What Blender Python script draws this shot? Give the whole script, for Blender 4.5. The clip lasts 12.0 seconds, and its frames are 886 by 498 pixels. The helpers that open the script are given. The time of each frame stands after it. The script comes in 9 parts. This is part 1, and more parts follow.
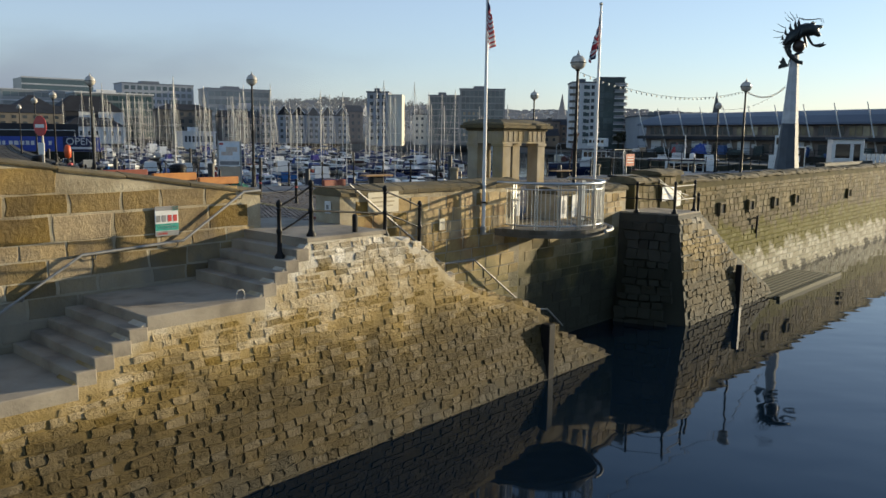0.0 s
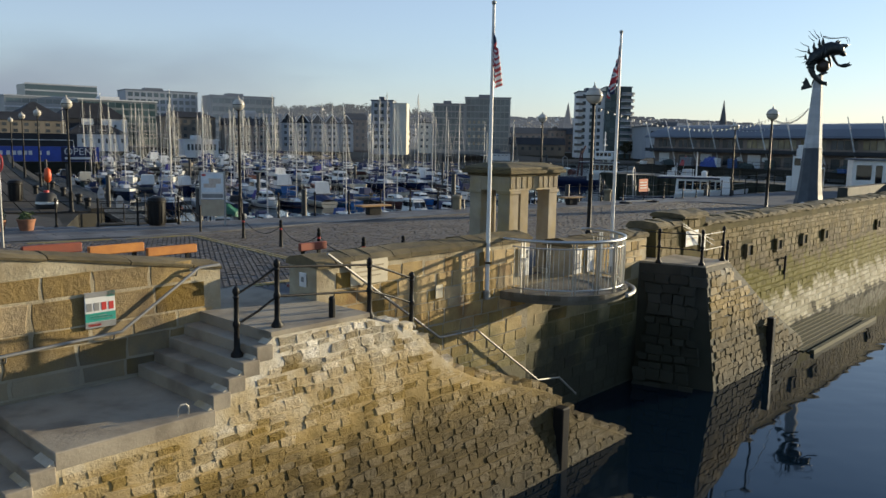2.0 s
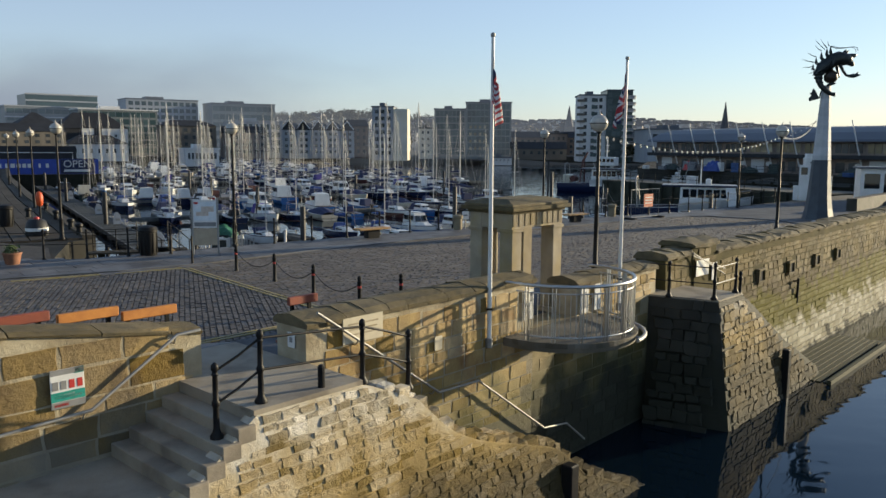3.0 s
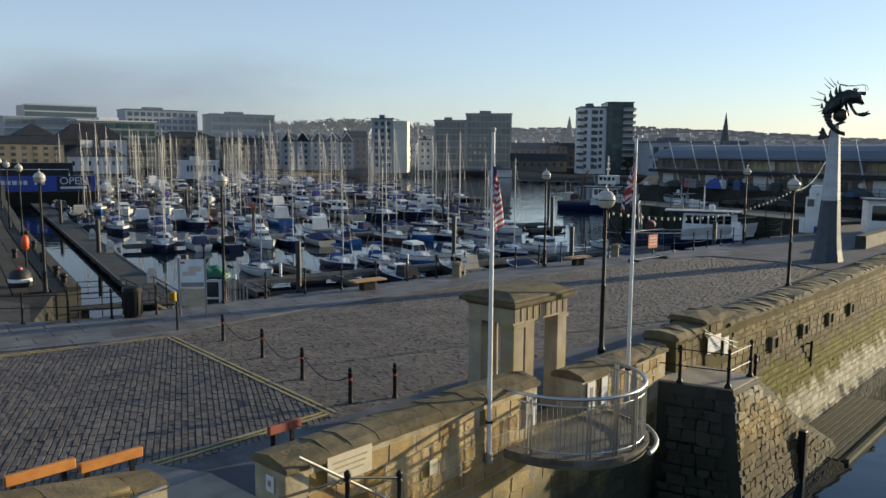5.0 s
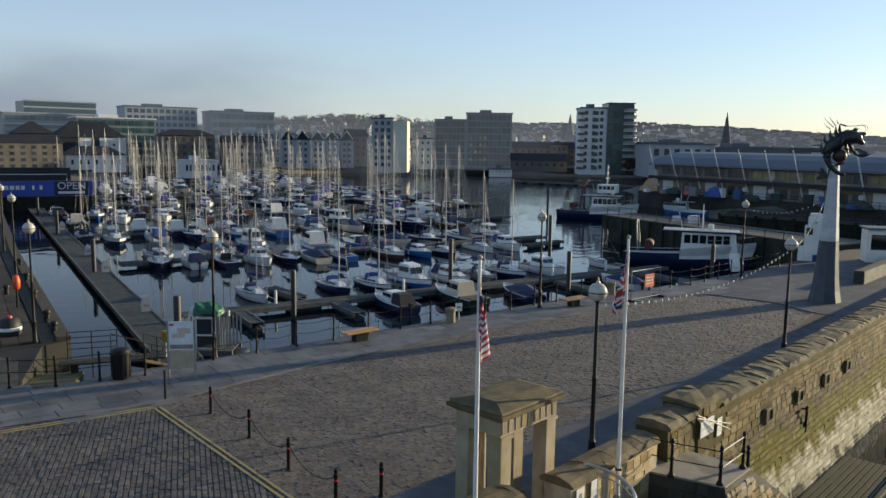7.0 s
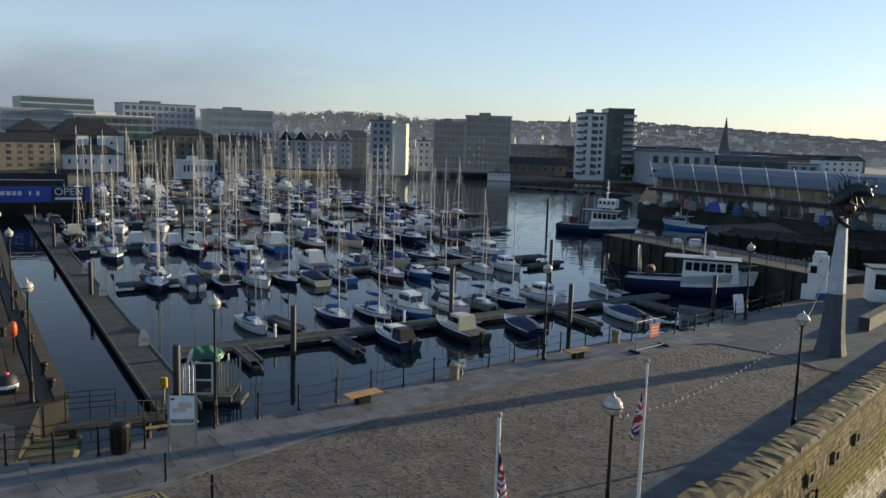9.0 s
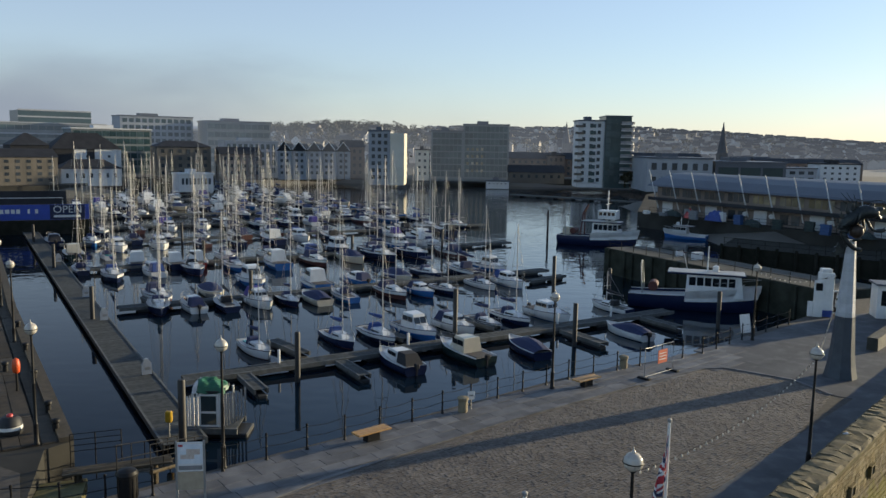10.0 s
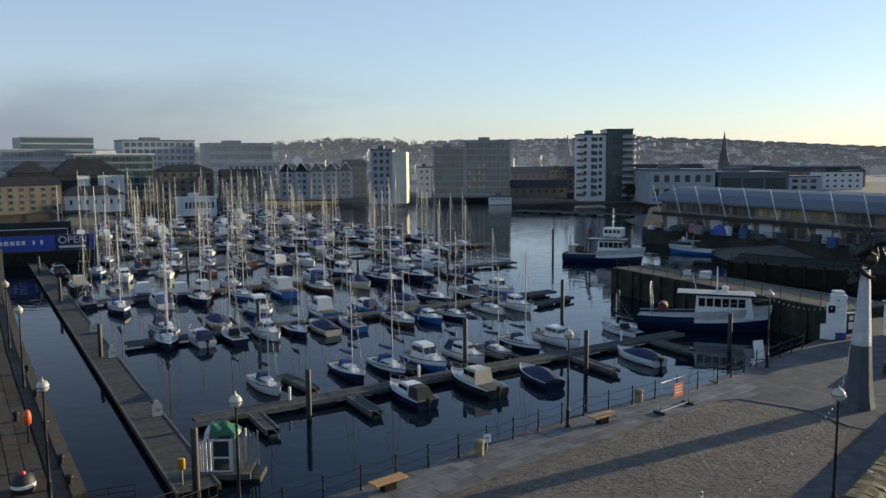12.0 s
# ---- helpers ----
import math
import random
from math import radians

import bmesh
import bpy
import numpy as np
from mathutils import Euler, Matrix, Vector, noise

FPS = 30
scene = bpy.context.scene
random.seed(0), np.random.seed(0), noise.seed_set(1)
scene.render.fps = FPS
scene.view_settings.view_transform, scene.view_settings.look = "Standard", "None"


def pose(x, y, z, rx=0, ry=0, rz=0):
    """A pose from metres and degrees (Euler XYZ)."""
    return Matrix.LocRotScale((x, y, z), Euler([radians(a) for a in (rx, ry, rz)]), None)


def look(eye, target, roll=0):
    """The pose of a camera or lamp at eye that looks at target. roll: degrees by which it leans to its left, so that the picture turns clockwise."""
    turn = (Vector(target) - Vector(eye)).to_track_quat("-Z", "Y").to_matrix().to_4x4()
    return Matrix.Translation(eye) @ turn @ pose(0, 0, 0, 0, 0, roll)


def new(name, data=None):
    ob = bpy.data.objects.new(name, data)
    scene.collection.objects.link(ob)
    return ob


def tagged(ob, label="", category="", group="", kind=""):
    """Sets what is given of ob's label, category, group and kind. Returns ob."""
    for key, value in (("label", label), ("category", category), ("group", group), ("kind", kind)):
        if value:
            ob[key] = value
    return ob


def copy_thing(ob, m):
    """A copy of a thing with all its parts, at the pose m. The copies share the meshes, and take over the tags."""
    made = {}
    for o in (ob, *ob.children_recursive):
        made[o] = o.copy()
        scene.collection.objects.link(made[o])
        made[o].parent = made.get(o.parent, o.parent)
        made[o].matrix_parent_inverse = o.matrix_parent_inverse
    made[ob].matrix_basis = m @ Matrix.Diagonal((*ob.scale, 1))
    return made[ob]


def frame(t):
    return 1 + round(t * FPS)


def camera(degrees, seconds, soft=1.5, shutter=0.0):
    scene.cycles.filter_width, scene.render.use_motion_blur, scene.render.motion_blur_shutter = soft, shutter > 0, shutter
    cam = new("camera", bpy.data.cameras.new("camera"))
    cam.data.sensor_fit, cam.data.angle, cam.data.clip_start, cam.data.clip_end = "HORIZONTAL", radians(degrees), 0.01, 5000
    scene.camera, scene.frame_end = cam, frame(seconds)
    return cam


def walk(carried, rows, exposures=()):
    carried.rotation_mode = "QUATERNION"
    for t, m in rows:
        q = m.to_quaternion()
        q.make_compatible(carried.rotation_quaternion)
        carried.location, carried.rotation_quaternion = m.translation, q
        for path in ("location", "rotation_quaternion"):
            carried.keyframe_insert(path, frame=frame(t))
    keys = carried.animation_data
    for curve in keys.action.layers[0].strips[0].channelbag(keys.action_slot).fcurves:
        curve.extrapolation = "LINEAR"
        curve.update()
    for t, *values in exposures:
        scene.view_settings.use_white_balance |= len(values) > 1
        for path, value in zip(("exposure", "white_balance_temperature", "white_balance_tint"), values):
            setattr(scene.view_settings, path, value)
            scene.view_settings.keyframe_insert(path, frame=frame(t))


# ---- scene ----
cam = camera(59.0, 12.0)
PATH = [
    (0, (0.463, -4.548, 2.212), (0.414, -2.569, 1.925), 0.7),
    (0.5, (0.478, -3.924, 2.377), (0.426, -1.946, 2.09), 0.7),
    (1, (0.504, -3.217, 2.594), (0.448, -1.238, 2.31), 0.8),
    (1.5, (0.505, -2.602, 2.832), (0.448, -0.622, 2.554), 1.0),
    (2, (0.523, -1.993, 3.108), (0.462, -0.012, 2.836), 1.0),
    (2.5, (0.533, -1.483, 3.428), (0.468, 0.498, 3.16), 0.7),
    (3, (0.555, -0.989, 3.805), (0.487, 0.993, 3.541), 0.3),
    (5, (0.567, 0.374, 5.441), (0.499, 2.358, 5.194), 0.4),
    (5.5, (0.596, 0.54, 5.936), (0.527, 2.523, 5.688), 0.3),
    (6, (0.668, 0.688, 6.49), (0.6, 2.671, 6.238), 0.3),
    (6.5, (0.733, 0.833, 7.061), (0.665, 2.815, 6.803), 0.5),
    (7, (0.776, 0.969, 7.671), (0.708, 2.95, 7.406), 0.8),
    (9, (0.32, 1.769, 10.157), (0.262, 3.749, 9.88), 1.7),
    (9.5, (0.121, 1.957, 10.695), (0.065, 3.938, 10.426), 1.4),
    (10, (-0.078, 2.211, 11.184), (-0.132, 4.193, 10.922), 1.0),
    (10.5, (-0.265, 2.36, 11.641), (-0.32, 4.342, 11.385), 0.6),
    (11, (-0.381, 2.565, 11.985), (-0.437, 4.549, 11.741), 0.2),
    (11.5, (-0.451, 2.682, 12.239), (-0.511, 4.667, 12.004), -0.2),
    (12, (-0.458, 2.59, 12.343), (-0.52, 4.576, 12.115), -0.4),
]
walk(cam, [(t, look(eye, target, roll)) for t, eye, target, roll in PATH])

# ---- world and sun ----
SUN_AZ, SUN_EL = 30.0, 8.5
world = bpy.data.worlds.new("world")
scene.world = world
world.use_nodes = True
_wt = world.node_tree
_sky = _wt.nodes.new("ShaderNodeTexSky")
_sky.sky_type = "NISHITA"
_sky.sun_disc = False
_sky.sun_elevation = radians(SUN_EL)
_sky.sun_rotation = radians(90 - SUN_AZ)
_sky.air_density, _sky.dust_density, _sky.ozone_density = 1.0, 0.3, 3.0
_bg = _wt.nodes["Background"]
_bg.inputs["Strength"].default_value = 0.14
# thin morning mist pales the sky, most of all low down
_dirn = _wt.nodes.new("ShaderNodeTexCoord")
_up = _wt.nodes.new("ShaderNodeSeparateXYZ")
_wt.links.new(_dirn.outputs["Generated"], _up.inputs[0])
_thin = _wt.nodes.new("ShaderNodeMapRange")
_thin.interpolation_type = "SMOOTHSTEP"
for _i, _v in ((1, 0.14), (2, 0.5), (3, 0.4), (4, 0.12)):
    _thin.inputs[_i].default_value = _v
_wt.links.new(_up.outputs[2], _thin.inputs[0])
_haze = _wt.nodes.new("ShaderNodeMix")
_haze.data_type = "RGBA"
_wt.links.new(_thin.outputs[0], _haze.inputs[0])
_haze.inputs[7].default_value = (3.1, 3.35, 4.2, 1)
_wt.links.new(_sky.outputs[0], _haze.inputs[6])
_wt.links.new(_haze.outputs[2], _bg.inputs["Color"])
_sun = bpy.data.lights.new("sun", "SUN")
_sun.energy, _sun.angle, _sun.color = 5.0, radians(0.6), (1.0, 0.85, 0.57)
sun = new("sun", _sun)
_ce = math.cos(radians(SUN_EL))
SUN_DIR = Vector((_ce * math.cos(radians(SUN_AZ)), _ce * math.sin(radians(SUN_AZ)), math.sin(radians(SUN_EL))))
sun.matrix_basis = Matrix.Translation((60, 20, 60)) @ SUN_DIR.to_track_quat("Z", "Y").to_matrix().to_4x4()
scene.view_settings.exposure = 0.62

# ---- materials ----
def shade(name, base, rough=0.7, metal=0.0, alt=None, scale=6.0, mix=0.5, fine=60.0, bump=0.15, vary=0.0, coord="Object",
          spec=0.5, tide=None, stain=None, dist=0.02):
    """A node material: two tones mixed by a coarse noise, a fine grain, relief, a change from piece to piece, and a tide mark."""
    m = bpy.data.materials.new(name)
    m.use_nodes = True
    t = m.node_tree
    N, L = t.nodes, t.links
    b = N["Principled BSDF"]
    b.inputs["Roughness"].default_value, b.inputs["Metallic"].default_value = rough, metal
    b.inputs["Specular IOR Level"].default_value = spec
    tc = N.new("ShaderNodeTexCoord")
    if coord == "World":
        src = N.new("ShaderNodeNewGeometry").outputs["Position"]
    else:
        src = tc.outputs[coord]
    alt = alt or tuple(c * 0.7 for c in base)

    def rgb(a, c, f):
        x = N.new("ShaderNodeMix")
        x.data_type = "RGBA"
        for i, v in ((6, a), (7, c)):
            if isinstance(v, tuple):
                x.inputs[i].default_value = (*v[:3], 1)
            else:
                L.new(v, x.inputs[i])
        if isinstance(f, (int, float)):
            x.inputs[0].default_value = f
        else:
            L.new(f, x.inputs[0])
        return x.outputs[2]

    def noise_of(sc, detail=4.0, lo=0.35, hi=0.65):
        n = N.new("ShaderNodeTexNoise")
        n.inputs["Scale"].default_value, n.inputs["Detail"].default_value = sc, detail
        L.new(src, n.inputs["Vector"])
        r = N.new("ShaderNodeMapRange")
        r.inputs[1].default_value, r.inputs[2].default_value = lo, hi
        L.new(n.outputs["Fac"], r.inputs[0])
        return r.outputs[0], n.outputs["Fac"]

    def scaled(f, k):
        x = N.new("ShaderNodeMath")
        x.operation = "MULTIPLY"
        x.inputs[1].default_value = k
        L.new(f, x.inputs[0])
        return x.outputs[0]

    coarse, _ = noise_of(scale)
    grain, raw = noise_of(fine, 3.0, 0.3, 0.7)
    col = rgb(base, alt, scaled(coarse, mix * 2 if mix < 0.5 else 1.0))
    col = rgb(col, tuple(min(1, c * 0.62) for c in base), scaled(grain, 0.3))
    if stain:
        sc, _ = noise_of(stain[1], 5.0, 0.5, 0.68)
        col = rgb(col, stain[0], scaled(sc, stain[2]))
    if tide:
        # tide: list of (height, softness, colour, strength), tones for weed, wet, pale foot and painted shade below
        # that height
        geo = N.new("ShaderNodeNewGeometry")
        sep = N.new("ShaderNodeSeparateXYZ")
        L.new(geo.outputs["Position"], sep.inputs[0])
        wob = N.new("ShaderNodeTexNoise")
        wob.inputs["Scale"].default_value, wob.inputs["Detail"].default_value = 1.3, 5.0
        L.new(geo.outputs["Position"], wob.inputs["Vector"])
        for h, soft, c, k in tide:
            ad = N.new("ShaderNodeMath")
            ad.operation = "MULTIPLY_ADD"
            ad.inputs[1].default_value = -2.2
            L.new(wob.outputs["Fac"], ad.inputs[0])
            L.new(sep.outputs[2], ad.inputs[2])
            mr = N.new("ShaderNodeMapRange")
            mr.inputs[1].default_value, mr.inputs[2].default_value = h - 1.1 - soft, h - 1.1 + soft
            mr.inputs[3].default_value, mr.inputs[4].default_value = k, 0.0
            L.new(ad.outputs[0], mr.inputs[0])
            col = rgb(col, c, mr.outputs[0])
    if vary:
        oi = N.new("ShaderNodeObjectInfo")
        geo = N.new("ShaderNodeNewGeometry")
        add = N.new("ShaderNodeMath")
        add.operation = "ADD"
        L.new(oi.outputs["Random"], add.inputs[0])
        L.new(geo.outputs["Random Per Island"], add.inputs[1])
        fr = N.new("ShaderNodeMath")
        fr.operation = "FRACT"
        L.new(add.outputs[0], fr.inputs[0])
        hs = N.new("ShaderNodeHueSaturation")
        mr = N.new("ShaderNodeMapRange")
        mr.inputs[3].default_value, mr.inputs[4].default_value = 1 - vary, 1 + vary
        L.new(fr.outputs[0], mr.inputs[0])
        L.new(mr.outputs[0], hs.inputs["Value"])
        ms = N.new("ShaderNodeMapRange")
        ms.inputs[3].default_value, ms.inputs[4].default_value = 1 + vary * 0.6, 1 - vary * 0.6
        L.new(fr.outputs[0], ms.inputs[0])
        L.new(ms.outputs[0], hs.inputs["Saturation"])
        L.new(col, hs.inputs["Color"])
        col = hs.outputs[0]
    L.new(col, b.inputs["Base Color"])
    if bump:
        bp = N.new("ShaderNodeBump")
        bp.inputs["Strength"].default_value, bp.inputs["Distance"].default_value = bump, dist
        lump = N.new("ShaderNodeTexNoise")
        lump.inputs["Scale"].default_value, lump.inputs["Detail"].default_value, lump.inputs["Roughness"].default_value = fine * 0.4, 6.0, 0.68
        L.new(src, lump.inputs["Vector"])
        L.new(lump.outputs["Fac"], bp.inputs["Height"])
        L.new(bp.outputs[0], b.inputs["Normal"])
    return m


TIDE = [(-0.45, 0.5, (0.32, 0.215, 0.06), 0.82), (-1.0, 0.5, (0.19, 0.125, 0.03), 0.85), (-1.45, 0.5, (0.052, 0.036, 0.010), 0.9), (-2.9, 0.25, (0.045, 0.037, 0.02), 0.9)]
WET = [(-0.3, 0.4, (0.06, 0.055, 0.03), 0.8), (-1.2, 0.4, (0.03, 0.03, 0.014), 0.85), (-2.6, 0.2, (0.012, 0.012, 0.008), 0.92)]
M = {}
M["rubble"] = shade("rubble_stone", (0.56, 0.51, 0.41), 0.88, alt=(0.38, 0.29, 0.16), scale=1.6, fine=26, bump=0.9, vary=0.42, coord="World", tide=TIDE, stain=((0.12, 0.095, 0.045), 3.4, 0.65), dist=0.06)
M["mortar"] = shade("lime_mortar", (0.62, 0.57, 0.47), 0.92, alt=(0.46, 0.38, 0.25), scale=3.0, fine=40, bump=0.8, coord="World", tide=[(h, s, tuple(x * 1.1 for x in c), k) for h, s, c, k in TIDE], dist=0.03)
M["ashlar"] = shade("honey_limestone", (0.43, 0.295, 0.11), 0.82, alt=(0.27, 0.19, 0.085), scale=1.9, fine=30, bump=0.7, vary=0.36, coord="World", dist=0.03,
                    stain=((0.17, 0.085, 0.028), 1.5, 0.8), tide=[(-0.55, 0.5, (0.20, 0.17, 0.07), 0.6), (-1.3, 0.4, (0.085, 0.08, 0.022), 0.8), (-2.0, 0.35, (0.018, 0.02, 0.008), 0.92)])
M["coping"] = shade("coping_stone", (0.155, 0.118, 0.056), 0.9, alt=(0.072, 0.058, 0.03), scale=3.0, fine=34, bump=0.8, vary=0.2, coord="World")
M["darkstone"] = shade("dark_limestone", (0.15, 0.13, 0.10), 0.85, alt=(0.09, 0.078, 0.055), scale=2.0, fine=30, bump=0.8, vary=0.35, coord="World", tide=WET)
M["concrete"] = shade("worn_concrete", (0.36, 0.31, 0.235), 0.85, alt=(0.25, 0.215, 0.165), scale=1.6, fine=45, bump=0.4, coord="World", stain=((0.15, 0.12, 0.09), 1.6, 0.6))
M["setts"] = shade("granite_setts", (0.156, 0.134, 0.114), 0.66, alt=(0.11, 0.096, 0.085), scale=0.7, fine=50, bump=0.3, vary=0.2, coord="World", spec=0.2)
M["sett_joint"] = shade("sett_joint_sand", (0.10, 0.088, 0.075), 0.9, scale=4, fine=80, coord="World", spec=0.2)
M["flag"] = shade("granite_flagstone", (0.165, 0.160, 0.158), 0.62, alt=(0.10, 0.098, 0.099), scale=1.1, fine=60, bump=0.15, vary=0.22, coord="World", stain=((0.075, 0.072, 0.072), 0.9, 0.65), spec=0.2)
M["yellow_line"] = shade("worn_yellow_paint", (0.36, 0.27, 0.07), 0.7, alt=(0.27, 0.23, 0.14), scale=3, fine=40, coord="World", bump=0.1)
M["black_iron"] = shade("black_painted_iron", (0.010, 0.010, 0.011), 0.5, alt=(0.018, 0.016, 0.014), fine=120, bump=0.08, spec=0.18)
M["steel"] = shade("brushed_steel", (0.46, 0.46, 0.45), 0.34, 1.0, alt=(0.5, 0.5, 0.49), fine=150, bump=0.03)
M["galv"] = shade("galvanised_steel", (0.36, 0.35, 0.33), 0.6, 0.6, alt=(0.28, 0.28, 0.27), fine=60, bump=0.05)
M["white"] = shade("white_paint", (0.78, 0.77, 0.74), 0.45, alt=(0.68, 0.67, 0.63), scale=2, fine=50, bump=0.05)
M["offwhite"] = shade("cream_render", (0.66, 0.62, 0.52), 0.8, alt=(0.58, 0.53, 0.43), scale=0.3, fine=5, bump=0.1, coord="World")
M["wood"] = shade("weathered_timber", (0.09, 0.07, 0.045), 0.8, alt=(0.055, 0.045, 0.03), scale=4, fine=70, bump=0.3, vary=0.2, spec=0.2)
M["greywood"] = shade("grey_decking", (0.088, 0.092, 0.09), 0.85, alt=(0.052, 0.056, 0.054), scale=3, fine=60, bump=0.25, vary=0.2, coord="World", spec=0.2)
M["slate"] = shade("slate_roof", (0.035, 0.037, 0.042), 0.7, alt=(0.022, 0.023, 0.027), scale=0.5, fine=6, coord="World", bump=0.2, vary=0.15, spec=0.2)
M["cable"] = shade("matt_black_cable", (0.015, 0.015, 0.015), 0.95, bump=0.0, spec=0.05)
M["glass"] = shade("tinted_glass", (0.03, 0.045, 0.05), 0.08, alt=(0.04, 0.06, 0.065), scale=0.2, fine=4, coord="World", bump=0.0, vary=0.2, spec=0.8)

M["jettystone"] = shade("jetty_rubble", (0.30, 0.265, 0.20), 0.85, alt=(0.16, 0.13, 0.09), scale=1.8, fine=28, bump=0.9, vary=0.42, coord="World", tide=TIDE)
# Weedy stone, darkened further to paint the jetty's shaded west side.
M["shaded_weedstone"] = shade("shaded_wet_weedy_stone", (0.045, 0.041, 0.03), 0.8, alt=(0.02, 0.02, 0.012), scale=1.5, fine=28, bump=0.9, vary=0.4, coord="World", tide=[(-1.2, 0.4, (0.016, 0.018, 0.008), 0.85)])
# Low bands of stone and mortar: weed, darkened further for the balcony's shade.
M["shaded_wetashlar"] = shade("shaded_damp_limestone", (0.32, 0.215, 0.08), 0.82, alt=(0.19, 0.14, 0.06), scale=1.6, fine=30, bump=0.7, vary=0.4, coord="World", dist=0.03, stain=((0.05, 0.04, 0.016), 0.9, 0.8), tide=[(-0.8, 0.5, (0.06, 0.058, 0.014), 0.85), (-1.5, 0.35, (0.014, 0.016, 0.007), 0.92)])
M["shaded_wetmortar"] = shade("shaded_damp_mortar", (0.34, 0.28, 0.17), 0.9, alt=(0.2, 0.16, 0.09), scale=2.0, fine=30, bump=0.5, coord="World", tide=[(-0.9, 0.5, (0.06, 0.06, 0.02), 0.8), (-1.7, 0.35, (0.012, 0.013, 0.006), 0.92)])
M["leftstone"] = shade("brown_limestone", (0.31, 0.21, 0.075), 0.84, alt=(0.17, 0.12, 0.055), scale=1.5, fine=30, bump=0.8, vary=0.42, coord="World", dist=0.035,
                       stain=((0.085, 0.05, 0.02), 1.3, 0.85), tide=[(0.1, 0.4, (0.17, 0.155, 0.12), 0.7), (-1.0, 0.4, (0.06, 0.055, 0.03), 0.8)])
M["leftmortar"] = shade("old_lime_pointing", (0.48, 0.415, 0.29), 0.92, alt=(0.30, 0.245, 0.155), scale=2.0, fine=30, bump=0.7, coord="World", dist=0.03, stain=((0.14, 0.105, 0.06), 1.5, 0.6), tide=[(0.1, 0.4, (0.22, 0.20, 0.16), 0.7), (-1.0, 0.4, (0.08, 0.075, 0.04), 0.8)])
M["weed"] = shade("green_weed", (0.042, 0.042, 0.014), 0.8, alt=(0.035, 0.035, 0.012), scale=3, fine=30, bump=0.3, coord="World")
M["notice"] = shade("orange_red_notice", (0.62, 0.12, 0.05), 0.5, fine=60, bump=0.0)
# Pale lowest band: barnacles, with the sunlit wall foot painted in.
M["eastwall"] = shade("lit_harbour_limestone", (0.19, 0.14, 0.055), 0.86, alt=(0.085, 0.066, 0.028), scale=1.3, fine=28, bump=0.9, vary=0.34, coord="World", spec=0.3,
                      stain=((0.10, 0.07, 0.03), 1.1, 0.7), tide=[(-0.6, 0.2, (0.085, 0.062, 0.03), 0.85), (-1.05, 0.16, (0.115, 0.10, 0.004), 0.96), (-2.15, 0.16, (0.46, 0.42, 0.32), 0.85), (-3.1, 0.1, (0.018, 0.018, 0.012), 0.9)])
M["eastjoint"] = shade("mossy_joints", (0.10, 0.082, 0.032), 0.95, alt=(0.055, 0.047, 0.018), scale=1.3, fine=28, bump=0.5, coord="World", spec=0.2, tide=[(-1.05, 0.16, (0.10, 0.088, 0.004), 0.94), (-2.15, 0.2, (0.36, 0.33, 0.25), 0.85), (-3.1, 0.15, (0.018, 0.018, 0.012), 0.9)])
# Smooth paving with the shade over it put into a darker, bluer base.
M["shaded_smoothpave"] = shade("shaded_smooth_paving", (0.10, 0.102, 0.108), 0.75, alt=(0.062, 0.063, 0.068), scale=0.5, fine=50, bump=0.2, coord="World", spec=0.2, stain=((0.15, 0.15, 0.152), 1.3, 0.5))


def water_mat():
    m = bpy.data.materials.new("harbour_water")
    m.use_nodes = True
    t = m.node_tree
    N, L = t.nodes, t.links
    b = N["Principled BSDF"]
    b.inputs["Base Color"].default_value = (0.003, 0.009, 0.017, 1)
    b.inputs["Roughness"].default_value = 0.03
    b.inputs["IOR"].default_value = 1.33
    # blue specular tint, set by hand, cools the mirrored sky
    b.inputs["Specular Tint"].default_value = (0.34, 0.64, 1.0, 1)
    g = N.new("ShaderNodeNewGeometry")
    mp = N.new("ShaderNodeMapping")
    mp.inputs["Scale"].default_value = (0.5, 0.8, 1)
    L.new(g.outputs["Position"], mp.inputs["Vector"])
    a = N.new("ShaderNodeTexNoise")
    a.inputs["Scale"].default_value, a.inputs["Detail"].default_value = 0.9, 2.0
    L.new(mp.outputs[0], a.inputs["Vector"])
    c = N.new("ShaderNodeTexNoise")
    c.inputs["Scale"].default_value, c.inputs["Detail"].default_value = 0.05, 2.0
    L.new(mp.outputs[0], c.inputs["Vector"])
    mu = N.new("ShaderNodeMath")
    mu.operation = "MULTIPLY"
    L.new(a.outputs["Fac"], mu.inputs[0])
    L.new(c.outputs["Fac"], mu.inputs[1])
    bp = N.new("ShaderNodeBump")
    bp.inputs["Strength"].default_value, bp.inputs["Distance"].default_value = 0.3, 0.1
    L.new(mu.outputs[0], bp.inputs["Height"])
    L.new(bp.outputs[0], b.inputs["Normal"])
    # gloss lowered by hand among the moored boats paints a darker sky reflection there
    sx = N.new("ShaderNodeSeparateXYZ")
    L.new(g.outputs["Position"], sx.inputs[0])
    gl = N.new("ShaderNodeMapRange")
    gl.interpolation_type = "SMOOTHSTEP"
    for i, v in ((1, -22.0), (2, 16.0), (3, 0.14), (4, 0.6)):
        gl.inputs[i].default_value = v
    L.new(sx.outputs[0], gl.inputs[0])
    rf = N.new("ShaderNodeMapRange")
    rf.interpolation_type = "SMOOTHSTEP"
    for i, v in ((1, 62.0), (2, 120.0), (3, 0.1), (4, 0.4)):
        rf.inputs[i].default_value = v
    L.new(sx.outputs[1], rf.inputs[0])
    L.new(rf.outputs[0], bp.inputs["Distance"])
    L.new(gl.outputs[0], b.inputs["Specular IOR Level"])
    return m


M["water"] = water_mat()

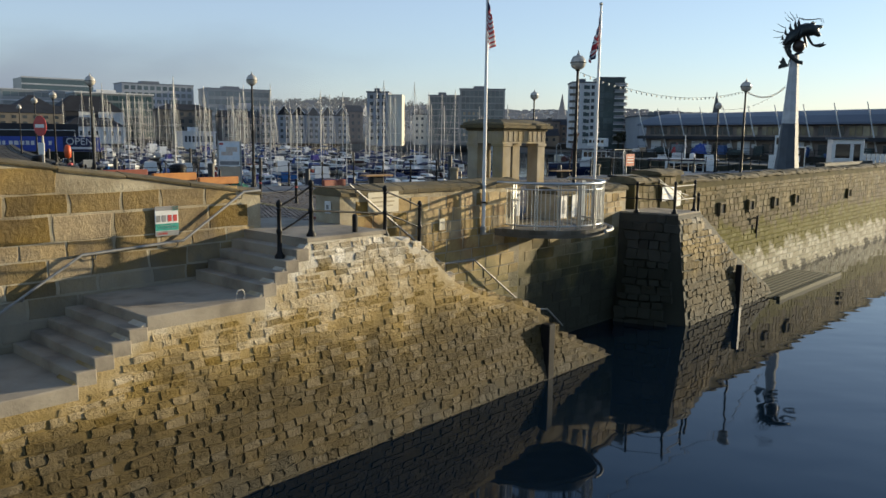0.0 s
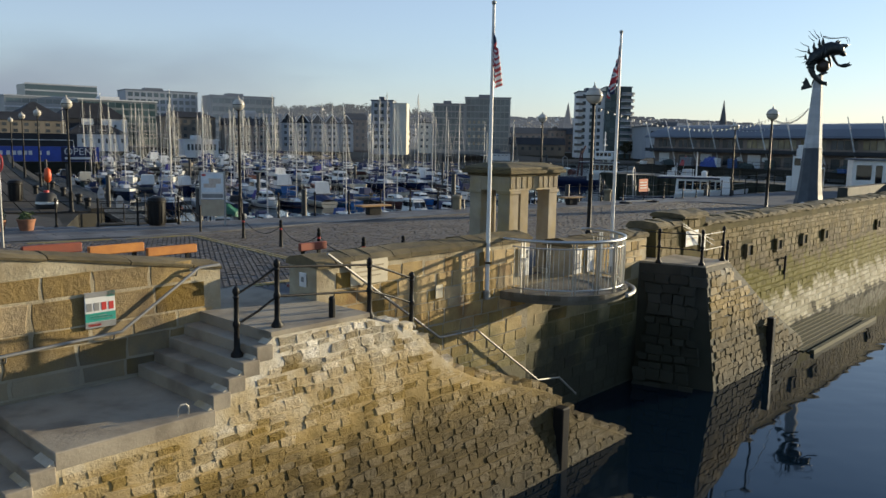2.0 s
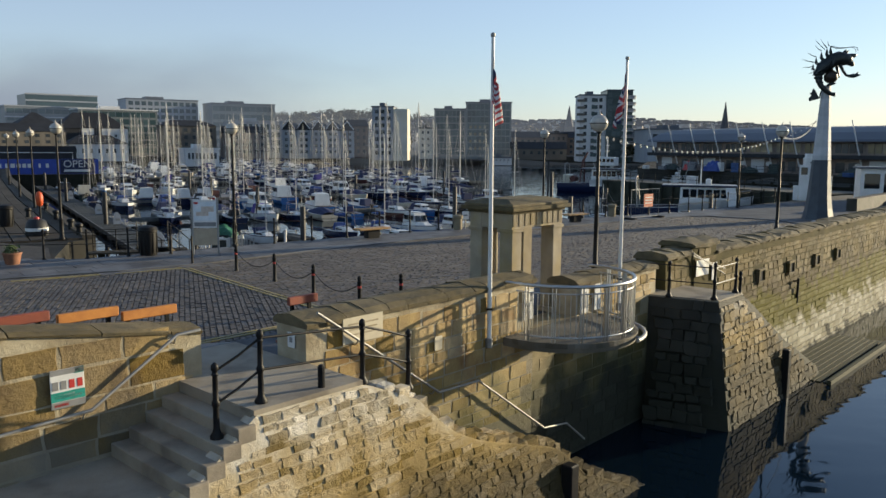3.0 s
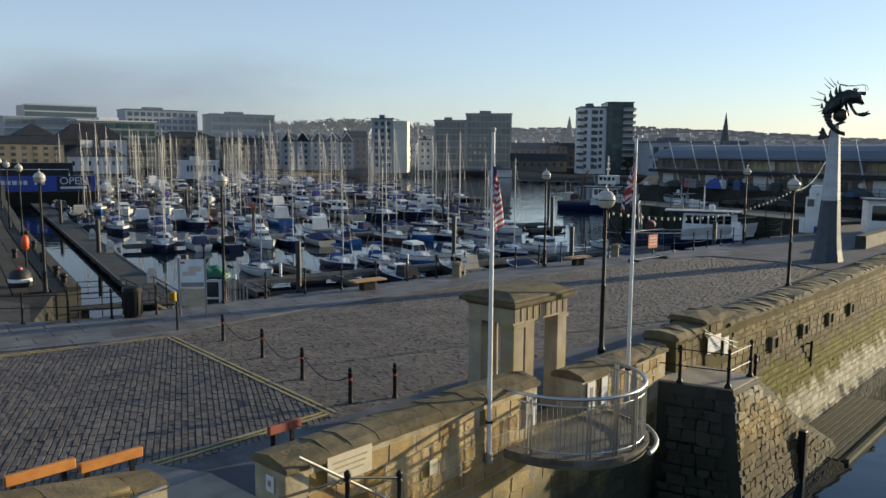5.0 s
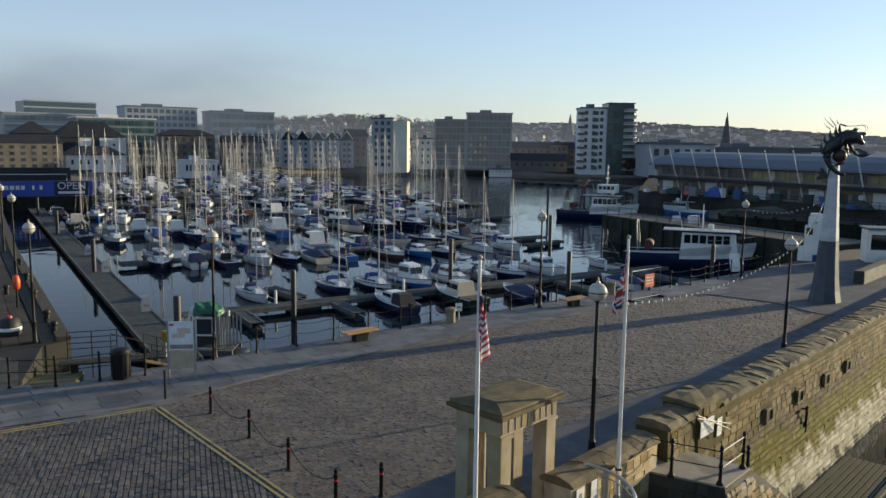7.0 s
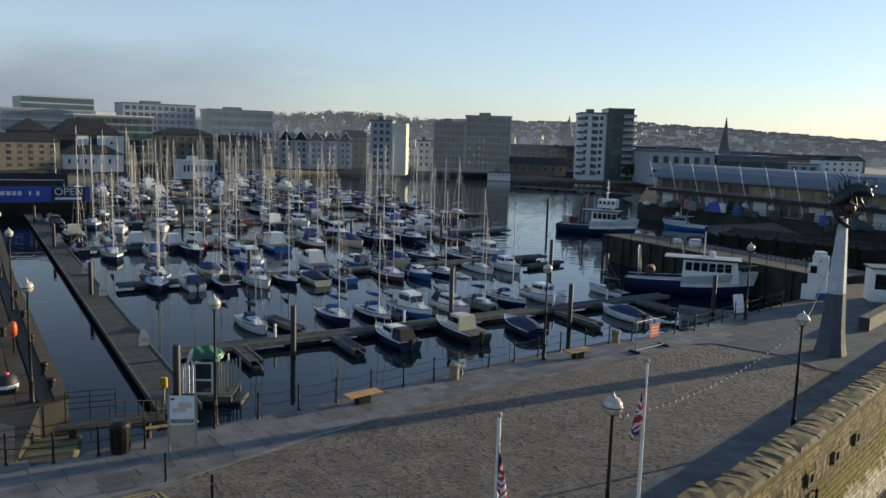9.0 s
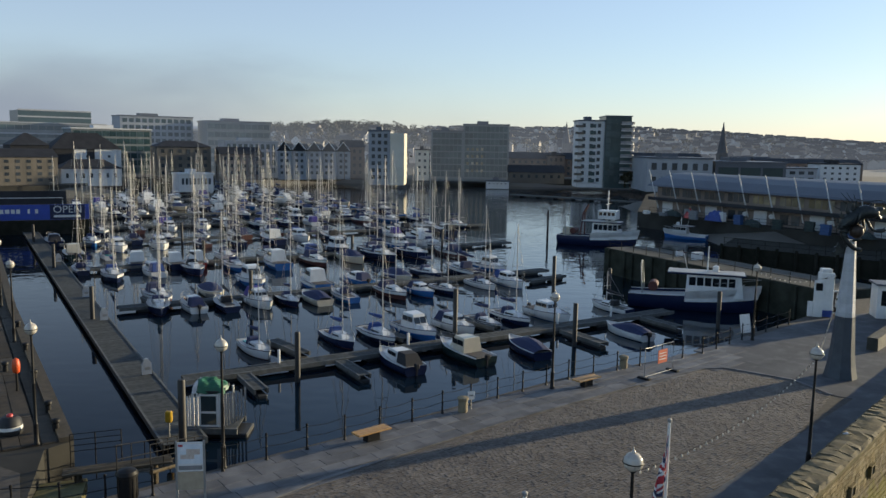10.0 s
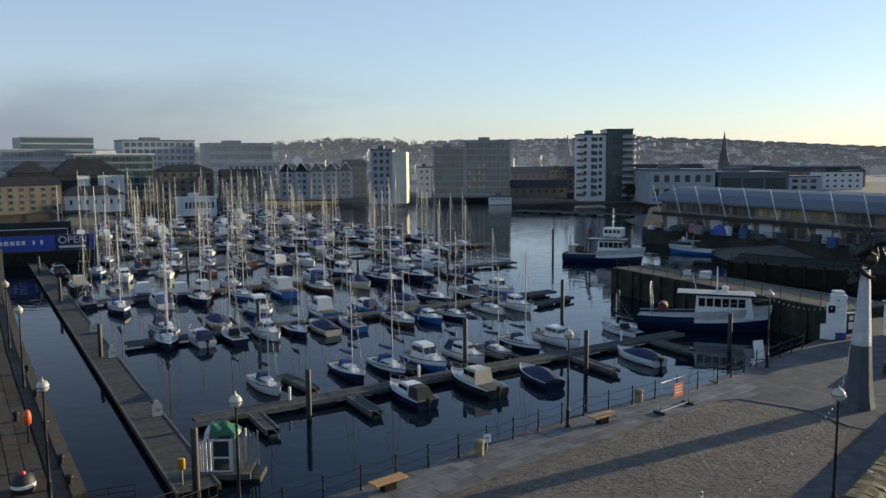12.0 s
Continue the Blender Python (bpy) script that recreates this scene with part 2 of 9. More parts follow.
# ---- mesh tools ----
def box(bm, x0, x1, y0, y1, z0, z1, m=None, bevel=0.0):
    vs = [bm.verts.new((x, y, z)) for x in (x0, x1) for y in (y0, y1) for z in (z0, z1)]
    fs = [bm.faces.new([vs[i] for i in q]) for q in ((0, 1, 3, 2), (4, 6, 7, 5), (0, 4, 5, 1), (2, 3, 7, 6), (0, 2, 6, 4), (1, 5, 7, 3))]
    if bevel:
        es = list({e for f in fs for e in f.edges})
        r = bmesh.ops.bevel(bm, geom=es, offset=bevel, segments=1, affect="EDGES", profile=0.5)
        vs = list({v for f in r["faces"] for v in f.verts} | {v for v in vs if v.is_valid})
    if m is not None:
        for v in vs:
            v.co = m @ v.co
    return vs


def tube(bm, pts, r, n=8, caps=True):
    """A round bar through the points; r is one radius or one for each point."""
    pts = [Vector(p) for p in pts]
    rings = []
    for i, p in enumerate(pts):
        a, b = pts[max(i - 1, 0)], pts[min(i + 1, len(pts) - 1)]
        q = (b - a).normalized().to_track_quat("Z", "Y")
        rr = r[i] if isinstance(r, (list, tuple)) else r
        rings.append([bm.verts.new(p + q @ Vector((rr * math.cos(2 * math.pi * k / n), rr * math.sin(2 * math.pi * k / n), 0))) for k in range(n)])
    for a, b in zip(rings, rings[1:]):
        for k in range(n):
            bm.faces.new((a[k], a[(k + 1) % n], b[(k + 1) % n], b[k]))
    if caps:
        bm.faces.new(rings[0][::-1])
        bm.faces.new(rings[-1])


def lathe(bm, prof, n=16, at=(0, 0, 0)):
    """A turned body from (radius, height) pairs."""
    o = Vector(at)
    rings = [[bm.verts.new(o + Vector((r * math.cos(2 * math.pi * k / n), r * math.sin(2 * math.pi * k / n), z))) for k in range(n)] for r, z in prof]
    for a, b in zip(rings, rings[1:]):
        for k in range(n):
            bm.faces.new((a[k], a[(k + 1) % n], b[(k + 1) % n], b[k]))
    bm.faces.new(rings[0][::-1])
    bm.faces.new(rings[-1])


def prism(bm, poly, z0, z1):
    """An upright body over a plan outline (anticlockwise)."""
    lo = [bm.verts.new((x, y, z0)) for x, y in poly]
    hi = [bm.verts.new((x, y, z1)) for x, y in poly]
    k = len(poly)
    for i in range(k):
        bm.faces.new((lo[i], lo[(i + 1) % k], hi[(i + 1) % k], hi[i]))
    bm.faces.new(hi)
    bm.faces.new(lo[::-1])


def smooth(bm, deg=40):
    for f in bm.faces:
        f.smooth = True
    for e in bm.edges:
        if len(e.link_faces) == 2 and e.calc_face_angle(0) > radians(deg):
            e.smooth = False


def mesh_of(name, bm, material, soft=None):
    bmesh.ops.recalc_face_normals(bm, faces=bm.faces[:])
    if soft:
        smooth(bm, soft)
    me = bpy.data.meshes.new(name)
    bm.to_mesh(me)
    bm.free()
    me.materials.append(material)
    return me


def part(name, bm, material, parent, label="", soft=None, m=None):
    """Links a bmesh as one mesh object under a thing or a part."""
    ob = new(name, mesh_of(name, bm, material, soft))
    ob.parent = parent
    if m is not None:
        ob.matrix_basis = m
    return tagged(ob, label)


def piece(name, me, parent, m):
    ob = new(name, me)
    ob.parent = parent
    ob.matrix_basis = m
    return ob


def thing(name, label, category, m=None, group="", kind=""):
    ob = new(name)
    ob.empty_display_size = 0.1
    if m is not None:
        ob.matrix_basis = m
    return tagged(ob, label, category, group, kind)


def setting(name, bm, material, label="", m=None, category="", soft=None):
    ob = new(name, mesh_of(name, bm, material, soft))
    if m is not None:
        ob.matrix_basis = m
    return tagged(ob, label, category, "", "structure")


BM = bmesh.new
# The harbour wall's own axes: u along the quay, v towards the plaza.
HA = 49.3
HM = pose(0.495, 10.28, 0, 0, 0, HA)


def hw(u, v, z=0.0, turn=0.0):
    return HM @ pose(u, v, z, 0, 0, turn)


def world_xy(u, v):
    p = HM @ Vector((u, v, 0))
    return p.x, p.y


WATER = -3.2

# ---- water, ground, quays ----
bm = BM()
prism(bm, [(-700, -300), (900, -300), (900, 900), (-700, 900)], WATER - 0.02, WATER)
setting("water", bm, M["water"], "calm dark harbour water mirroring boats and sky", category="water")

SHORE = [(-700, -300), (-424.37, 149.19), (-118.84, 177.76), (-97.79, 199.35), (-102.33, 215.21), (-99.56, 230.64), (-81.64, 265.12), (-28.67, 306.09), (15.21, 295.61), (33.94, 291.49),
         (64.14, 290.79), (58.54, 229.39), (45.96, 203.3), (31.99, 148.33), (56.75, 105.61), (106.45, 18.23), (300, -300)]


def inside(x, y, poly):
    hit = False
    for (x0, y0), (x1, y1) in zip(poly, poly[1:] + poly[:1]):
        if (y0 > y) != (y1 > y) and x < (x1 - x0) * (y - y0) / (y1 - y0) + x0:
            hit = not hit
    return hit


def height(x, y):
    """The land behind the harbour: rising to a town on a hill, woods, and a far ridge."""
    s = max(0.0, min(1.0, (y - 330) / 900))
    z = -0.3 + 54 * s * s * (3 - 2 * s)
    z *= 0.93 + 0.05 * math.sin(x * 0.003 + 1.0) + 0.05 * math.sin(x * 0.011 + y * 0.004)
    z *= max(0.25, 1 - 1.25 * max(0.0, x / max(y, 1) - 0.2))
    z += 22 * math.exp(-((x + 85) / 120) ** 2 - ((y - 520) / 110) ** 2)
    return 0.68 * z


def ground_sheet():
    xs = [-4000, -2500, -1600, -1100, -800] + list(range(-600, 620, 25)) + [700, 850, 1000, 1200, 1500, 1800, 2100, 2500, 3000, 3800]
    ys = [-1500, -600] + list(range(-300, 420, 25)) + [460, 500, 540, 580, 640, 700, 780, 860, 950, 1050, 1180, 1300, 1500, 1800, 2200, 2600, 3100, 4200]
    vs, fs = [], []
    for y in ys:
        for x in xs:
            sea = inside(x, y, SHORE) and y < 300
            vs.append((x, y, -7.0 if sea else height(x, y)))
    w = len(xs)
    for j in range(len(ys) - 1):
        for i in range(w - 1):
            fs.append((j * w + i, j * w + i + 1, (j + 1) * w + i + 1, (j + 1) * w + i))
    me = bpy.data.meshes.new("ground")
    me.from_pydata(vs, [], fs)
    me.materials.append(M["hill"])
    ob = new("ground", me)
    tagged(ob, "low green and brown land rising to a hillside town", "ground", "", "structure")


M["quay_dark"] = shade("dark_quay_stone", (0.06, 0.057, 0.05), 0.85, alt=(0.035, 0.034, 0.03), scale=0.3, fine=3, coord="World", bump=0.2, spec=0.1)
M["hill"] = shade("hill_land", (0.11, 0.105, 0.085), 0.95, alt=(0.16, 0.145, 0.125), scale=0.01, fine=0.15, coord="World", bump=0.0, vary=0.0)
ground_sheet()
# Distance haze is put into the ridge's pale base colour.
M["ridge"] = shade("hazed_moorland", (0.36, 0.37, 0.36), 0.95, alt=(0.32, 0.33, 0.33), scale=0.002, fine=0.02, coord="World", bump=0.0)
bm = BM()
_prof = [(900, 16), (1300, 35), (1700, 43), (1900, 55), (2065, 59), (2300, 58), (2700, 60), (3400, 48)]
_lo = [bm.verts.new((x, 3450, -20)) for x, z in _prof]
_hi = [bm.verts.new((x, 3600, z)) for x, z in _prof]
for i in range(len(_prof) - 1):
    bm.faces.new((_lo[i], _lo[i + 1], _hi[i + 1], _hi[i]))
setting("backdrop_ridge", bm, M["ridge"], "distant moorland ridge with haze painted into its pale colour", category="hills")

# the plaza's peninsula, the near west quay, the market quay and the far quays
EDGE = [(-11.44, 25.23), (-4.43, 31.21), (4.77, 39.54), (12.79, 44.9), (17.65, 49.94), (23.6, 55.71), (30.05, 62.47), (42.06, 67.39)]
LEFT = [(-66.86, 111.76), (-48.57, 81.6), (-29.78, 52.5), (-14.62, 30.08)]
bm = BM()
prism(bm, [world_xy(-70, 2.75), world_xy(62, 2.75)] + [(46.13, 66.15)] + EDGE[::-1] + [(-11.75, 24.48), (-13.21, 24.08), (-15.22, 29.1)] + LEFT[::-1] + [(-133.8, 109.66), (-160, -30)], -6.5, -0.06)
setting("quay_body", bm, M["quay_dark"], "stone quay body", category="quay")
bm = BM()
prism(bm, [(31.99, 148.33), (56.75, 105.61), (106.45, 18.23), (378.05, 9.7), (308.1, 329.51), (64.14, 290.79), (58.54, 229.39), (45.96, 203.3)], -6.5, -0.3)
setting("quay_market", bm, M["quay_dark"], "dark stone fish quay across the water", category="quay")
bm = BM()
prism(bm, [(-279.24, 162.31), (-118.84, 177.76), (-97.79, 199.35), (-102.33, 215.21), (-99.56, 230.64), (-81.64, 265.12), (-28.67, 306.09), (15.21, 295.61), (33.94, 291.49), (64.14, 290.79), (308.1, 329.51), (293.12, 398.01), (-253.82, 287.79)], -6.5, -0.3)
setting("quay_far", bm, M["quay_dark"], "far stone quay round the marina", category="quay")


# ---- plaza surfaces ----
def row_pieces(u0, u1, v0, v1, du, dv, keep, z=0.0, h=0.05, gap=0.014, jitter=0.2, seed=1, m=None):
    """Rows of small stones as one list of vertices and faces, in the axes of m."""
    rng = random.Random(seed)
    vs, fs = [], []
    v = v0
    while v < v1:
        w = dv * rng.uniform(0.9, 1.12)
        u = u0 + rng.uniform(0, du)
        while u < u1:
            ln = du * rng.uniform(1 - jitter, 1 + jitter)
            c = m @ Vector((u + ln / 2, v + w / 2, 0))
            if keep(c.x, c.y):
                zz = z + rng.uniform(-0.008, 0.008)
                b = len(vs)
                t = 0.007
                for (a, e, k) in ((u + 0.003, v + gap / 2, 0), (u + ln - 0.003, v + gap / 2, 0), (u + ln - 0.003, v + w - gap / 2, 0), (u + 0.003, v + w - gap / 2, 0)):
                    vs.append(tuple(m @ Vector((a, e, zz - h))))
                for (a, e) in ((u + 0.007, v + gap / 2 + t), (u + ln - 0.007, v + gap / 2 + t), (u + ln - 0.007, v + w - gap / 2 - t), (u + 0.007, v + w - gap / 2 - t)):
                    vs.append(tuple(m @ Vector((a, e, zz + rng.uniform(-0.003, 0.003)))))
                fs += [(b + 4, b + 5, b + 6, b + 7)] + [(b + i, b + (i + 1) % 4, b + 4 + (i + 1) % 4, b + 4 + i) for i in range(4)]
            u += ln
        v += w
    return vs, fs


KERB = [(-25.4, 11.63), (-11.93, 20.44), (-9.86, 21.65), (-7.88, 23.36), (-4.82, 26.85), (-2.4, 29.2), (1.9, 33.25), (7.42, 37.9), (10.73, 40.48), (12.5, 41.8), (13.35, 42), (14, 41.75), (16.2, 40.2), (17.1, 37.9)]
SETT_AREA = [world_xy(-18, 6.3), world_xy(25, 4.75)] + KERB[::-1]
YELLOW_A, YELLOW_B = Vector((-8.23, 22.45)), Vector((-2.33, 16.05))


def left_of_line(x, y):
    d = YELLOW_B - YELLOW_A
    return d.x * (y - YELLOW_A.y) - d.y * (x - YELLOW_A.x) < 0


def stuff_mesh(name, vs, fs, material, label, category):
    me = bpy.data.meshes.new(name)
    me.from_pydata(vs, [], fs)
    me.materials.append(material)
    ob = new(name, me)
    return tagged(ob, label, category, "", "stuff")


v_, f_ = row_pieces(-24, 22, -16, 18, 0.22, 0.125, lambda x, y: inside(x, y, SETT_AREA) and left_of_line(x, y), seed=2, gap=0.017, m=pose(-6, 16, 0, 0, 0, 110.23))
stuff_mesh("road_setts", v_, f_, M["setts"], "grey granite setts laid in straight rows across the road", "paving")
v_, f_ = row_pieces(-30, 36, -26, 18, 0.19, 0.13, lambda x, y: inside(x, y, SETT_AREA) and not left_of_line(x, y), seed=3, m=pose(2, 26, 0, 0, 0, 41.92))
stuff_mesh("plaza_setts", v_, f_, M["setts"], "worn grey granite setts covering the plaza", "paving")
bm = BM()
prism(bm, [world_xy(-70, 2.77), world_xy(62, 2.77), (46.13, 66.03)] + EDGE[::-1] + [(-11.75, 24.46), (-13.21, 24.06), (-14.89, 26.96), (-55.59, 47.43), (-132.25, 48.45), (-150, -25)], -0.055, -0.016)
setting("pavement_bed", bm, M["sett_joint"], "dark sand bed of the paving", category="paving")


def flag_row(poly_in, m, u0, u1, v0, v1, du, dv, mat, parent, seed):
    rng = random.Random(seed)
    v = v0
    meshes = []
    for k in range(6):
        bm = BM()
        w, d = du * (0.8 + 0.1 * k), dv
        box(bm, 0.006, w - 0.006, 0.006, d - 0.006, -0.06, 0.0, bevel=0.008)
        meshes.append((w, mesh_of("flagstone", bm, mat)))
    while v < v1:
        u = u0 + rng.uniform(-0.5, 0)
        while u < u1:
            w, me = rng.choice(meshes)
            c = m @ Vector((u + w / 2, v + dv / 2, 0))
            if poly_in(c.x, c.y):
                piece("flagstone", me, parent, m @ pose(u, v, 0.012 + rng.uniform(-0.004, 0.004)))
            u += w
        v += dv


STRIP = [(-19.51, 15.61)] + KERB[1:12] + EDGE[:5][::-1] + [(-11.75, 24.36), (-13.41, 23.9), (-21.24, 22.87)]
quay_paving = thing("quay_pavement", "grey granite flagstones along the marina edge", "paving", kind="structure")
ANG_E = math.degrees(math.atan2(EDGE[2][1] - EDGE[0][1], EDGE[2][0] - EDGE[0][0]))
flag_row(lambda x, y: inside(x, y, STRIP), pose(*EDGE[0], 0, 0, 0, ANG_E), -14, 44, -6.5, 6, 1.05, 0.62, M["flag"], quay_paving, 5)
wall_strip = [world_xy(-18, 2.78), world_xy(48, 2.9), world_xy(48, 3.95), world_xy(-18, 6.3)]
bm = BM()
prism(bm, wall_strip, -0.05, 0.004)
setting("pavement_wall", bm, M["shaded_smoothpave"], "smooth grey pavement along the harbour wall", category="paving")
bm = BM()
prism(bm, [(13.35, 42.0), (14.0, 41.75), (16.2, 40.2), (17.1, 37.9), (18.12, 37.28), world_xy(48, 4.0), (40.09, 63.68), (23.11, 54.35), (17.35, 48.95), (12.98, 44.15)], -0.05, 0.006)
setting("pavement_east", bm, M["shaded_smoothpave"], "smooth grey paving round the sculpture", category="paving")
# raised kerb between setts and flagstones
bm = BM()
for (x0, y0), (x1, y1) in zip(KERB[:-1], KERB[1:]):
    d = Vector((x1 - x0, y1 - y0, 0))
    k = max(1, int(d.length / 0.9))
    a = math.degrees(math.atan2(d.y, d.x))
    for i in range(k):
        box(bm, 0.005, d.length / k - 0.005, -0.02, 0.15, -0.05, 0.045, pose(x0 + d.x * i / k, y0 + d.y * i / k, 0, 0, 0, a))
setting("kerb", bm, M["flag"], "granite kerb stones", category="kerb")


def yellow(a, b, off):
    a, b = Vector(a), Vector(b)
    d = (b - a).normalized()
    n = Vector((-d.y, d.x)) * off
    bm = BM()
    ang = math.degrees(math.atan2(d.y, d.x))
    box(bm, 0, (b - a).length, -0.035, 0.035, 0.0, 0.014, pose(a.x + n.x, a.y + n.y, 0, 0, 0, ang))
    setting("road_marking", bm, M["yellow_line"], "worn double yellow line painted on setts", category="road marking")


for off in (0.0, 0.16):
    yellow(YELLOW_A, YELLOW_B, off)
    yellow(world_xy(-16, 6.05), YELLOW_B, off)
    yellow((-12.04, 19.81), YELLOW_A, off)

# ---- harbour walls, stairs, jetty ----
def top_front(u):
    """Top of the outer stair wall along the quay."""
    k = [(-14, -1.06), (-7.15, -1.06), (-7.14, -0.91), (-6.89, -0.91), (-6.88, -0.77), (-6.63, -0.77), (-6.62, -0.63), (-6.37, -0.63), (-6.36, -0.49), (-6.11, -0.49),
         (-6.1, -0.35), (-4.12, -0.35), (-4.11, -0.17), (-3.87, -0.17), (-3.86, -0.01), (-3.62, -0.01), (-3.61, 0.15), (-3.37, 0.15), (-3.36, 0.31), (-3.13, 0.31),
         (-3.12, 0.47), (-1.5, 0.45), (-0.92, 0.28), (-0.26, -0.02), (0.36, -0.66), (1.04, -1.0), (2.95, -1.62), (3.44, -1.97), (3.6, -2.26), (5.33, -3.04), (6.2, -3.5)]
    for (a, za), (b, zb) in zip(k, k[1:]):
        if a <= u <= b:
            return za + (zb - za) * (u - a) / max(b - a, 1e-6)
    return -1.06 if u < -9 else -3.6


def batter(z):
    return 0.8 * (z + 3.2) / 3.67


bm = BM()
us = sorted({-14.0, -7.145, -6.105, -4.115, -3.125, 6.2} | {round(-14 + 0.25 * i, 3) for i in range(81)})
prev = None
for u in us:
    t = top_front(u)
    zj = min(t - 0.06, -0.7)
    zk = min(zj - 0.03, -2.0)
    ring = [bm.verts.new(p) for p in ((u, batter(-5) + 0.036, -5), (u, 1.0, -5), (u, 1.0, t - 0.03), (u, batter(t) + 0.02, t - 0.03), (u, batter(zj) + 0.022, zj), (u, batter(zk) + 0.032, zk))]
    if prev:
        for i in range(6):
            bm.faces.new((prev[i], prev[(i + 1) % 6], ring[(i + 1) % 6], ring[i]))
    prev = ring
wall_front = setting("wall_stair_outer", bm, M["mortar"], "battered rubble stone wall holding the harbour steps", HM, "wall")


def stone_meshes(count, w, h, d, mat, rough, seed, name="stone"):
    """A few uneven stones with a chamfered, slightly domed face towards -v."""
    rng = random.Random(seed)
    out = []
    for k in range(count):
        bm = BM()
        ww, hh = w * rng.uniform(0.75, 1.3), h
        back = [bm.verts.new((x, d, z)) for x, z in ((-ww / 2, -hh / 2), (ww / 2, -hh / 2), (ww / 2, hh / 2), (-ww / 2, hh / 2))]
        j = rough
        edge = [bm.verts.new((x + rng.uniform(-j, j) * ww, 0.010 + rng.uniform(0, 0.008), z + rng.uniform(-j, j) * hh)) for x, z in
                ((-ww / 2, -hh / 2), (0, -hh / 2), (ww / 2, -hh / 2), (ww / 2, 0), (ww / 2, hh / 2), (0, hh / 2), (-ww / 2, hh / 2), (-ww / 2, 0))]
        face = [bm.verts.new((v.co.x * 0.94 + rng.uniform(-j, j) * 0.03, -0.002 - rng.uniform(0, rough) * 0.16, v.co.z * 0.92)) for v in edge]
        ta, tb = rng.uniform(-1, 1) * rough * 0.5, rng.uniform(-1, 1) * rough * 0.5
        for v in face:
            v.co.y += ta * v.co.x + tb * v.co.z
        for i in range(8):
            bm.faces.new((edge[i], edge[(i + 1) % 8], face[(i + 1) % 8], face[i]))
        bm.faces.new(face)
        for i, (a, b, c) in enumerate(((0, 1, 2), (2, 3, 4), (4, 5, 6), (6, 7, 0))):
            bm.faces.new((edge[a], edge[b], edge[c], back[(i + 1) % 4], back[i]))
        me = mesh_of(name, bm, mat)
        out.append((ww, me))
    return out


def joined(name, placed, mat, parent, label):
    """Many stones as one mesh, for those past the first hundreds."""
    vs, fs = [], []
    for me, m in placed:
        b = len(vs)
        vs += [tuple(m @ v.co) for v in me.vertices]
        fs += [tuple(b + i for i in p.vertices) for p in me.polygons]
    me = bpy.data.meshes.new(name)
    me.from_pydata(vs, [], fs)
    me.materials.append(mat)
    ob = new(name, me)
    ob.parent = parent
    return tagged(ob, label, "", "", "stuff")


def lay_stones(parent, u0, u1, z0, z1, row_h, stone_w, mat, face_v, top, seed, near=lambda u, z: True, limit=300, rough=0.1, gap=0.025, tilt=None, name="stone", low=None, skip=None, turned=None, loose=0.0):
    rng = random.Random(seed)
    kits = [stone_meshes(7, stone_w, h, 0.06, mat, rough, seed * 10 + i, name) for i, h in enumerate((row_h * 0.75, row_h, row_h * 1.3))]
    hs = (row_h * 0.75, row_h, row_h * 1.3)
    z = z0
    single, rest = 0, []
    while z < z1:
        k = rng.randrange(3)
        h = hs[k] + gap
        u = u0 + rng.uniform(0, stone_w)
        while u < u1:
            ww, me = rng.choice(kits[k])
            zc = z + h / 2 + rng.uniform(-0.02, 0.02) * rough * 10
            if not (skip and (skip(u, zc) or skip(u + ww, zc) or skip(u + ww / 2, zc))) and u + ww < u1 + 0.03 and zc + h * 0.45 < min(top(u), top(u + ww)) and (low is None or zc > low(u + ww / 2)):
                m = (turned or Matrix()) @ pose(u + ww / 2, face_v(zc) + rng.uniform(-0.12, 0.05) * rough, zc, tilt or 0, rng.uniform(-3, 3) * rough * 8, 0)
                if loose:
                    m = m @ pose(0, rng.uniform(-0.003, 0.007), 0, 0, rng.uniform(-4, 4), 0) @ Matrix.Diagonal((rng.uniform(0.88, 1.1), 1.0, rng.uniform(0.82, 1.16), 1.0))
                if loose and rng.random() < loose:
                    pass
                elif single < limit and near(u, zc):
                    piece(name, me, parent, m)
                    single += 1
                else:
                    rest.append((me, m))
            u += ww + gap
        z += h
    if rest:
        joined(name + "work", rest, mat, parent, "further stones of the same wall")


TILT_F = -math.degrees(math.atan2(0.8, 3.67))


# stairs in concrete: each step a piece
def stairs(name, label, steps, mat="concrete"):
    st = thing(name, label, "stairs", HM, kind="structure")
    for u0, u1, v0, v1, z in steps:
        bm = BM()
        box(bm, u0, u1, v0, v1, z - 0.5, z, bevel=0.012)
        part("step", bm, M[mat], st)
    return st


steps = []
for u, z in ((-3.12, 0.31), (-3.36, 0.15), (-3.61, -0.01), (-3.86, -0.17)):
    steps.append((u - 0.27, u, batter(z) - 0.02, 2.68, z))
steps.append((-6.1, -4.11, batter(-0.35) - 0.02, 2.68, -0.35))
for u, z in ((-6.1, -0.49), (-6.36, -0.63), (-6.62, -0.77), (-6.88, -0.91)):
    steps.append((u - 0.28, u, batter(z) - 0.02, 2.68, z))
steps.append((-14.0, -7.14, batter(-1.06) - 0.02, 2.68, -1.06))
stairs("stairs_west", "worn concrete harbour steps with two landings", steps)
steps = []
for i in range(10):
    steps.append((-1.3 + i * 0.26, -1.3 + (i + 1) * 0.26, 1.0, 2.05, 0.3 - 0.19 * i))
steps.append((1.3, 2.6, 0.95, 2.05, -1.58))
for i in range(9):
    steps.append((2.6 + i * 0.27, 2.6 + (i + 1) * 0.27, 0.75, 2.05, -1.76 - 0.19 * i))
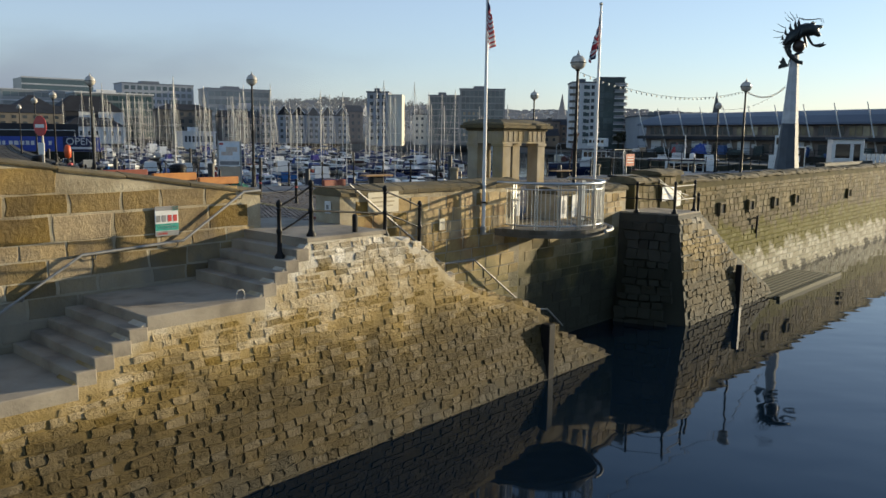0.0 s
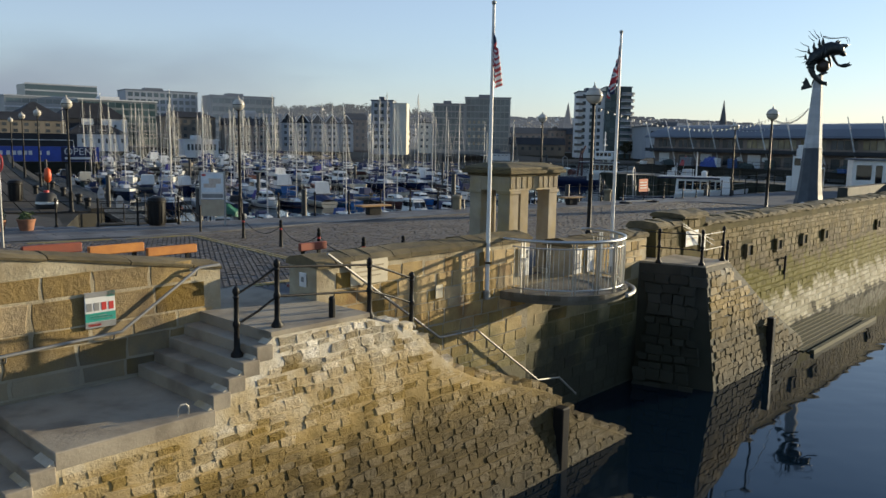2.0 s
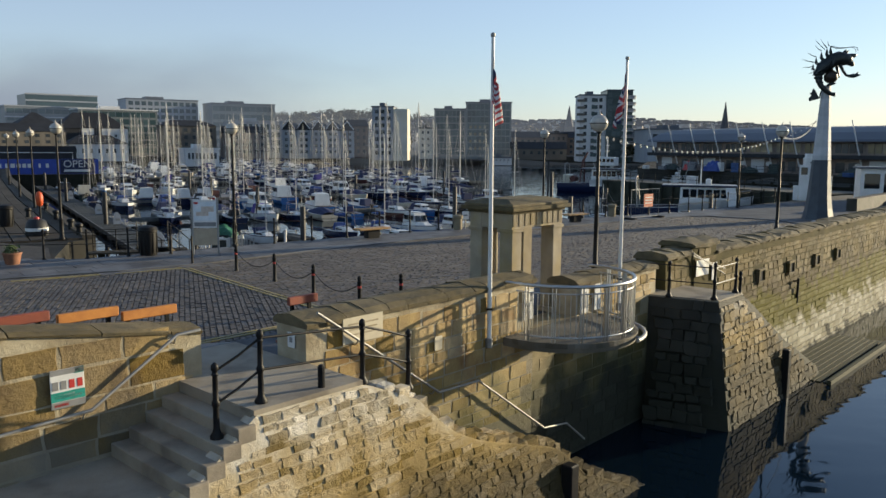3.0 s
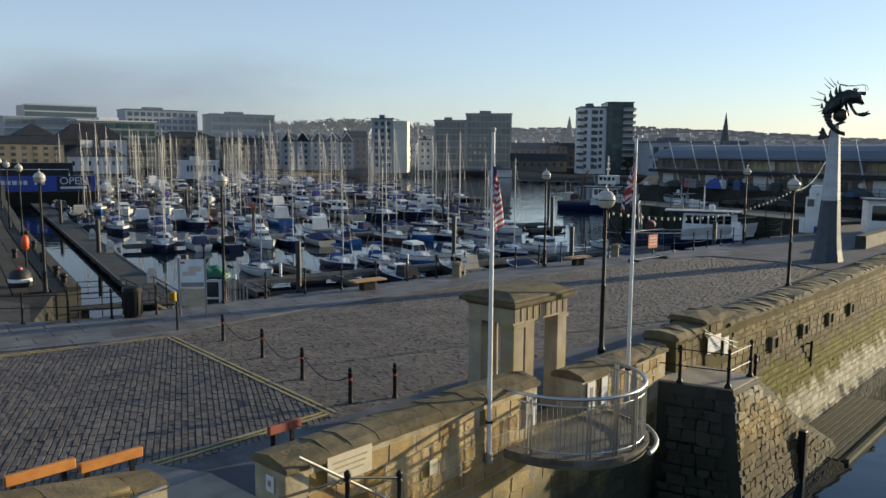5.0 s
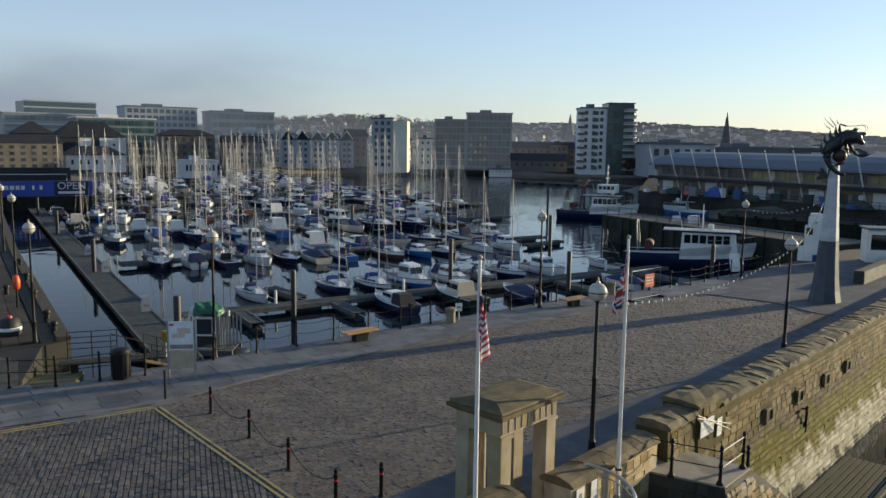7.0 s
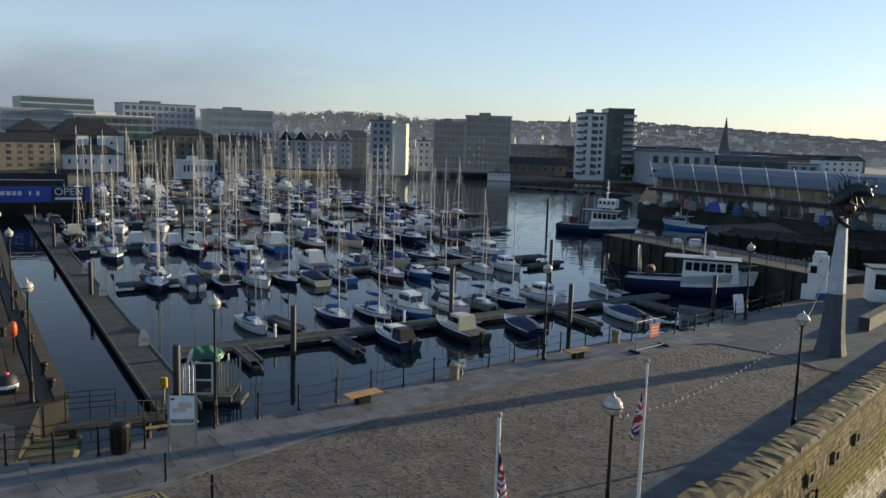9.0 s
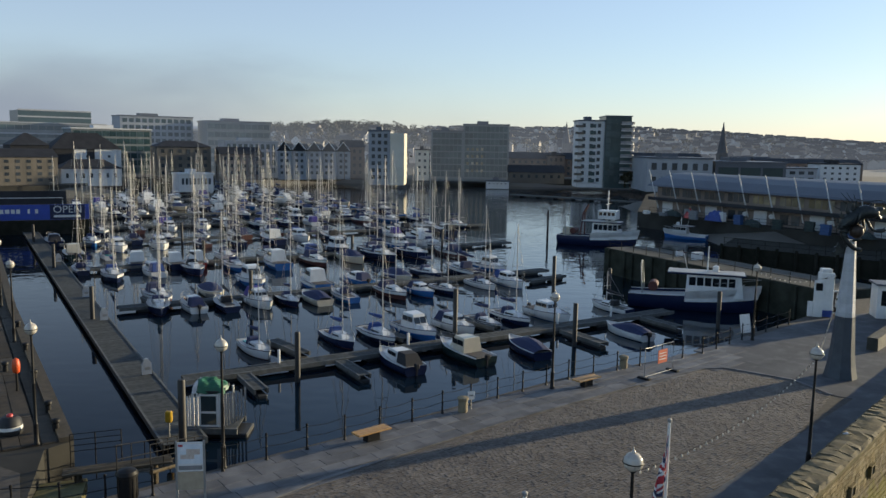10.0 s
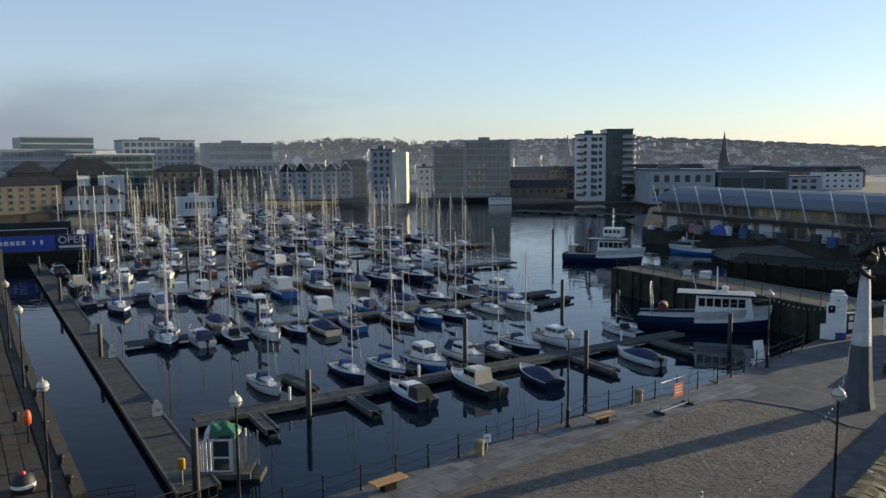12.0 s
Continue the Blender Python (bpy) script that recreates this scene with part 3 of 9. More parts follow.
stairs("stairs_east", "dark wet harbour steps going down into the water", steps, "darkstone")
bm = BM()
pts = [(-3.12, batter(0.5) + 0.05), (-1.3, batter(0.5) + 0.05), (-1.3, 2.05), (-1.34, 2.06), (-1.34, 4.0), (-2.74, 4.0), (-2.74, 2.66), (-3.12, 2.66)]
prism(bm, pts, -0.3, 0.466)
prism(bm, [(-3.12, batter(0.43)), (-1.3, batter(0.43)), (-1.3, 1.1), (-3.12, 1.1)], 0.40, 0.47)
setting("landing_top", bm, M["concrete"], "concrete landing at the head of the steps", HM, "landing")
bm = BM()
vsr = [bm.verts.new(p) for p in ((-2.74, 4.0, 0.468), (-1.34, 4.0, 0.468), (-1.34, 6.2, 0.006), (-2.74, 6.2, 0.006), (-2.74, 4.0, -0.05), (-1.34, 4.0, -0.05), (-1.34, 6.2, -0.05), (-2.74, 6.2, -0.05))]
for q in ((0, 1, 2, 3), (4, 7, 6, 5), (0, 4, 5, 1), (1, 5, 6, 2), (2, 6, 7, 3), (3, 7, 4, 0)):
    bm.faces.new([vsr[i] for i in q])
setting("ramp", bm, M["flag"], "paved slope up to the head of the steps", HM, "ramp")


def parapet(name, label, u0, u1, v0, v1, z0, z1, mat, ztop=None, lean=0.03):
    """A thick wall body with a slightly battered face."""
    bm = BM()
    zl = ztop or z1
    vs = [bm.verts.new(p) for p in ((u0, v0, z0), (u1, v0, z0), (u1, v1, z0), (u0, v1, z0), (u0, v0 + lean, zl), (u1, v0 + lean, z1), (u1, v1, z1), (u0, v1, zl))]
    for q in ((0, 3, 2, 1), (4, 5, 6, 7), (0, 1, 5, 4), (1, 2, 6, 5), (2, 3, 7, 6), (3, 0, 4, 7)):
        bm.faces.new([vs[i] for i in q])
    return setting(name, bm, mat, label, HM, "wall")


wall_left = parapet("wall_left", "honey limestone block wall beside the harbour steps", -14, -2.75, 2.66, 3.34, -6, 1.1, M["leftmortar"], ztop=2.71, lean=0.0)
wall_mid = parapet("wall_mid", "honey limestone parapet wall with weathered coping", -1.33, 4.54, 2.06, 2.8, -6, 1.0, M["leftmortar"], lean=0.0)
wall_low = parapet("wall_balcony", "honey limestone harbour wall under the balcony", 4.54, 9.8, 2.06, 2.9, -6, 0.0, M["shaded_wetmortar"], lean=0.0)
wall_right = parapet("wall_right", "honey limestone parapet wall beside the portico", 6.17, 9.88, 2.08, 2.8, -0.1, 0.68, M["leftmortar"], lean=0.0)
# jetty body, with a broken ramp of stones on its seaward side
def jetty_front(z):
    return 0.36 + 0.13 * z


def jetty_top(u):
    k = [(8, 0.0), (11.4, 0.0), (12.2, -0.45), (13.2, -1.1), (14.0, -1.6), (16.5, -2.85), (17.1, -3.5)]
    for (a, za), (b, zb) in zip(k, k[1:]):
        if a <= u <= b:
            return za + (zb - za) * (u - a) / (b - a)
    return -4.0


bm = BM()
prev = None
for u in (9.5, 9.95, 10.6, 11.4, 11.8, 12.2, 13.2, 14.0, 15.2, 16.5, 17.1):
    t = jetty_top(u)
    f = 1.7 if u < 9.6 else 0.0
    ring = [bm.verts.new((u, jetty_front(-6) + 0.05 + f, -6)), bm.verts.new((u, 3.0, -6)), bm.verts.new((u, 3.0, t)), bm.verts.new((u, jetty_front(t) + 0.05 + f, t))]
    if prev:
        for i in range(4):
            bm.faces.new((prev[i], prev[(i + 1) % 4], ring[(i + 1) % 4], ring[i]))
    else:
        bm.faces.new(ring[::-1])
    prev = ring
bm.faces.new(prev)
jetty = setting("jetty", bm, M["shaded_weedstone"], "dark rubble stone jetty projecting from the quay", HM, "jetty")
bm = BM()
prism(bm, [(9.97, 0.42), (11.4, 0.42), (11.4, 2.98), (9.5, 2.98), (9.52, 2.15)], 0.004, 0.05)
setting("jetty_deck", bm, M["concrete"], "worn concrete slab on the jetty", HM, "paving")
# long east wall with a sloping weed-covered foot
bm = BM()
prof = [(2.95, -6), (2.95, 0.75), (2.0, 0.75), (1.92, -0.9), (1.35, -3.2), (1.0, -6)]
a = [bm.verts.new((11.9, v, z)) for v, z in prof]
b = [bm.verts.new((66, v, z)) for v, z in prof]
for i in range(len(prof)):
    j = (i + 1) % len(prof)
    bm.faces.new((a[i], b[i], b[j], a[j]))
bm.faces.new(a[::-1])
bm.faces.new(b)
wall_east = setting("wall_east", bm, M["eastjoint"], "long coursed limestone harbour wall with mossy foot", HM, "wall")
wall_east_end = parapet("wall_east_end", "stepped limestone end of the long harbour wall", 10.3, 11.85, 2.0, 2.9, -0.1, 0.82, M["eastjoint"])
wall_east_step = parapet("wall_east_step", "raised limestone block of the harbour wall", 11.85, 13.35, 1.98, 2.98, -0.1, 1.02, M["eastjoint"])

# ---- rails, balcony, portico, flagpoles, signs ----
M["sign_white"] = shade("white_sign_board", (0.72, 0.72, 0.70), 0.4, alt=(0.64, 0.64, 0.62), fine=80, bump=0.02)
M["teal"] = shade("teal_sign_paint", (0.03, 0.32, 0.26), 0.45, fine=90, bump=0.02)
M["red"] = shade("red_paint", (0.50, 0.035, 0.03), 0.5, alt=(0.40, 0.03, 0.03), fine=80, bump=0.03)
M["orange"] = shade("orange_stained_timber", (0.55, 0.22, 0.04), 0.6, alt=(0.42, 0.15, 0.03), scale=5, fine=60, bump=0.2)
M["rust_red"] = shade("rust_red_timber", (0.26, 0.06, 0.03), 0.65, alt=(0.2, 0.05, 0.03), scale=5, fine=60, bump=0.2)
M["navy"] = shade("navy_cloth", (0.012, 0.018, 0.06), 0.8, alt=(0.02, 0.025, 0.07), fine=60, bump=0.1)
M["flag_red"] = shade("red_cloth", (0.42, 0.03, 0.04), 0.85, fine=60, bump=0.1)
M["flag_white"] = shade("white_cloth", (0.70, 0.68, 0.66), 0.85, fine=60, bump=0.1)
M["dial"] = shade("pale_grey_ink", (0.25, 0.25, 0.25), 0.6, fine=90, bump=0.0)
M["lampglass"] = shade("frosted_lamp_glass", (0.55, 0.51, 0.44), 0.2, alt=(0.45, 0.42, 0.36), scale=6, fine=40, bump=0.02)
M["portico"] = shade("portico_stone", (0.36, 0.30, 0.205), 0.84, alt=(0.25, 0.205, 0.14), scale=2.5, fine=40, bump=0.25, coord="World", vary=0.1, stain=((0.30, 0.22, 0.08), 2.2, 0.5))
M["bronze"] = shade("dark_bronze", (0.03, 0.036, 0.038), 0.45, 0.7, alt=(0.055, 0.06, 0.055), scale=7, fine=30, bump=0.25)
M["pot"] = shade("brown_bronze_pot", (0.06, 0.04, 0.028), 0.5, 0.4, alt=(0.035, 0.027, 0.022), scale=7, fine=30, bump=0.25)
M["cladding"] = shade("white_stone_cladding", (0.50, 0.51, 0.52), 0.6, alt=(0.42, 0.43, 0.44), scale=2, fine=20, bump=0.1, vary=0.08)
M["plinth"] = shade("blue_grey_lead", (0.065, 0.08, 0.095), 0.55, 0.2, alt=(0.045, 0.055, 0.07), scale=2, fine=30, bump=0.12, vary=0.1)


def iron_post(parent, u, v, z, h=0.92):
    bm = BM()
    lathe(bm, [(0.085, 0), (0.085, 0.04), (0.055, 0.08), (0.042, 0.12), (0.036, 0.4), (0.052, 0.43), (0.052, 0.47), (0.036, 0.5), (0.033, h - 0.12),
               (0.048, h - 0.1), (0.03, h - 0.07), (0.05, h - 0.03), (0.045, h + 0.02), (0.012, h + 0.055)], 12)
    part("post", bm, M["black_iron"], parent, m=pose(u, v, z), soft=50)


def bar(parent, name, pts, r, mat, n=8, label=""):
    bm = BM()
    tube(bm, pts, r, n)
    return part(name, bm, mat, parent, label, soft=60)


# black iron railing at the head of the steps
rail = thing("stair_railing", "black iron railing with ball-topped posts beside the steps", "railing", HM)
POSTS = [(-3.5, 1.05, 0.15), (-2.87, 1.0, 0.47), (-1.05, 1.08, 0.3), (0.02, 1.2, -0.06)]
for u, v, z in POSTS:
    iron_post(rail, u, v, z)
for k in (0.44, 0.86):
    a, b, c, d = [Vector(p) + Vector((0, 0, k)) for p in POSTS]
    bar(rail, "rail", [a, a.lerp(b, 0.5) + Vector((0, 0, -0.02)), b], 0.018, M["black_iron"])
    bar(rail, "rail", [b, c], 0.018, M["black_iron"])
    bar(rail, "rail", [c, c.lerp(d, 0.5) + Vector((0, 0, 0.01)), d], 0.018, M["black_iron"])
bm = BM()
lathe(bm, [(0.05, 0), (0.05, 0.3), (0.03, 0.33)], 10)
tagged(new("mooring_stub", mesh_of("mooring_stub", bm, M["black_iron"])), "short black iron mooring stub on the landing edge", "bollard").matrix_basis = hw(-1.92, 0.95, 0.46)

# galvanised handrails fixed to the walls
hand = thing("wall_handrail", "galvanised steel handrail along the limestone wall", "handrail", HM)
path = [(-8.2, 2.55, -0.95), (-7.34, 2.55, -0.42), (-6.12, 2.55, 0.31), (-4.4, 2.55, 0.38), (-3.17, 2.55, 1.16), (-2.82, 2.55, 1.17)]
bar(hand, "rail", path, 0.024, M["galv"])
for u, z in ((-7.0, -0.22), (-5.9, 0.3), (-4.5, 0.36), (-3.2, 1.12)):
    bar(hand, "bracket", [(u, 2.55, z), (u, 2.59, z - 0.08), (u, 2.68, z - 0.09)], 0.012, M["galv"], 6)
bar(hand, "stanchion", [(-8.15, 2.55, -0.93), (-8.15, 2.55, -1.06)], 0.02, M["galv"])
hand2 = thing("wall_handrail", "galvanised steel handrail stepping down the wall to the water", "handrail", HM)
bar(hand2, "rail", [(-1.19, 1.95, 1.25), (1.5, 1.9, -0.62), (2.6, 1.9, -0.65), (4.8, 1.9, -2.18), (5.65, 1.9, -2.3), (6.4, 1.9, -2.87)], 0.024, M["galv"])
for u, z in ((-0.4, 0.68), (1.4, -0.56), (3.3, -1.15), (4.6, -2.05)):
    bar(hand2, "bracket", [(u, 1.92, z), (u, 1.98, z - 0.08), (u, 2.1, z - 0.09)], 0.012, M["galv"], 6)
# grab ring on the landing edge
bm = BM()
tube(bm, [(-0.07, 0, 0), (-0.07, 0, 0.1), (-0.04, 0, 0.14), (0.04, 0, 0.14), (0.07, 0, 0.1), (0.07, 0, 0)], 0.012, 6)
tagged(new("mooring_loop", mesh_of("mooring_loop", bm, M["galv"])), "small steel mooring loop on the landing", "mooring ring").matrix_basis = hw(-4.5, 0.72, -0.35)


def flat_sign(name, label, w, h, m, mat, bits, category="sign"):
    """A thin board with raised coloured fields and plain bars."""
    s = thing(name, label, category, m)
    bm = BM()
    box(bm, -w / 2, w / 2, 0, 0.018, 0, h, bevel=0.004)
    part("board", bm, mat, s)
    for x0, x1, z0, z1, mm in bits:
        bm = BM()
        box(bm, x0 * w - w / 2, x1 * w - w / 2, -0.005, 0.004, z0 * h, z1 * h)
        part("field", bm, mm, s)
    return s


flat_sign("warning_sign", "white and teal warning sign fixed to the limestone wall", 0.42, 0.5, hw(-4.66, 2.6, 0.48), M["sign_white"],
          [(0, 1, 0.86, 1, M["dial"]), (0.72, 1, 0.84, 1, M["teal"]), (0.05, 0.22, 0.48, 0.7, M["dial"]), (0.29, 0.46, 0.48, 0.7, M["dial"]), (0.54, 0.7, 0.48, 0.7, M["red"]), (0.78, 0.94, 0.48, 0.7, M["red"]),
           (0, 1, 0.18, 0.42, M["teal"]), (0, 1, 0.0, 0.17, M["dial"]), (0.08, 0.5, 0.05, 0.12, M["red"]), (0.1, 0.9, 0.26, 0.3, M["sign_white"]), (0.1, 0.7, 0.33, 0.36, M["sign_white"])])
M["plaque"] = shade("pale_plaque", (0.60, 0.53, 0.38), 0.6, alt=(0.52, 0.46, 0.34), fine=60, bump=0.05)
flat_sign("wall_plaque", "pale carved plaque on the parapet wall", 0.86, 0.43, hw(-0.22, 1.99, 0.63), M["plaque"], [(0.12, 0.88, 0.7, 0.76, M["portico"]), (0.15, 0.85, 0.5, 0.56, M["portico"]), (0.2, 0.8, 0.3, 0.36, M["portico"])])
flat_sign("notice", "small white notice on the wall end", 0.18, 0.24, hw(-1.36, 2.4, 0.66, -90), M["sign_white"], [(0.3, 0.7, 0.35, 0.7, M["dial"])])
flat_sign("wall_plaque", "small weathered stone plaque low on the parapet", 0.2, 0.26, hw(1.6, 2.01, 0.12), M["plaque"], [])

# viewing balcony
CB, RB = Vector((5.12, 1.8)), 1.53
balcony = thing("balcony", "round stone viewing balcony with a brushed steel railing", "balcony", HM)
arc = [radians(180 + 180 * i / 36) for i in range(37)]
bm = BM()
pl = [(CB.x + (RB + 0.06) * math.cos(a), CB.y + (RB + 0.06) * math.sin(a)) for a in arc] + [(CB.x + RB + 0.06, 2.06), (CB.x - RB - 0.06, 2.06)]
prism(bm, pl, -0.16, 0.01)
part("slab", bm, M["darkstone"], balcony)
bm = BM()
for a0, a1 in zip(arc[:-1], arc[1:]):
    vs = []
    for a in (a0, a1):
        for r, z in ((RB + 0.03, 0.03), (RB + 0.1, 0.03), (RB + 0.1, -0.07), (RB + 0.03, -0.07)):
            vs.append(bm.verts.new((CB.x + r * math.cos(a), CB.y + r * math.sin(a), z)))
    for i in range(4):
        bm.faces.new((vs[i], vs[(i + 1) % 4], vs[4 + (i + 1) % 4], vs[4 + i]))
part("edge_trim", bm, M["darkstone"], balcony, "dark weathered edge band")
for z, r in ((1.12, 0.034), (0.98, 0.014), (0.12, 0.018)):
    bar(balcony, "handrail" if z > 1.1 else "rail", [(CB.x + RB * math.cos(a), CB.y + RB * math.sin(a), z) for a in arc], r, M["steel"])
# the rail bends back inside the entrance
for sgn in (-1, 1):
    x = CB.x + sgn * RB
    bar(balcony, "return_rail", [(x, CB.y, 1.12), (x, 2.0, 1.12), (x - sgn * 0.03, 2.07, 1.1)], 0.03, M["steel"])
for i in range(9):
    a = radians(180 + 180 * (i + 0.5) / 9)
    for o in (-0.022, 0.022):
        x, y = CB.x + RB * math.cos(a + o), CB.y + RB * math.sin(a + o)
        bm = BM()
        box(bm, -0.007, 0.007, -0.028, 0.028, -0.12, 1.1, pose(x, y, 0, 0, 0, math.degrees(a) + 90))
        part("post", bm, M["steel"], balcony)
bmb = BM()
box(bmb, -0.006, 0.006, -0.006, 0.006, 0.12, 0.98)
me_bal = mesh_of("baluster", bmb, M["steel"])
for i in range(45):
    a = radians(180 + 180 * (i + 0.5) / 45)
    piece("baluster", me_bal, balcony, pose(CB.x + RB * math.cos(a), CB.y + RB * math.sin(a), 0, 0, 0, math.degrees(a)))
# outer steel bumper below the balcony on the seaward side
bumper = thing("bumper_rail", "bent steel fender rail below the balcony", "rail", HM)
bar(bumper, "rail", [(CB.x + 1.72 * math.cos(radians(a)), CB.y - 0.05 + 1.72 * math.sin(radians(a)), -0.03) for a in range(275, 361, 5)] , 0.045, M["galv"])
for a in (285, 315, 345):
    c, s = math.cos(radians(a)), math.sin(radians(a))
    bar(bumper, "arm", [(CB.x + 1.5 * c, CB.y + 1.5 * s, -0.05), (CB.x + 1.72 * c, CB.y - 0.05 + 1.72 * s, -0.03)], 0.03, M["galv"])
# information boards inside the balcony, standing against the walls
flat_sign("notice_board", "white notice board leaning on the balcony wall", 0.32, 0.62, hw(4.3, 2.0, 0.25), M["sign_white"], [(0.12, 0.88, 0.6, 0.9, M["dial"]), (0.12, 0.6, 0.2, 0.4, M["dial"])])
flat_sign("notice_board", "white notice board on the parapet beside the portico", 0.3, 0.6, hw(6.45, 2.02, 0.05), M["sign_white"], [(0.3, 0.7, 0.2, 0.8, M["dial"])])
flat_sign("notice_board", "slim white notice board by the balcony railing", 0.28, 0.6, hw(7.0, 2.02, 0.05), M["sign_white"], [])

# stone portico
portico = thing("portico", "weathered limestone portico with square piers and a triglyph frieze", "monument", hw(5.58, 3.32, 0))
PH = 2.03
for x in (-0.76, 0.76):
    for y in (-0.42, 0.42):
        bm = BM()
        box(bm, x - 0.17, x + 0.17, y - 0.17, y + 0.17, 0.12, PH, bevel=0.012)
        box(bm, x - 0.21, x + 0.21, y - 0.21, y + 0.21, 0, 0.12, bevel=0.01)
        box(bm, x - 0.2, x + 0.2, y - 0.2, y + 0.2, PH - 0.08, PH, bevel=0.008)
        part("pier", bm, M["portico"], portico)
for x in (-0.3, 0.3):
    for y in (0.42,):
        bm = BM()
        lathe(bm, [(0.14, 0), (0.14, 0.06), (0.1, 0.1), (0.085, PH - 0.12), (0.13, PH - 0.06), (0.13, PH)], 14)
        part("column", bm, M["portico"], portico, m=pose(x, y, 0), soft=40)
bm = BM()
for y in (-0.42, 0.42):
    box(bm, -0.94, 0.94, y - 0.16, y + 0.16, PH, PH + 0.32)
for x in (-0.78, 0.78):
    box(bm, x - 0.155, x + 0.155, -0.255, 0.255, PH + 0.001, PH + 0.319)
part("entablature", bm, M["portico"], portico)
for i in range(9):
    for y, s in ((-0.58, -1), (0.58, 1)):
        x = -0.84 + 0.21 * i
        bm = BM()
        for k in (-0.05, 0, 0.05):
            box(bm, x + k - 0.02, x + k + 0.02, min(y, y + s * 0.025), max(y, y + s * 0.025), PH + 0.05, PH + 0.31)
        part("triglyph", bm, M["portico"], portico)
bm = BM()
for k, (e, z0, z1) in enumerate(((0.05, 0.32, 0.38), (0.15, 0.381, 0.47), (0.1, 0.471, 0.53))):
    box(bm, -0.94 - e, 0.94 + e, -0.58 - e, 0.58 + e, PH + z0, PH + z1, bevel=0.012)
part("cornice", bm, M["coping"], portico, "mossy weathered cornice")
bm = BM()
lo = [bm.verts.new((x, y, PH + 0.531)) for x, y in ((-1.02, -0.66), (1.02, -0.66), (1.02, 0.66), (-1.02, 0.66))]
hi = [bm.verts.new((x, y, PH + 0.62)) for x, y in ((-0.75, -0.3), (0.75, -0.3), (0.75, 0.3), (-0.75, 0.3))]
for i in range(4):
    bm.faces.new((lo[i], lo[(i + 1) % 4], hi[(i + 1) % 4], hi[i]))
bm.faces.new(hi)
bm.faces.new(lo[::-1])
part("roof", bm, M["coping"], portico)


def flag_mesh(stripes, width, drop, seed):
    """A limp flag hanging in folds from its hoist; columns become cloth folds, faces coloured by the pattern."""
    rng = random.Random(seed)
    nu, nv = 26, 30
    bm = BM()
    grid = []
    for j in range(nv + 1):
        row = []
        for i in range(nu + 1):
            s, t = i / nu, j / nv
            x = s * width * (0.17 + 0.2 * t) + 0.03
            y = (0.035 + 0.05 * t) * math.sin(s * 15 + t * 1.7 + seed) * (0.3 + s)
            z = -t * drop * 0.7 - s * drop * 0.75 * (1 - 0.25 * s) + 0.02 * math.sin(s * 9)
            row.append(bm.verts.new((x, y, z)))
        grid.append(row)
    for j in range(nv):
        for i in range(nu):
            f = bm.faces.new((grid[j][i], grid[j + 1][i], grid[j + 1][i + 1], grid[j][i + 1]))
            f.material_index = stripes(i / nu, j / nv)
    return bm


def stars(s, t):
    return 2 if s < 0.42 and t < 0.53 else int(t * 13) % 2


def union(s, t):
    x, y = s * 2 - 1, t * 2 - 1
    if abs(x) < 0.12 or abs(y) < 0.2:
        return 0
    if abs(x) < 0.2 or abs(y) < 0.34:
        return 1
    d = abs(abs(x) - abs(y))
    return 0 if d < 0.1 else 1 if d < 0.26 else 2


def flagpole(label, m, h, pattern, seed, turn, dz):
    p = thing("flagpole", label, "flagpole", m)
    bm = BM()
    lathe(bm, [(0.045, 0.02), (0.044, 1.0), (0.03, h)], 12)
    part("pole", bm, M["white"], p, soft=50)
    bm = BM()
    lathe(bm, [(0.07, -0.12), (0.07, 0.05), (0.05, 0.07)], 12)
    part("socket", bm, M["galv"], p)
    bm = BM()
    lathe(bm, [(0.03, h), (0.045, h + 0.02), (0.045, h + 0.06), (0.02, h + 0.08)], 10)
    part("truck", bm, M["galv"], p)
    bm = BM()
    box(bm, -0.06, 0.06, -0.06, 0.06, 0.62, 0.66)
    part("clamp", bm, M["black_iron"], p)
    bm = flag_mesh(pattern, 1.1, 1.05, seed)
    me = mesh_of("flag", bm, M["flag_red"])
    me.materials.append(M["flag_white"])
    me.materials.append(M["navy"])
    for f in me.polygons:
        f.use_smooth = True
    ob = new("flag", me)
    ob.parent = p
    ob.matrix_basis = pose(0, 0, h - dz, 0, 0, turn)
    tagged(ob, "limp cloth flag hanging in folds")
    return p


flagpole("white flagpole with a limp red, white and blue striped flag", pose(0.95, 13.86, 0.03), 5.75, stars, 1.0, -70, 0.35)
flagpole("white flagpole with a limp red, white and blue crossed flag", pose(4.12, 17.48, 0.03), 5.72, union, 2.4, -130, 0.25)

# jetty railing, plaques and posts
jr = thing("jetty_railing", "black iron posts with thin rails round the jetty", "railing", HM)
JP = [(9.68, 1.6, 0.02), (9.98, 0.55, 0.05), (11.27, 0.55, 0.05)]
for u, v, z in JP:
    iron_post(jr, u, v, z, 0.88)
iron_post(jr, 11.45, 0.5, -0.05, 0.6)
for k in (0.44, 0.84):
    bar(jr, "rail", [(9.6, 2.1, k), (9.68, 1.6, k), (9.98, 0.55, k)], 0.014, M["black_iron"])
    bar(jr, "rail", [(9.98, 0.55, k), (11.27, 0.55, k)], 0.014, M["galv"])
    bar(jr, "rail", [(11.7, 1.93, 1.0 - k * 0.2), (13.3, 1.7, k * 0.4)], 0.016, M["galv"])
flat_sign("wall_plaque", "bright white memorial plaque on the jetty wall", 0.8, 0.45, hw(12.32, 1.92, 0.22), M["sign_white"], [(0.1, 0.9, 0.45, 0.52, M["plaque"])])
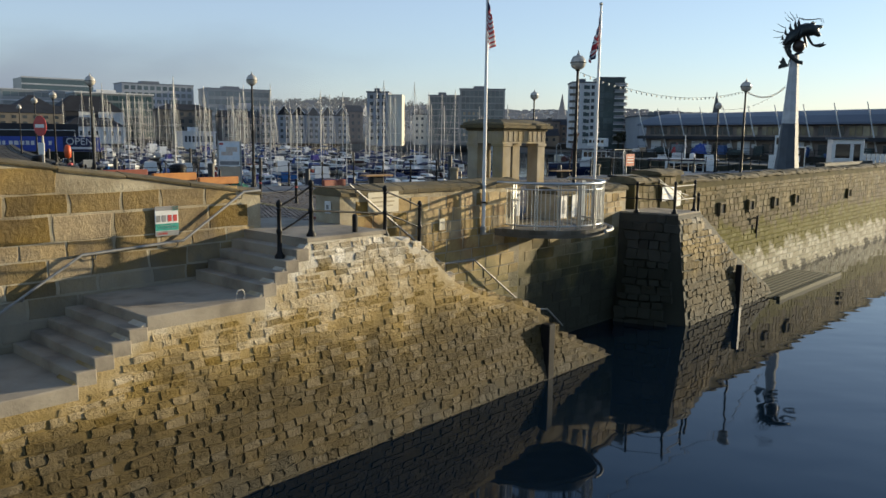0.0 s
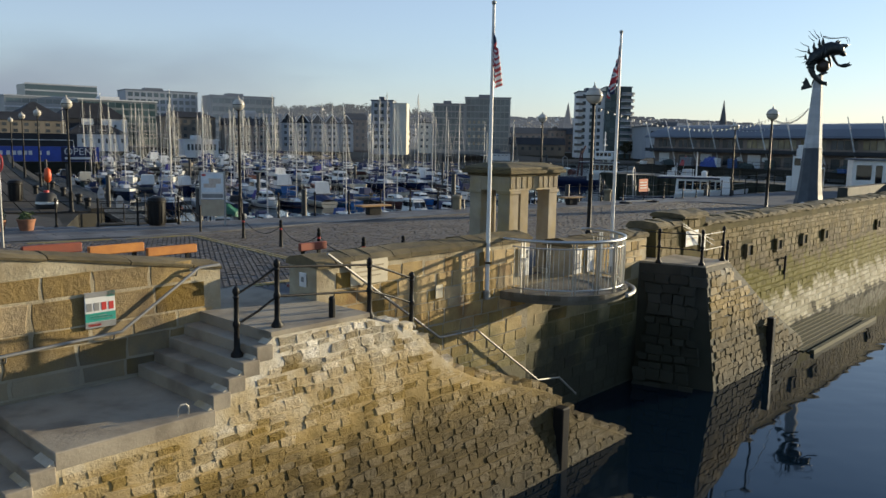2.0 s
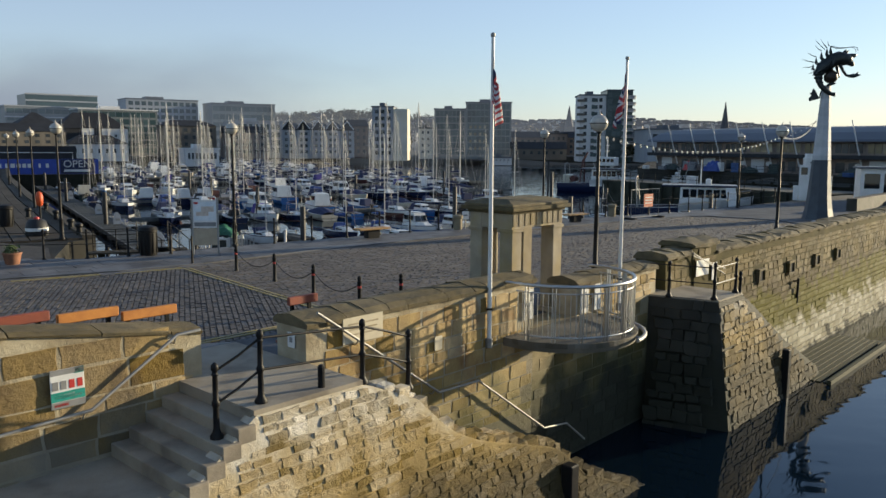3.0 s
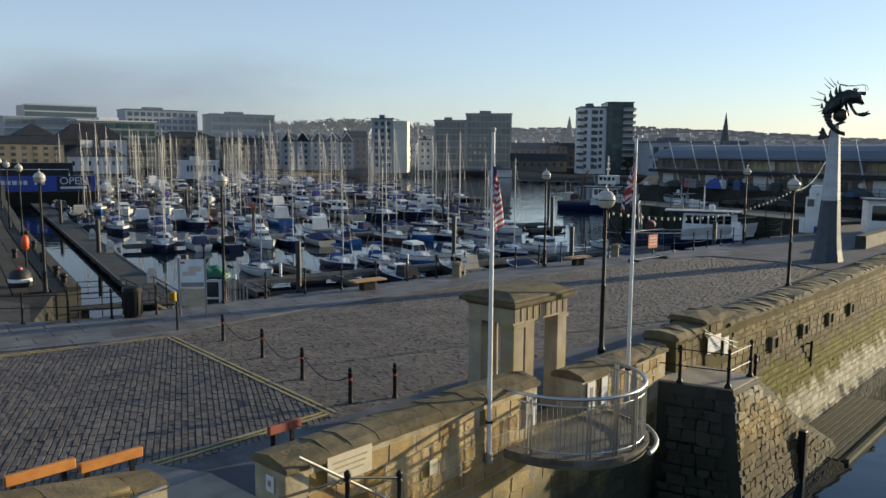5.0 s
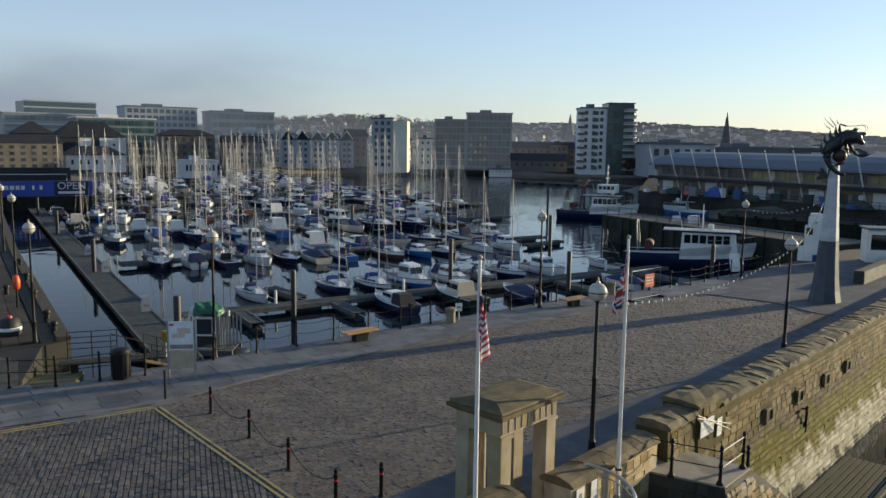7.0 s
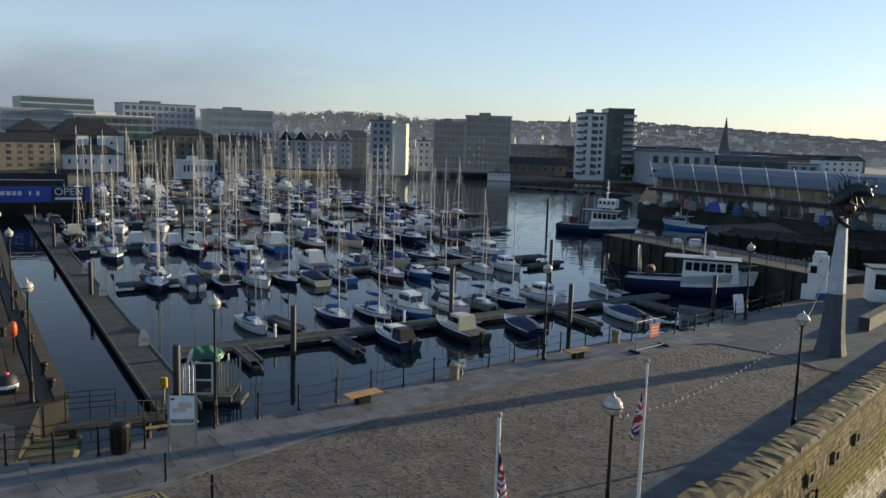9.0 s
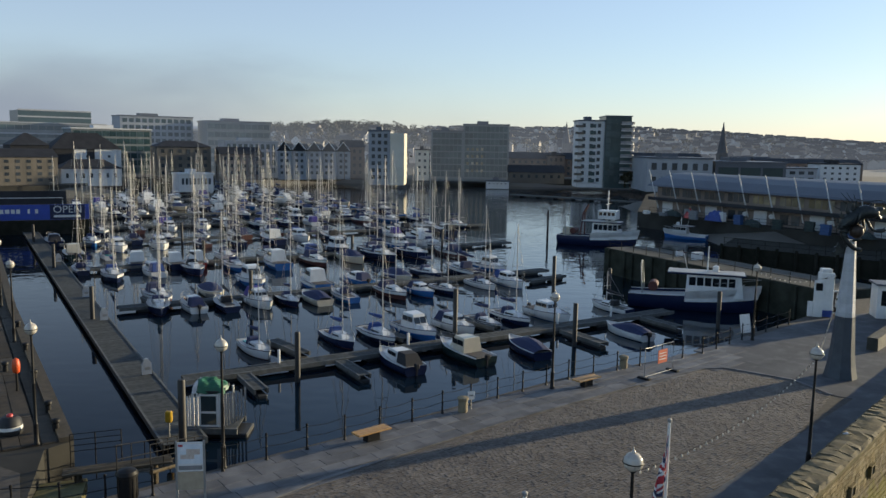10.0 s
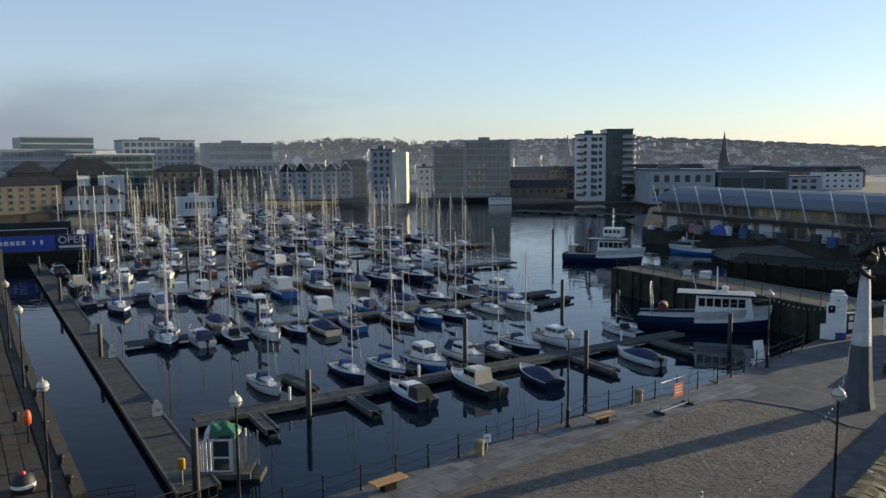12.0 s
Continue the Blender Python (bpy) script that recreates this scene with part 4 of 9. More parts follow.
flat_sign("wall_plaque", "white information plaque beside the jetty rail", 0.3, 0.5, hw(13.1, 1.92, 0.0), M["sign_white"], [(0.1, 0.9, 0.6, 0.66, M["plaque"])])


def pile(name, label, m, h, r, mat, depth=3.0):
    bm = BM()
    box(bm, -r, r, -r, r, -depth, h, bevel=0.02)
    ob = new(name, mesh_of(name, bm, mat))
    ob.matrix_basis = m
    return tagged(ob, label, "timber pile")


pile("fender_pile", "dark tarred timber fender pile against the jetty", hw(13.67, -0.03, -1.8), 0.0, 0.1, M["black_iron"])
pile("fender_pile", "dark tarred timber fender pile beside the steps", hw(3.1, 0.12, -1.95), 0.0, 0.12, M["black_iron"])
guard = thing("mooring_bar", "rusty iron mooring bar fixed to the harbour wall", "mooring bar", hw(19.7, 1.74, -1.5))
bar(guard, "bar", [(0, 0.02, -0.5), (0, 0.0, 0.75)], 0.045, M["black_iron"], 8)
for z in (-0.4, 0.65):
    bar(guard, "bracket", [(0, 0.0, z), (0, 0.2, z)], 0.03, M["black_iron"], 6)
# floating timber grid by the wall
grid_m = hw(19.3, -0.3, WATER + 0.03)
grid = thing("slip_grid", "weed-grown timber landing grid floating by the wall", "landing stage", grid_m)
for i in range(9):
    bm = BM()
    box(bm, -3.4, 3.4, -0.15 + i * 0.2 - 0.07, -0.15 + i * 0.2 + 0.07, -0.1, 0.0)
    part("plank", bm, M["weed"], grid)
bm = BM()
box(bm, -3.5, 3.5, -0.34, -0.22, -0.15, 0.1)
part("beam", bm, M["weed"], grid, "moss-covered outer beam")

# timber seats behind the walls
for u0, u1, v, z, mat, lab in ((-4.38, -3.53, 3.55, 1.48, M["orange"], "orange-stained timber plank seat behind the wall"),
                               (-3.48, -2.63, 3.55, 1.38, M["orange"], "orange-stained timber plank seat behind the wall"),
                               (-5.3, -4.48, 3.55, 1.56, M["rust_red"], "dark red timber plank seat behind the wall"),
                               (-0.8, -0.2, 3.2, 1.26, M["rust_red"], "dark red timber plank seat behind the parapet")):
    b = thing("plank_bench", lab, "bench", HM, "plank benches")
    bm = BM()
    box(bm, u0, u1, v - 0.02, v + 0.06, z - 0.14, z, bevel=0.012)
    part("back_plank", bm, mat, b)
    bm = BM()
    box(bm, u0, u1, v + 0.08, v + 0.42, 0.42, 0.47, bevel=0.012)
    part("seat_plank", bm, mat, b)
    for u in (u0 + 0.12, u1 - 0.12):
        bm = BM()
        box(bm, u - 0.03, u + 0.03, v + 0.061, v + 0.1, 0.0, z - 0.02)
        box(bm, u - 0.03, u + 0.03, v + 0.1, v + 0.38, 0.35, 0.419)
        box(bm, u - 0.03, u + 0.03, v + 0.33, v + 0.38, 0.0, 0.349)
        part("leg", bm, M["black_iron"], b)

# ---- lamps, sculpture, bollards and small things of the plaza ----
def street_lamp(m, h=4.15, label="black street lamp with a round frosted glass lantern"):
    s = thing("street_lamp", label, "street lamp", m, "street lamps")
    bm = BM()
    lathe(bm, [(0.12, 0), (0.12, 0.06), (0.09, 0.1), (0.085, 0.75), (0.095, 0.78), (0.06, 0.85), (0.052, h * 0.55), (0.065, h * 0.55 + 0.03), (0.046, h * 0.55 + 0.08), (0.038, h - 0.05), (0.07, h - 0.02), (0.07, h)], 12)
    part("post", bm, M["black_iron"], s, soft=40)
    bm = BM()
    lathe(bm, [(0.07, h), (0.14, h + 0.03), (0.2, h + 0.1), (0.225, h + 0.19), (0.205, h + 0.29), (0.15, h + 0.36)], 18)
    part("globe", bm, M["lampglass"], s, "frosted glass globe", soft=60)
    bm = BM()
    lathe(bm, [(0.16, h + 0.355), (0.13, h + 0.385), (0.05, h + 0.41), (0.045, h + 0.45), (0.02, h + 0.47), (0.01, h + 0.55)], 18)
    part("crown", bm, M["lampcap"], s, "pale metal crown", soft=50)
    bm = BM()
    tube(bm, [(0.232 * math.cos(radians(a)), 0.232 * math.sin(radians(a)), h + 0.2) for a in range(0, 361, 20)], 0.012, 6)
    part("band", bm, M["black_iron"], s)
    return s


M["lampcap"] = shade("pale_lantern_cap", (0.52, 0.47, 0.40), 0.35, 0.2, alt=(0.45, 0.40, 0.34), fine=60, bump=0.05)
lamp0 = street_lamp(pose(3.74, 18.8, 0))
for x, y in ((12.05, 28.65), (4.16, 37.8), (17.2, 48.3), (-8.22, 27.8), (-15.68, 29.45), (-24.79, 43.69), (-30.83, 52.58), (-41, 68.42)):
    copy_thing(lamp0, pose(x, y, 0))

# giant prawn on its column
prawn = thing("column_sculpture", "dark bronze sea creature sculpture on a tall white tapering column", "sculpture", pose(18.95, 41.0, 0))
bm = BM()
lathe(bm, [(0.78, 0.0), (0.66, 0.6), (0.58, 1.3), (0.52, 2.1), (0.47, 2.9), (0.46, 3.1)], 8)
part("plinth", bm, M["plinth"], prawn, "blue-grey flared lower column", m=pose(0, 0, 0, 0, 0, 18))
n = 17
for i in range(n):
    z0, z1 = 3.11 + 3.84 * i / n, 3.11 + 3.84 * (i + 1) / n
    r0, r1 = 0.45 - 0.24 * i / n, 0.45 - 0.24 * (i + 1) / n
    bm = BM()
    lathe(bm, [(r0 - 0.01, z0), (r0, z0 + 0.02), (r1, z1 - 0.02), (r1 - 0.01, z1)], 8)
    part("cladding_ring", bm, M["cladding"], prawn, m=pose(0, 0, 0, 0, 0, 18))


def cp(x, z, y=0.0):
    """A point of the creature, in hundredths of a metre from the column's head."""
    return (x / 112, y, 6.95 + z / 112)


def limb(name, pts, radii, label="", sides=9):
    bm = BM()
    tube(bm, [cp(*p) for p in pts], [r / 112 for r in radii], sides)
    return part(name, bm, M["bronze"], prawn, label, soft=60)


bm = BM()
lathe(bm, [(0.06, -0.36), (0.24, -0.3), (0.36, -0.12), (0.385, 0.04), (0.33, 0.22), (0.2, 0.34), (0.22, 0.39), (0.19, 0.4)], 18)
part("pot", bm, M["pot"], prawn, "round dark brown pot", m=pose(0.12, -0.13, 7.36, 20, 25, 0) @ Matrix.Scale(0.88, 4), soft=50)
limb("abdomen", [(32, -55, -0.25), (8, -48, -0.28), (-18, -30, -0.28), (-40, -6, -0.2), (-52, 30, -0.1), (-50, 62), (-36, 92), (-12, 112), (8, 122)], [7, 12, 13, 15, 18, 24, 34, 42, 40])
for k, (x, z, r, a) in enumerate(((-49, 18, 19, 75), (-52, 42, 22.5, 88), (-48, 66, 27, 105), (-36, 90, 35.5, 125), (-18, 107, 42, 145), (6, 120, 42.5, 165))):
    bm = BM()
    lathe(bm, [(r / 112, -0.05), (r / 112 + 0.022, 0.03), (r / 112 - 0.01, 0.045)], 14)
    part("shell_ring", bm, M["bronze"], prawn, m=Matrix.Translation(cp(x, z, -0.05 if z > 40 else -0.15)) @ pose(0, 0, 0, 0, 90 - a, 0), soft=50)
limb("head", [(8, 122), (30, 146), (58, 154), (90, 150), (118, 150), (132, 150)], [34, 38, 40, 37, 30, 16], "", 12)
limb("upper_jaw", [(105, 158), (132, 166), (150, 172), (162, 175)], [22, 17, 10, 2])
limb("lower_jaw", [(105, 138), (128, 128), (142, 118), (150, 116)], [20, 17, 12, 4])
for x, z in ((92, 182), (104, 178)):
    limb("brow_spike", [(x, z, 0.12), (x + 6, z + 16, 0.14), (x + 18, z + 24, 0.15)], [10, 6, 1], "", 6)


def blade(pts, t=0.04, y=0.0):
    """A flat pointed plate of bronze through (x, z) corners."""
    bm = BM()
    lo = [bm.verts.new((x / 112, y - t, 6.95 + z / 112)) for x, z in pts]
    hi = [bm.verts.new((x / 112, y + t, 6.95 + z / 112)) for x, z in pts]
    bm.faces.new(lo)
    bm.faces.new(hi[::-1])
    for k in range(len(pts)):
        j = (k + 1) % len(pts)
        bm.faces.new((lo[k], lo[j], hi[j], hi[k]))
    return bm


TIPS = [(8, 220), (-12, 210), (-42, 190), (-70, 160), (-85, 120), (-76, 88)]
ROOTS = [(24, 150), (4, 130), (-20, 118), (-42, 100), (-56, 82), (-60, 64)]
for (tx, tz), (rx_, rz_), (qx, qz) in zip(TIPS, [(26, 158)] + ROOTS[:-1], ROOTS):
    part("fin", blade([(rx_, rz_), (tx + 9, tz - 30), (tx, tz), (tx - 7, tz - 32), (qx - 8, qz + 4), (qx + 8, qz - 12), (rx_ - 4, rz_ - 16)], 0.035), M["bronze"], prawn, "pointed dorsal fin")
for a, b in (((-12, 212), (-50, 262)), ((-25, 205), (-80, 258)), ((-42, 195), (-77, 225)), ((-70, 162), (-120, 186)), ((-82, 132), (-150, 150)), ((-82, 108), (-142, 103)), ((-72, 82), (-105, 68)), ((0, 222), (-8, 248))):
    limb("spine", [(a[0], a[1]), ((a[0] + b[0]) / 2, (a[1] + b[1]) / 2 - 3, 0.02), (b[0], b[1], 0.03)], [3, 2, 0.8], "", 5)
for y in (-0.1, 0.12):
    limb("feeler", [(8, 222, y * 0.3), (20, 220, y), (45, 212, y), (90, 213, y), (135, 219, y), (152, 214, y), (160, 195, y), (156, 182, y)], [2.4, 2.2, 2, 1.8, 1.6, 1.4, 1.2, 0.8], "", 5)
limb("leg", [(52, 118, 0.1), (62, 92, 0.14), (72, 62, 0.15), (76, 45, 0.15)], [10, 8, 6, 3])
limb("leg", [(62, 118, -0.12), (80, 82, -0.16), (96, 58, -0.2), (118, 52, -0.2)], [10, 8, 7, 8])
limb("claw", [(112, 52, -0.2), (140, 54, -0.2), (160, 56, -0.2), (180, 60, -0.2)], [8, 13, 8, 1])
limb("claw_finger", [(150, 60, -0.2), (160, 68, -0.2), (166, 76, -0.2)], [6, 4, 1])
limb("lower_claw", [(-14, -4, -0.3), (6, 4, -0.34), (22, 8, -0.34), (38, 10, -0.32)], [6, 9, 7, 1])
limb("tail_tip", [(14, -50, -0.3), (30, -52, -0.3), (37, -64, -0.28)], [11, 12, 4])
bm = blade([(-75, -18), (-80, -38), (-92, -42), (-82, -58), (-96, -72), (-94, -90), (-68, -84), (-34, -74), (-52, -52), (-64, -28)], 0.05)
part("tail_fan", bm, M["bronze"], prawn, "ragged tail fan")
limb("tail_stalk", [(-38, -74, -0.05), (-40, -48, -0.15), (-34, -24, -0.22)], [3, 4, 5])

# string of lights from the column to the near lamps
M["bulb"] = shade("clear_bulb", (0.72, 0.68, 0.60), 0.5, fine=50, bump=0.0)


def light_string(a, b, sag, n):
    s = thing("light_string", "cable of small pale festoon bulbs hung across the plaza", "string lights")
    a, b = Vector(a), Vector(b)
    pt = lambda t: a.lerp(b, t) - Vector((0, 0, sag * 4 * t * (1 - t)))
    bar(s, "cable", [pt(i / 30) for i in range(31)], 0.006, M["cable"], 5)
    bm = BM()
    lathe(bm, [(0.012, 0.0), (0.02, -0.025), (0.026, -0.055), (0.01, -0.085)], 6)
    me = mesh_of("bulb", bm, M["bulb"])
    for i in range(1, n):
        p = pt(i / n)
        piece("bulb", me, s, pose(p.x, p.y, p.z))


light_string((18.4, 40.6, 5.2), (12.05, 28.65, 4.2), 0.4, 38)
light_string((12.05, 28.65, 4.2), (3.74, 18.8, 4.1), 0.5, 36)
light_string((18.8, 41.4, 5.2), (17.2, 48.3, 4.2), 0.5, 16)

# bollards with chains
boll = thing("bollard", "slim black iron bollard on the setts", "bollard", pose(-1.99, 16.81, 0), "bollards")
bm = BM()
lathe(bm, [(0.07, 0), (0.06, 0.04), (0.048, 0.08), (0.045, 0.58), (0.055, 0.6), (0.055, 0.66), (0.035, 0.68), (0.05, 0.72), (0.04, 0.77), (0.01, 0.79)], 12)
part("shaft", bm, M["black_iron"], boll, soft=40)
bm = BM()
lathe(bm, [(0.049, 0.5), (0.049, 0.55)], 12)
part("band", bm, M["red"], boll, "faded red band")
BP = [(-1.99, 16.81), (-3.41, 18.52), (-4.88, 20.41), (-6.49, 22.18)]
for x, y in BP[1:]:
    copy_thing(boll, pose(x, y, 0))
copy_thing(boll, pose(-1.06, 17.23, 0))
for (x0, y0), (x1, y1) in zip(BP, BP[1:]):
    c = [Vector((x0, y0, 0.6)).lerp(Vector((x1, y1, 0.6)), i / 14) - Vector((0, 0, 0.32 * 4 * (i / 14) * (1 - i / 14))) for i in range(15)]
    bm = BM()
    tube(bm, c, 0.012, 5)
    tagged(new("chain", mesh_of("chain", bm, M["black_iron"])), "sagging black chain between two bollards", "chain", "bollard chains")

# railing along the marina edge
def edge_at(s, inset=0.35):
    for (x0, y0), (x1, y1) in zip(EDGE, EDGE[1:]):
        d = Vector((x1 - x0, y1 - y0, 0))
        if s <= d.length:
            n = Vector((d.y, -d.x, 0)).normalized() * inset
            return Vector((x0, y0, 0)) + d * (s / d.length) + n
        s -= d.length
    return Vector((*EDGE[-1], 0))


bm = BM()
lathe(bm, [(0.075, 0), (0.06, 0.05), (0.04, 0.1), (0.034, 0.45), (0.048, 0.48), (0.034, 0.52), (0.03, 0.84), (0.05, 0.87), (0.03, 0.9), (0.048, 0.94), (0.04, 0.99), (0.01, 1.01)], 10)
me_qpost = mesh_of("post", bm, M["black_iron"], soft=40)
qrail = thing("quay_railing", "black iron posts and thin chains along the marina edge", "railing")
tops = []
s = 4.0
while s < 44:
    p = edge_at(s)
    piece("post", me_qpost, qrail, pose(p.x, p.y, 0.0))
    tops.append(p)
    s += 1.62
for a, b in zip(tops, tops[1:]):
    for k in (0.5, 0.88):
        bar(qrail, "chain", [a + Vector((0, 0, k)), a.lerp(b, 0.5) + Vector((0, 0, k - 0.06)), b + Vector((0, 0, k))], 0.011, M["black_iron"], 5)


# benches on the flagstones
def low_bench(x, y, turn):
    b = thing("low_bench", "low timber-topped bench on a dark pedestal", "bench", pose(x, y, 0, 0, 0, turn), "quay benches")
    for i in range(3):
        bm = BM()
        box(bm, -0.75, 0.75, -0.28 + 0.19 * i, -0.11 + 0.19 * i, 0.36, 0.43, bevel=0.012)
        part("slat", bm, M["benchwood"], b)
    bm = BM()
    box(bm, -0.3, 0.3, -0.16, 0.16, 0.0, 0.36, bevel=0.03)
    part("pedestal", bm, M["black_iron"], b)
    return b


M["benchwood"] = shade("varnished_bench_timber", (0.44, 0.25, 0.09), 0.5, alt=(0.34, 0.18, 0.06), scale=4, fine=50, bump=0.15)
low_bench(-3.45, 30.75, ANG_E)
low_bench(5.84, 38.33, 40)

# information board, litter bins, planters
board = thing("information_board", "glazed map board on two posts at the quay corner", "notice board", pose(-8.48, 25.34, 0, 0, 0, 8.76))
for x in (-0.42, 0.42):
    bm = BM()
    box(bm, x - 0.03, x + 0.03, -0.03, 0.03, 0, 1.95)
    part("post", bm, M["galv"], board)
bm = BM()
box(bm, -0.39, 0.39, -0.015, 0.015, 0.95, 1.9)
part("panel", bm, M["sign_white"], board, "pale printed panel")
bm = BM()
box(bm, -0.39, 0.39, -0.012, 0.012, 0.35, 0.93)
M["buff_print"] = shade("buff_board", (0.46, 0.38, 0.27), 0.5, alt=(0.38, 0.31, 0.22), scale=4, fine=40, bump=0.0)
part("lower_panel", bm, M["buff_print"], board, "buff lower panel")
M["map_blue"] = shade("pale_blue_print", (0.74, 0.77, 0.80), 0.4, alt=(0.58, 0.66, 0.72), scale=5, fine=30, bump=0.0)
M["map_tan"] = shade("tan_print", (0.50, 0.40, 0.33), 0.4, alt=(0.62, 0.56, 0.5), scale=7, fine=30, bump=0.0)
for z0, z1, x0, x1, dy, mm in ((1.2, 1.84, -0.37, 0.37, 0.018, M["map_blue"]), (1.5, 1.68, -0.12, 0.3, 0.021, M["map_tan"]), (1.36, 1.5, -0.3, 0.12, 0.021, M["map_tan"]), (1.0, 1.14, -0.36, 0.36, 0.018, M["dial"]), (1.76, 1.83, -0.36, -0.22, 0.022, M["red"])):
    bm = BM()
    box(bm, x0, x1, -dy, -0.014, z0, z1)
    part("print", bm, mm, board)
pole = thing("sign_post", "thin dark post beside the map board", "post", pose(-8.2, 23.2, 0))
bm = BM()
lathe(bm, [(0.04, 0), (0.035, 0.9), (0.01, 0.93)], 8)
part("shaft", bm, M["black_iron"], pole)


def litter_bin(x, y):
    b = thing("litter_bin", "black cast-iron litter bin on the quay", "litter bin", pose(x, y, 0))
    bm = BM()
    lathe(bm, [(0.26, 0), (0.28, 0.05), (0.3, 0.5), (0.3, 0.8), (0.33, 0.82), (0.33, 0.88)], 16)
    part("body", bm, M["black_iron"], b, soft=40)
    bm = BM()
    lathe(bm, [(0.33, 0.885), (0.28, 0.98), (0.12, 1.03), (0.02, 1.04)], 16)
    part("lid", bm, M["black_iron"], b, soft=40)
    for i in range(12):
        a = radians(30 * i)
        bm = BM()
        box(bm, 0.295, 0.31, -0.02, 0.02, 0.1, 0.78, pose(0, 0, 0, 0, 0, 30 * i))
        part("rib", bm, M["black_iron"], b)


litter_bin(-10.43, 25.2)
litter_bin(-20.47, 33.7)
M["leaf"] = shade("planter_leaves", (0.06, 0.10, 0.03), 0.7, alt=(0.09, 0.12, 0.04), scale=8, fine=40, vary=0.3)
M["terracotta"] = shade("terracotta_pot", (0.30, 0.13, 0.07), 0.8, fine=40, bump=0.2)
for x, y in ((-14.51, 22.42), (-13.82, 22.9)):
    pl = thing("planter", "small terracotta planter with low green plants", "planter", pose(x, y, 0))
    bm = BM()
    lathe(bm, [(0.2, 0), (0.27, 0.32), (0.29, 0.33), (0.29, 0.38), (0.25, 0.38)], 14)
    part("pot", bm, M["terracotta"], pl, soft=40)
    bm = BM()
    rng = random.Random(int(x * 10))
    for i in range(120):
        a, r, z = rng.uniform(0, 6.28), rng.uniform(0, 0.26), rng.uniform(0.36, 0.6)
        p = Vector((r * math.cos(a), r * math.sin(a), z))
        d = Vector((rng.uniform(-1, 1), rng.uniform(-1, 1), rng.uniform(0, 1))) * 0.07
        e = Vector((rng.uniform(-1, 1), rng.uniform(-1, 1), rng.uniform(-1, 1))) * 0.04
        bm.faces.new([bm.verts.new(p - d), bm.verts.new(p + e), bm.verts.new(p + d), bm.verts.new(p - e)])
    part("plants", bm, M["leaf"], pl)

# fence panel with a red notice at the quay edge
fence = thing("barrier_fence", "galvanised mesh barrier panel with an orange notice", "barrier", pose(9.75, 40.45, 0, 0, 0, 41.94))
bar(fence, "frame", [(-1.2, 0, 0.12), (-1.2, 0, 1.55), (1.2, 0, 1.55), (1.2, 0, 0.12), (-1.2, 0, 0.12)], 0.022, M["galv"], 6)
for i in range(1, 12):
    bar(fence, "wire", [(-1.2 + 0.2 * i, 0, 0.12), (-1.2 + 0.2 * i, 0, 1.55)], 0.004, M["galv"], 4)
for x in (-1.2, 1.2):
    bm = BM()
    box(bm, x - 0.12, x + 0.12, -0.35, 0.35, 0.0, 0.12, bevel=0.03)
    part("foot", bm, M["black_iron"], fence)
bm = BM()
box(bm, -0.15, 0.62, -0.04, -0.025, 0.62, 1.3)
part("notice", bm, M["notice"], fence, "orange-red notice")
for z in (0.82, 0.97, 1.12):
    bm = BM()
    box(bm, -0.06, 0.52, -0.046, -0.041, z - 0.025, z + 0.02)
    part("print", bm, M["sign_white"], fence)
M["bollard_stone"] = shade("weathered_bollard_stone", (0.26, 0.21, 0.13), 0.8, alt=(0.17, 0.14, 0.09), scale=4, fine=30, bump=0.3)
for x, y in ((8.23, 41.6), (0.01, 34.25)):
    bm = BM()
    lathe(bm, [(0.2, 0), (0.2, 0.5), (0.24, 0.54), (0.24, 0.64), (0.12, 0.68)], 12)
    tagged(new("mooring_bollard", mesh_of("mooring_bollard", bm, M["bollard_stone"], 40)), "stout pale weathered mooring bollard at the quay edge", "bollard").matrix_basis = pose(x, y, 0)
flat_sign("notice", "small white notice on a post at the quay edge", 0.3, 0.36, pose(0.35, 34.55, 0.45, 0, 0, 11.53), M["sign_white"], [(0.2, 0.8, 0.4, 0.6, M["dial"])])
bm = BM()
lathe(bm, [(0.02, 0), (0.02, 0.5)], 6)
tagged(new("sign_post", mesh_of("sign_post", bm, M["galv"])), "thin steel post carrying a notice", "post").matrix_basis = pose(0.35, 34.59, 0)

# small white obelisk by the east wall and the road sign on the left
bm = BM()
lathe(bm, [(0.22, 0), (0.22, 0.2), (0.12, 0.3), (0.1, 0.75), (0.18, 0.82), (0.16, 0.95), (0.05, 1.0)], 10)
tagged(new("stone_finial", mesh_of("stone_finial", bm, M["cladding"], 40)), "small pale stone post behind the harbour wall", "stone post").matrix_basis = pose(14.24, 30.54, 0.0) @ Matrix.Scale(0.9, 4)
rs = thing("road_sign", "round red no-entry sign on a grey pole", "road sign", pose(-12.26, 18.93, 0, 0, 0, -27.13))
bar(rs, "pole", [(0, 0.04, 0), (0, 0.04, 2.6)], 0.035, M["galv"])
bm = BM()
tube(bm, [(0, -0.02, 2.35), (0, 0.0, 2.35)], 0.3, 24)
part("disc", bm, M["red"], rs)
bm = BM()
box(bm, -0.21, 0.21, -0.03, -0.022, 2.3, 2.4)
part("bar", bm, M["sign_white"], rs)
bm = BM()
box(bm, -0.14, 0.14, -0.02, 0.0, 1.5, 1.85)
part("plate", bm, M["sign_white"], rs)

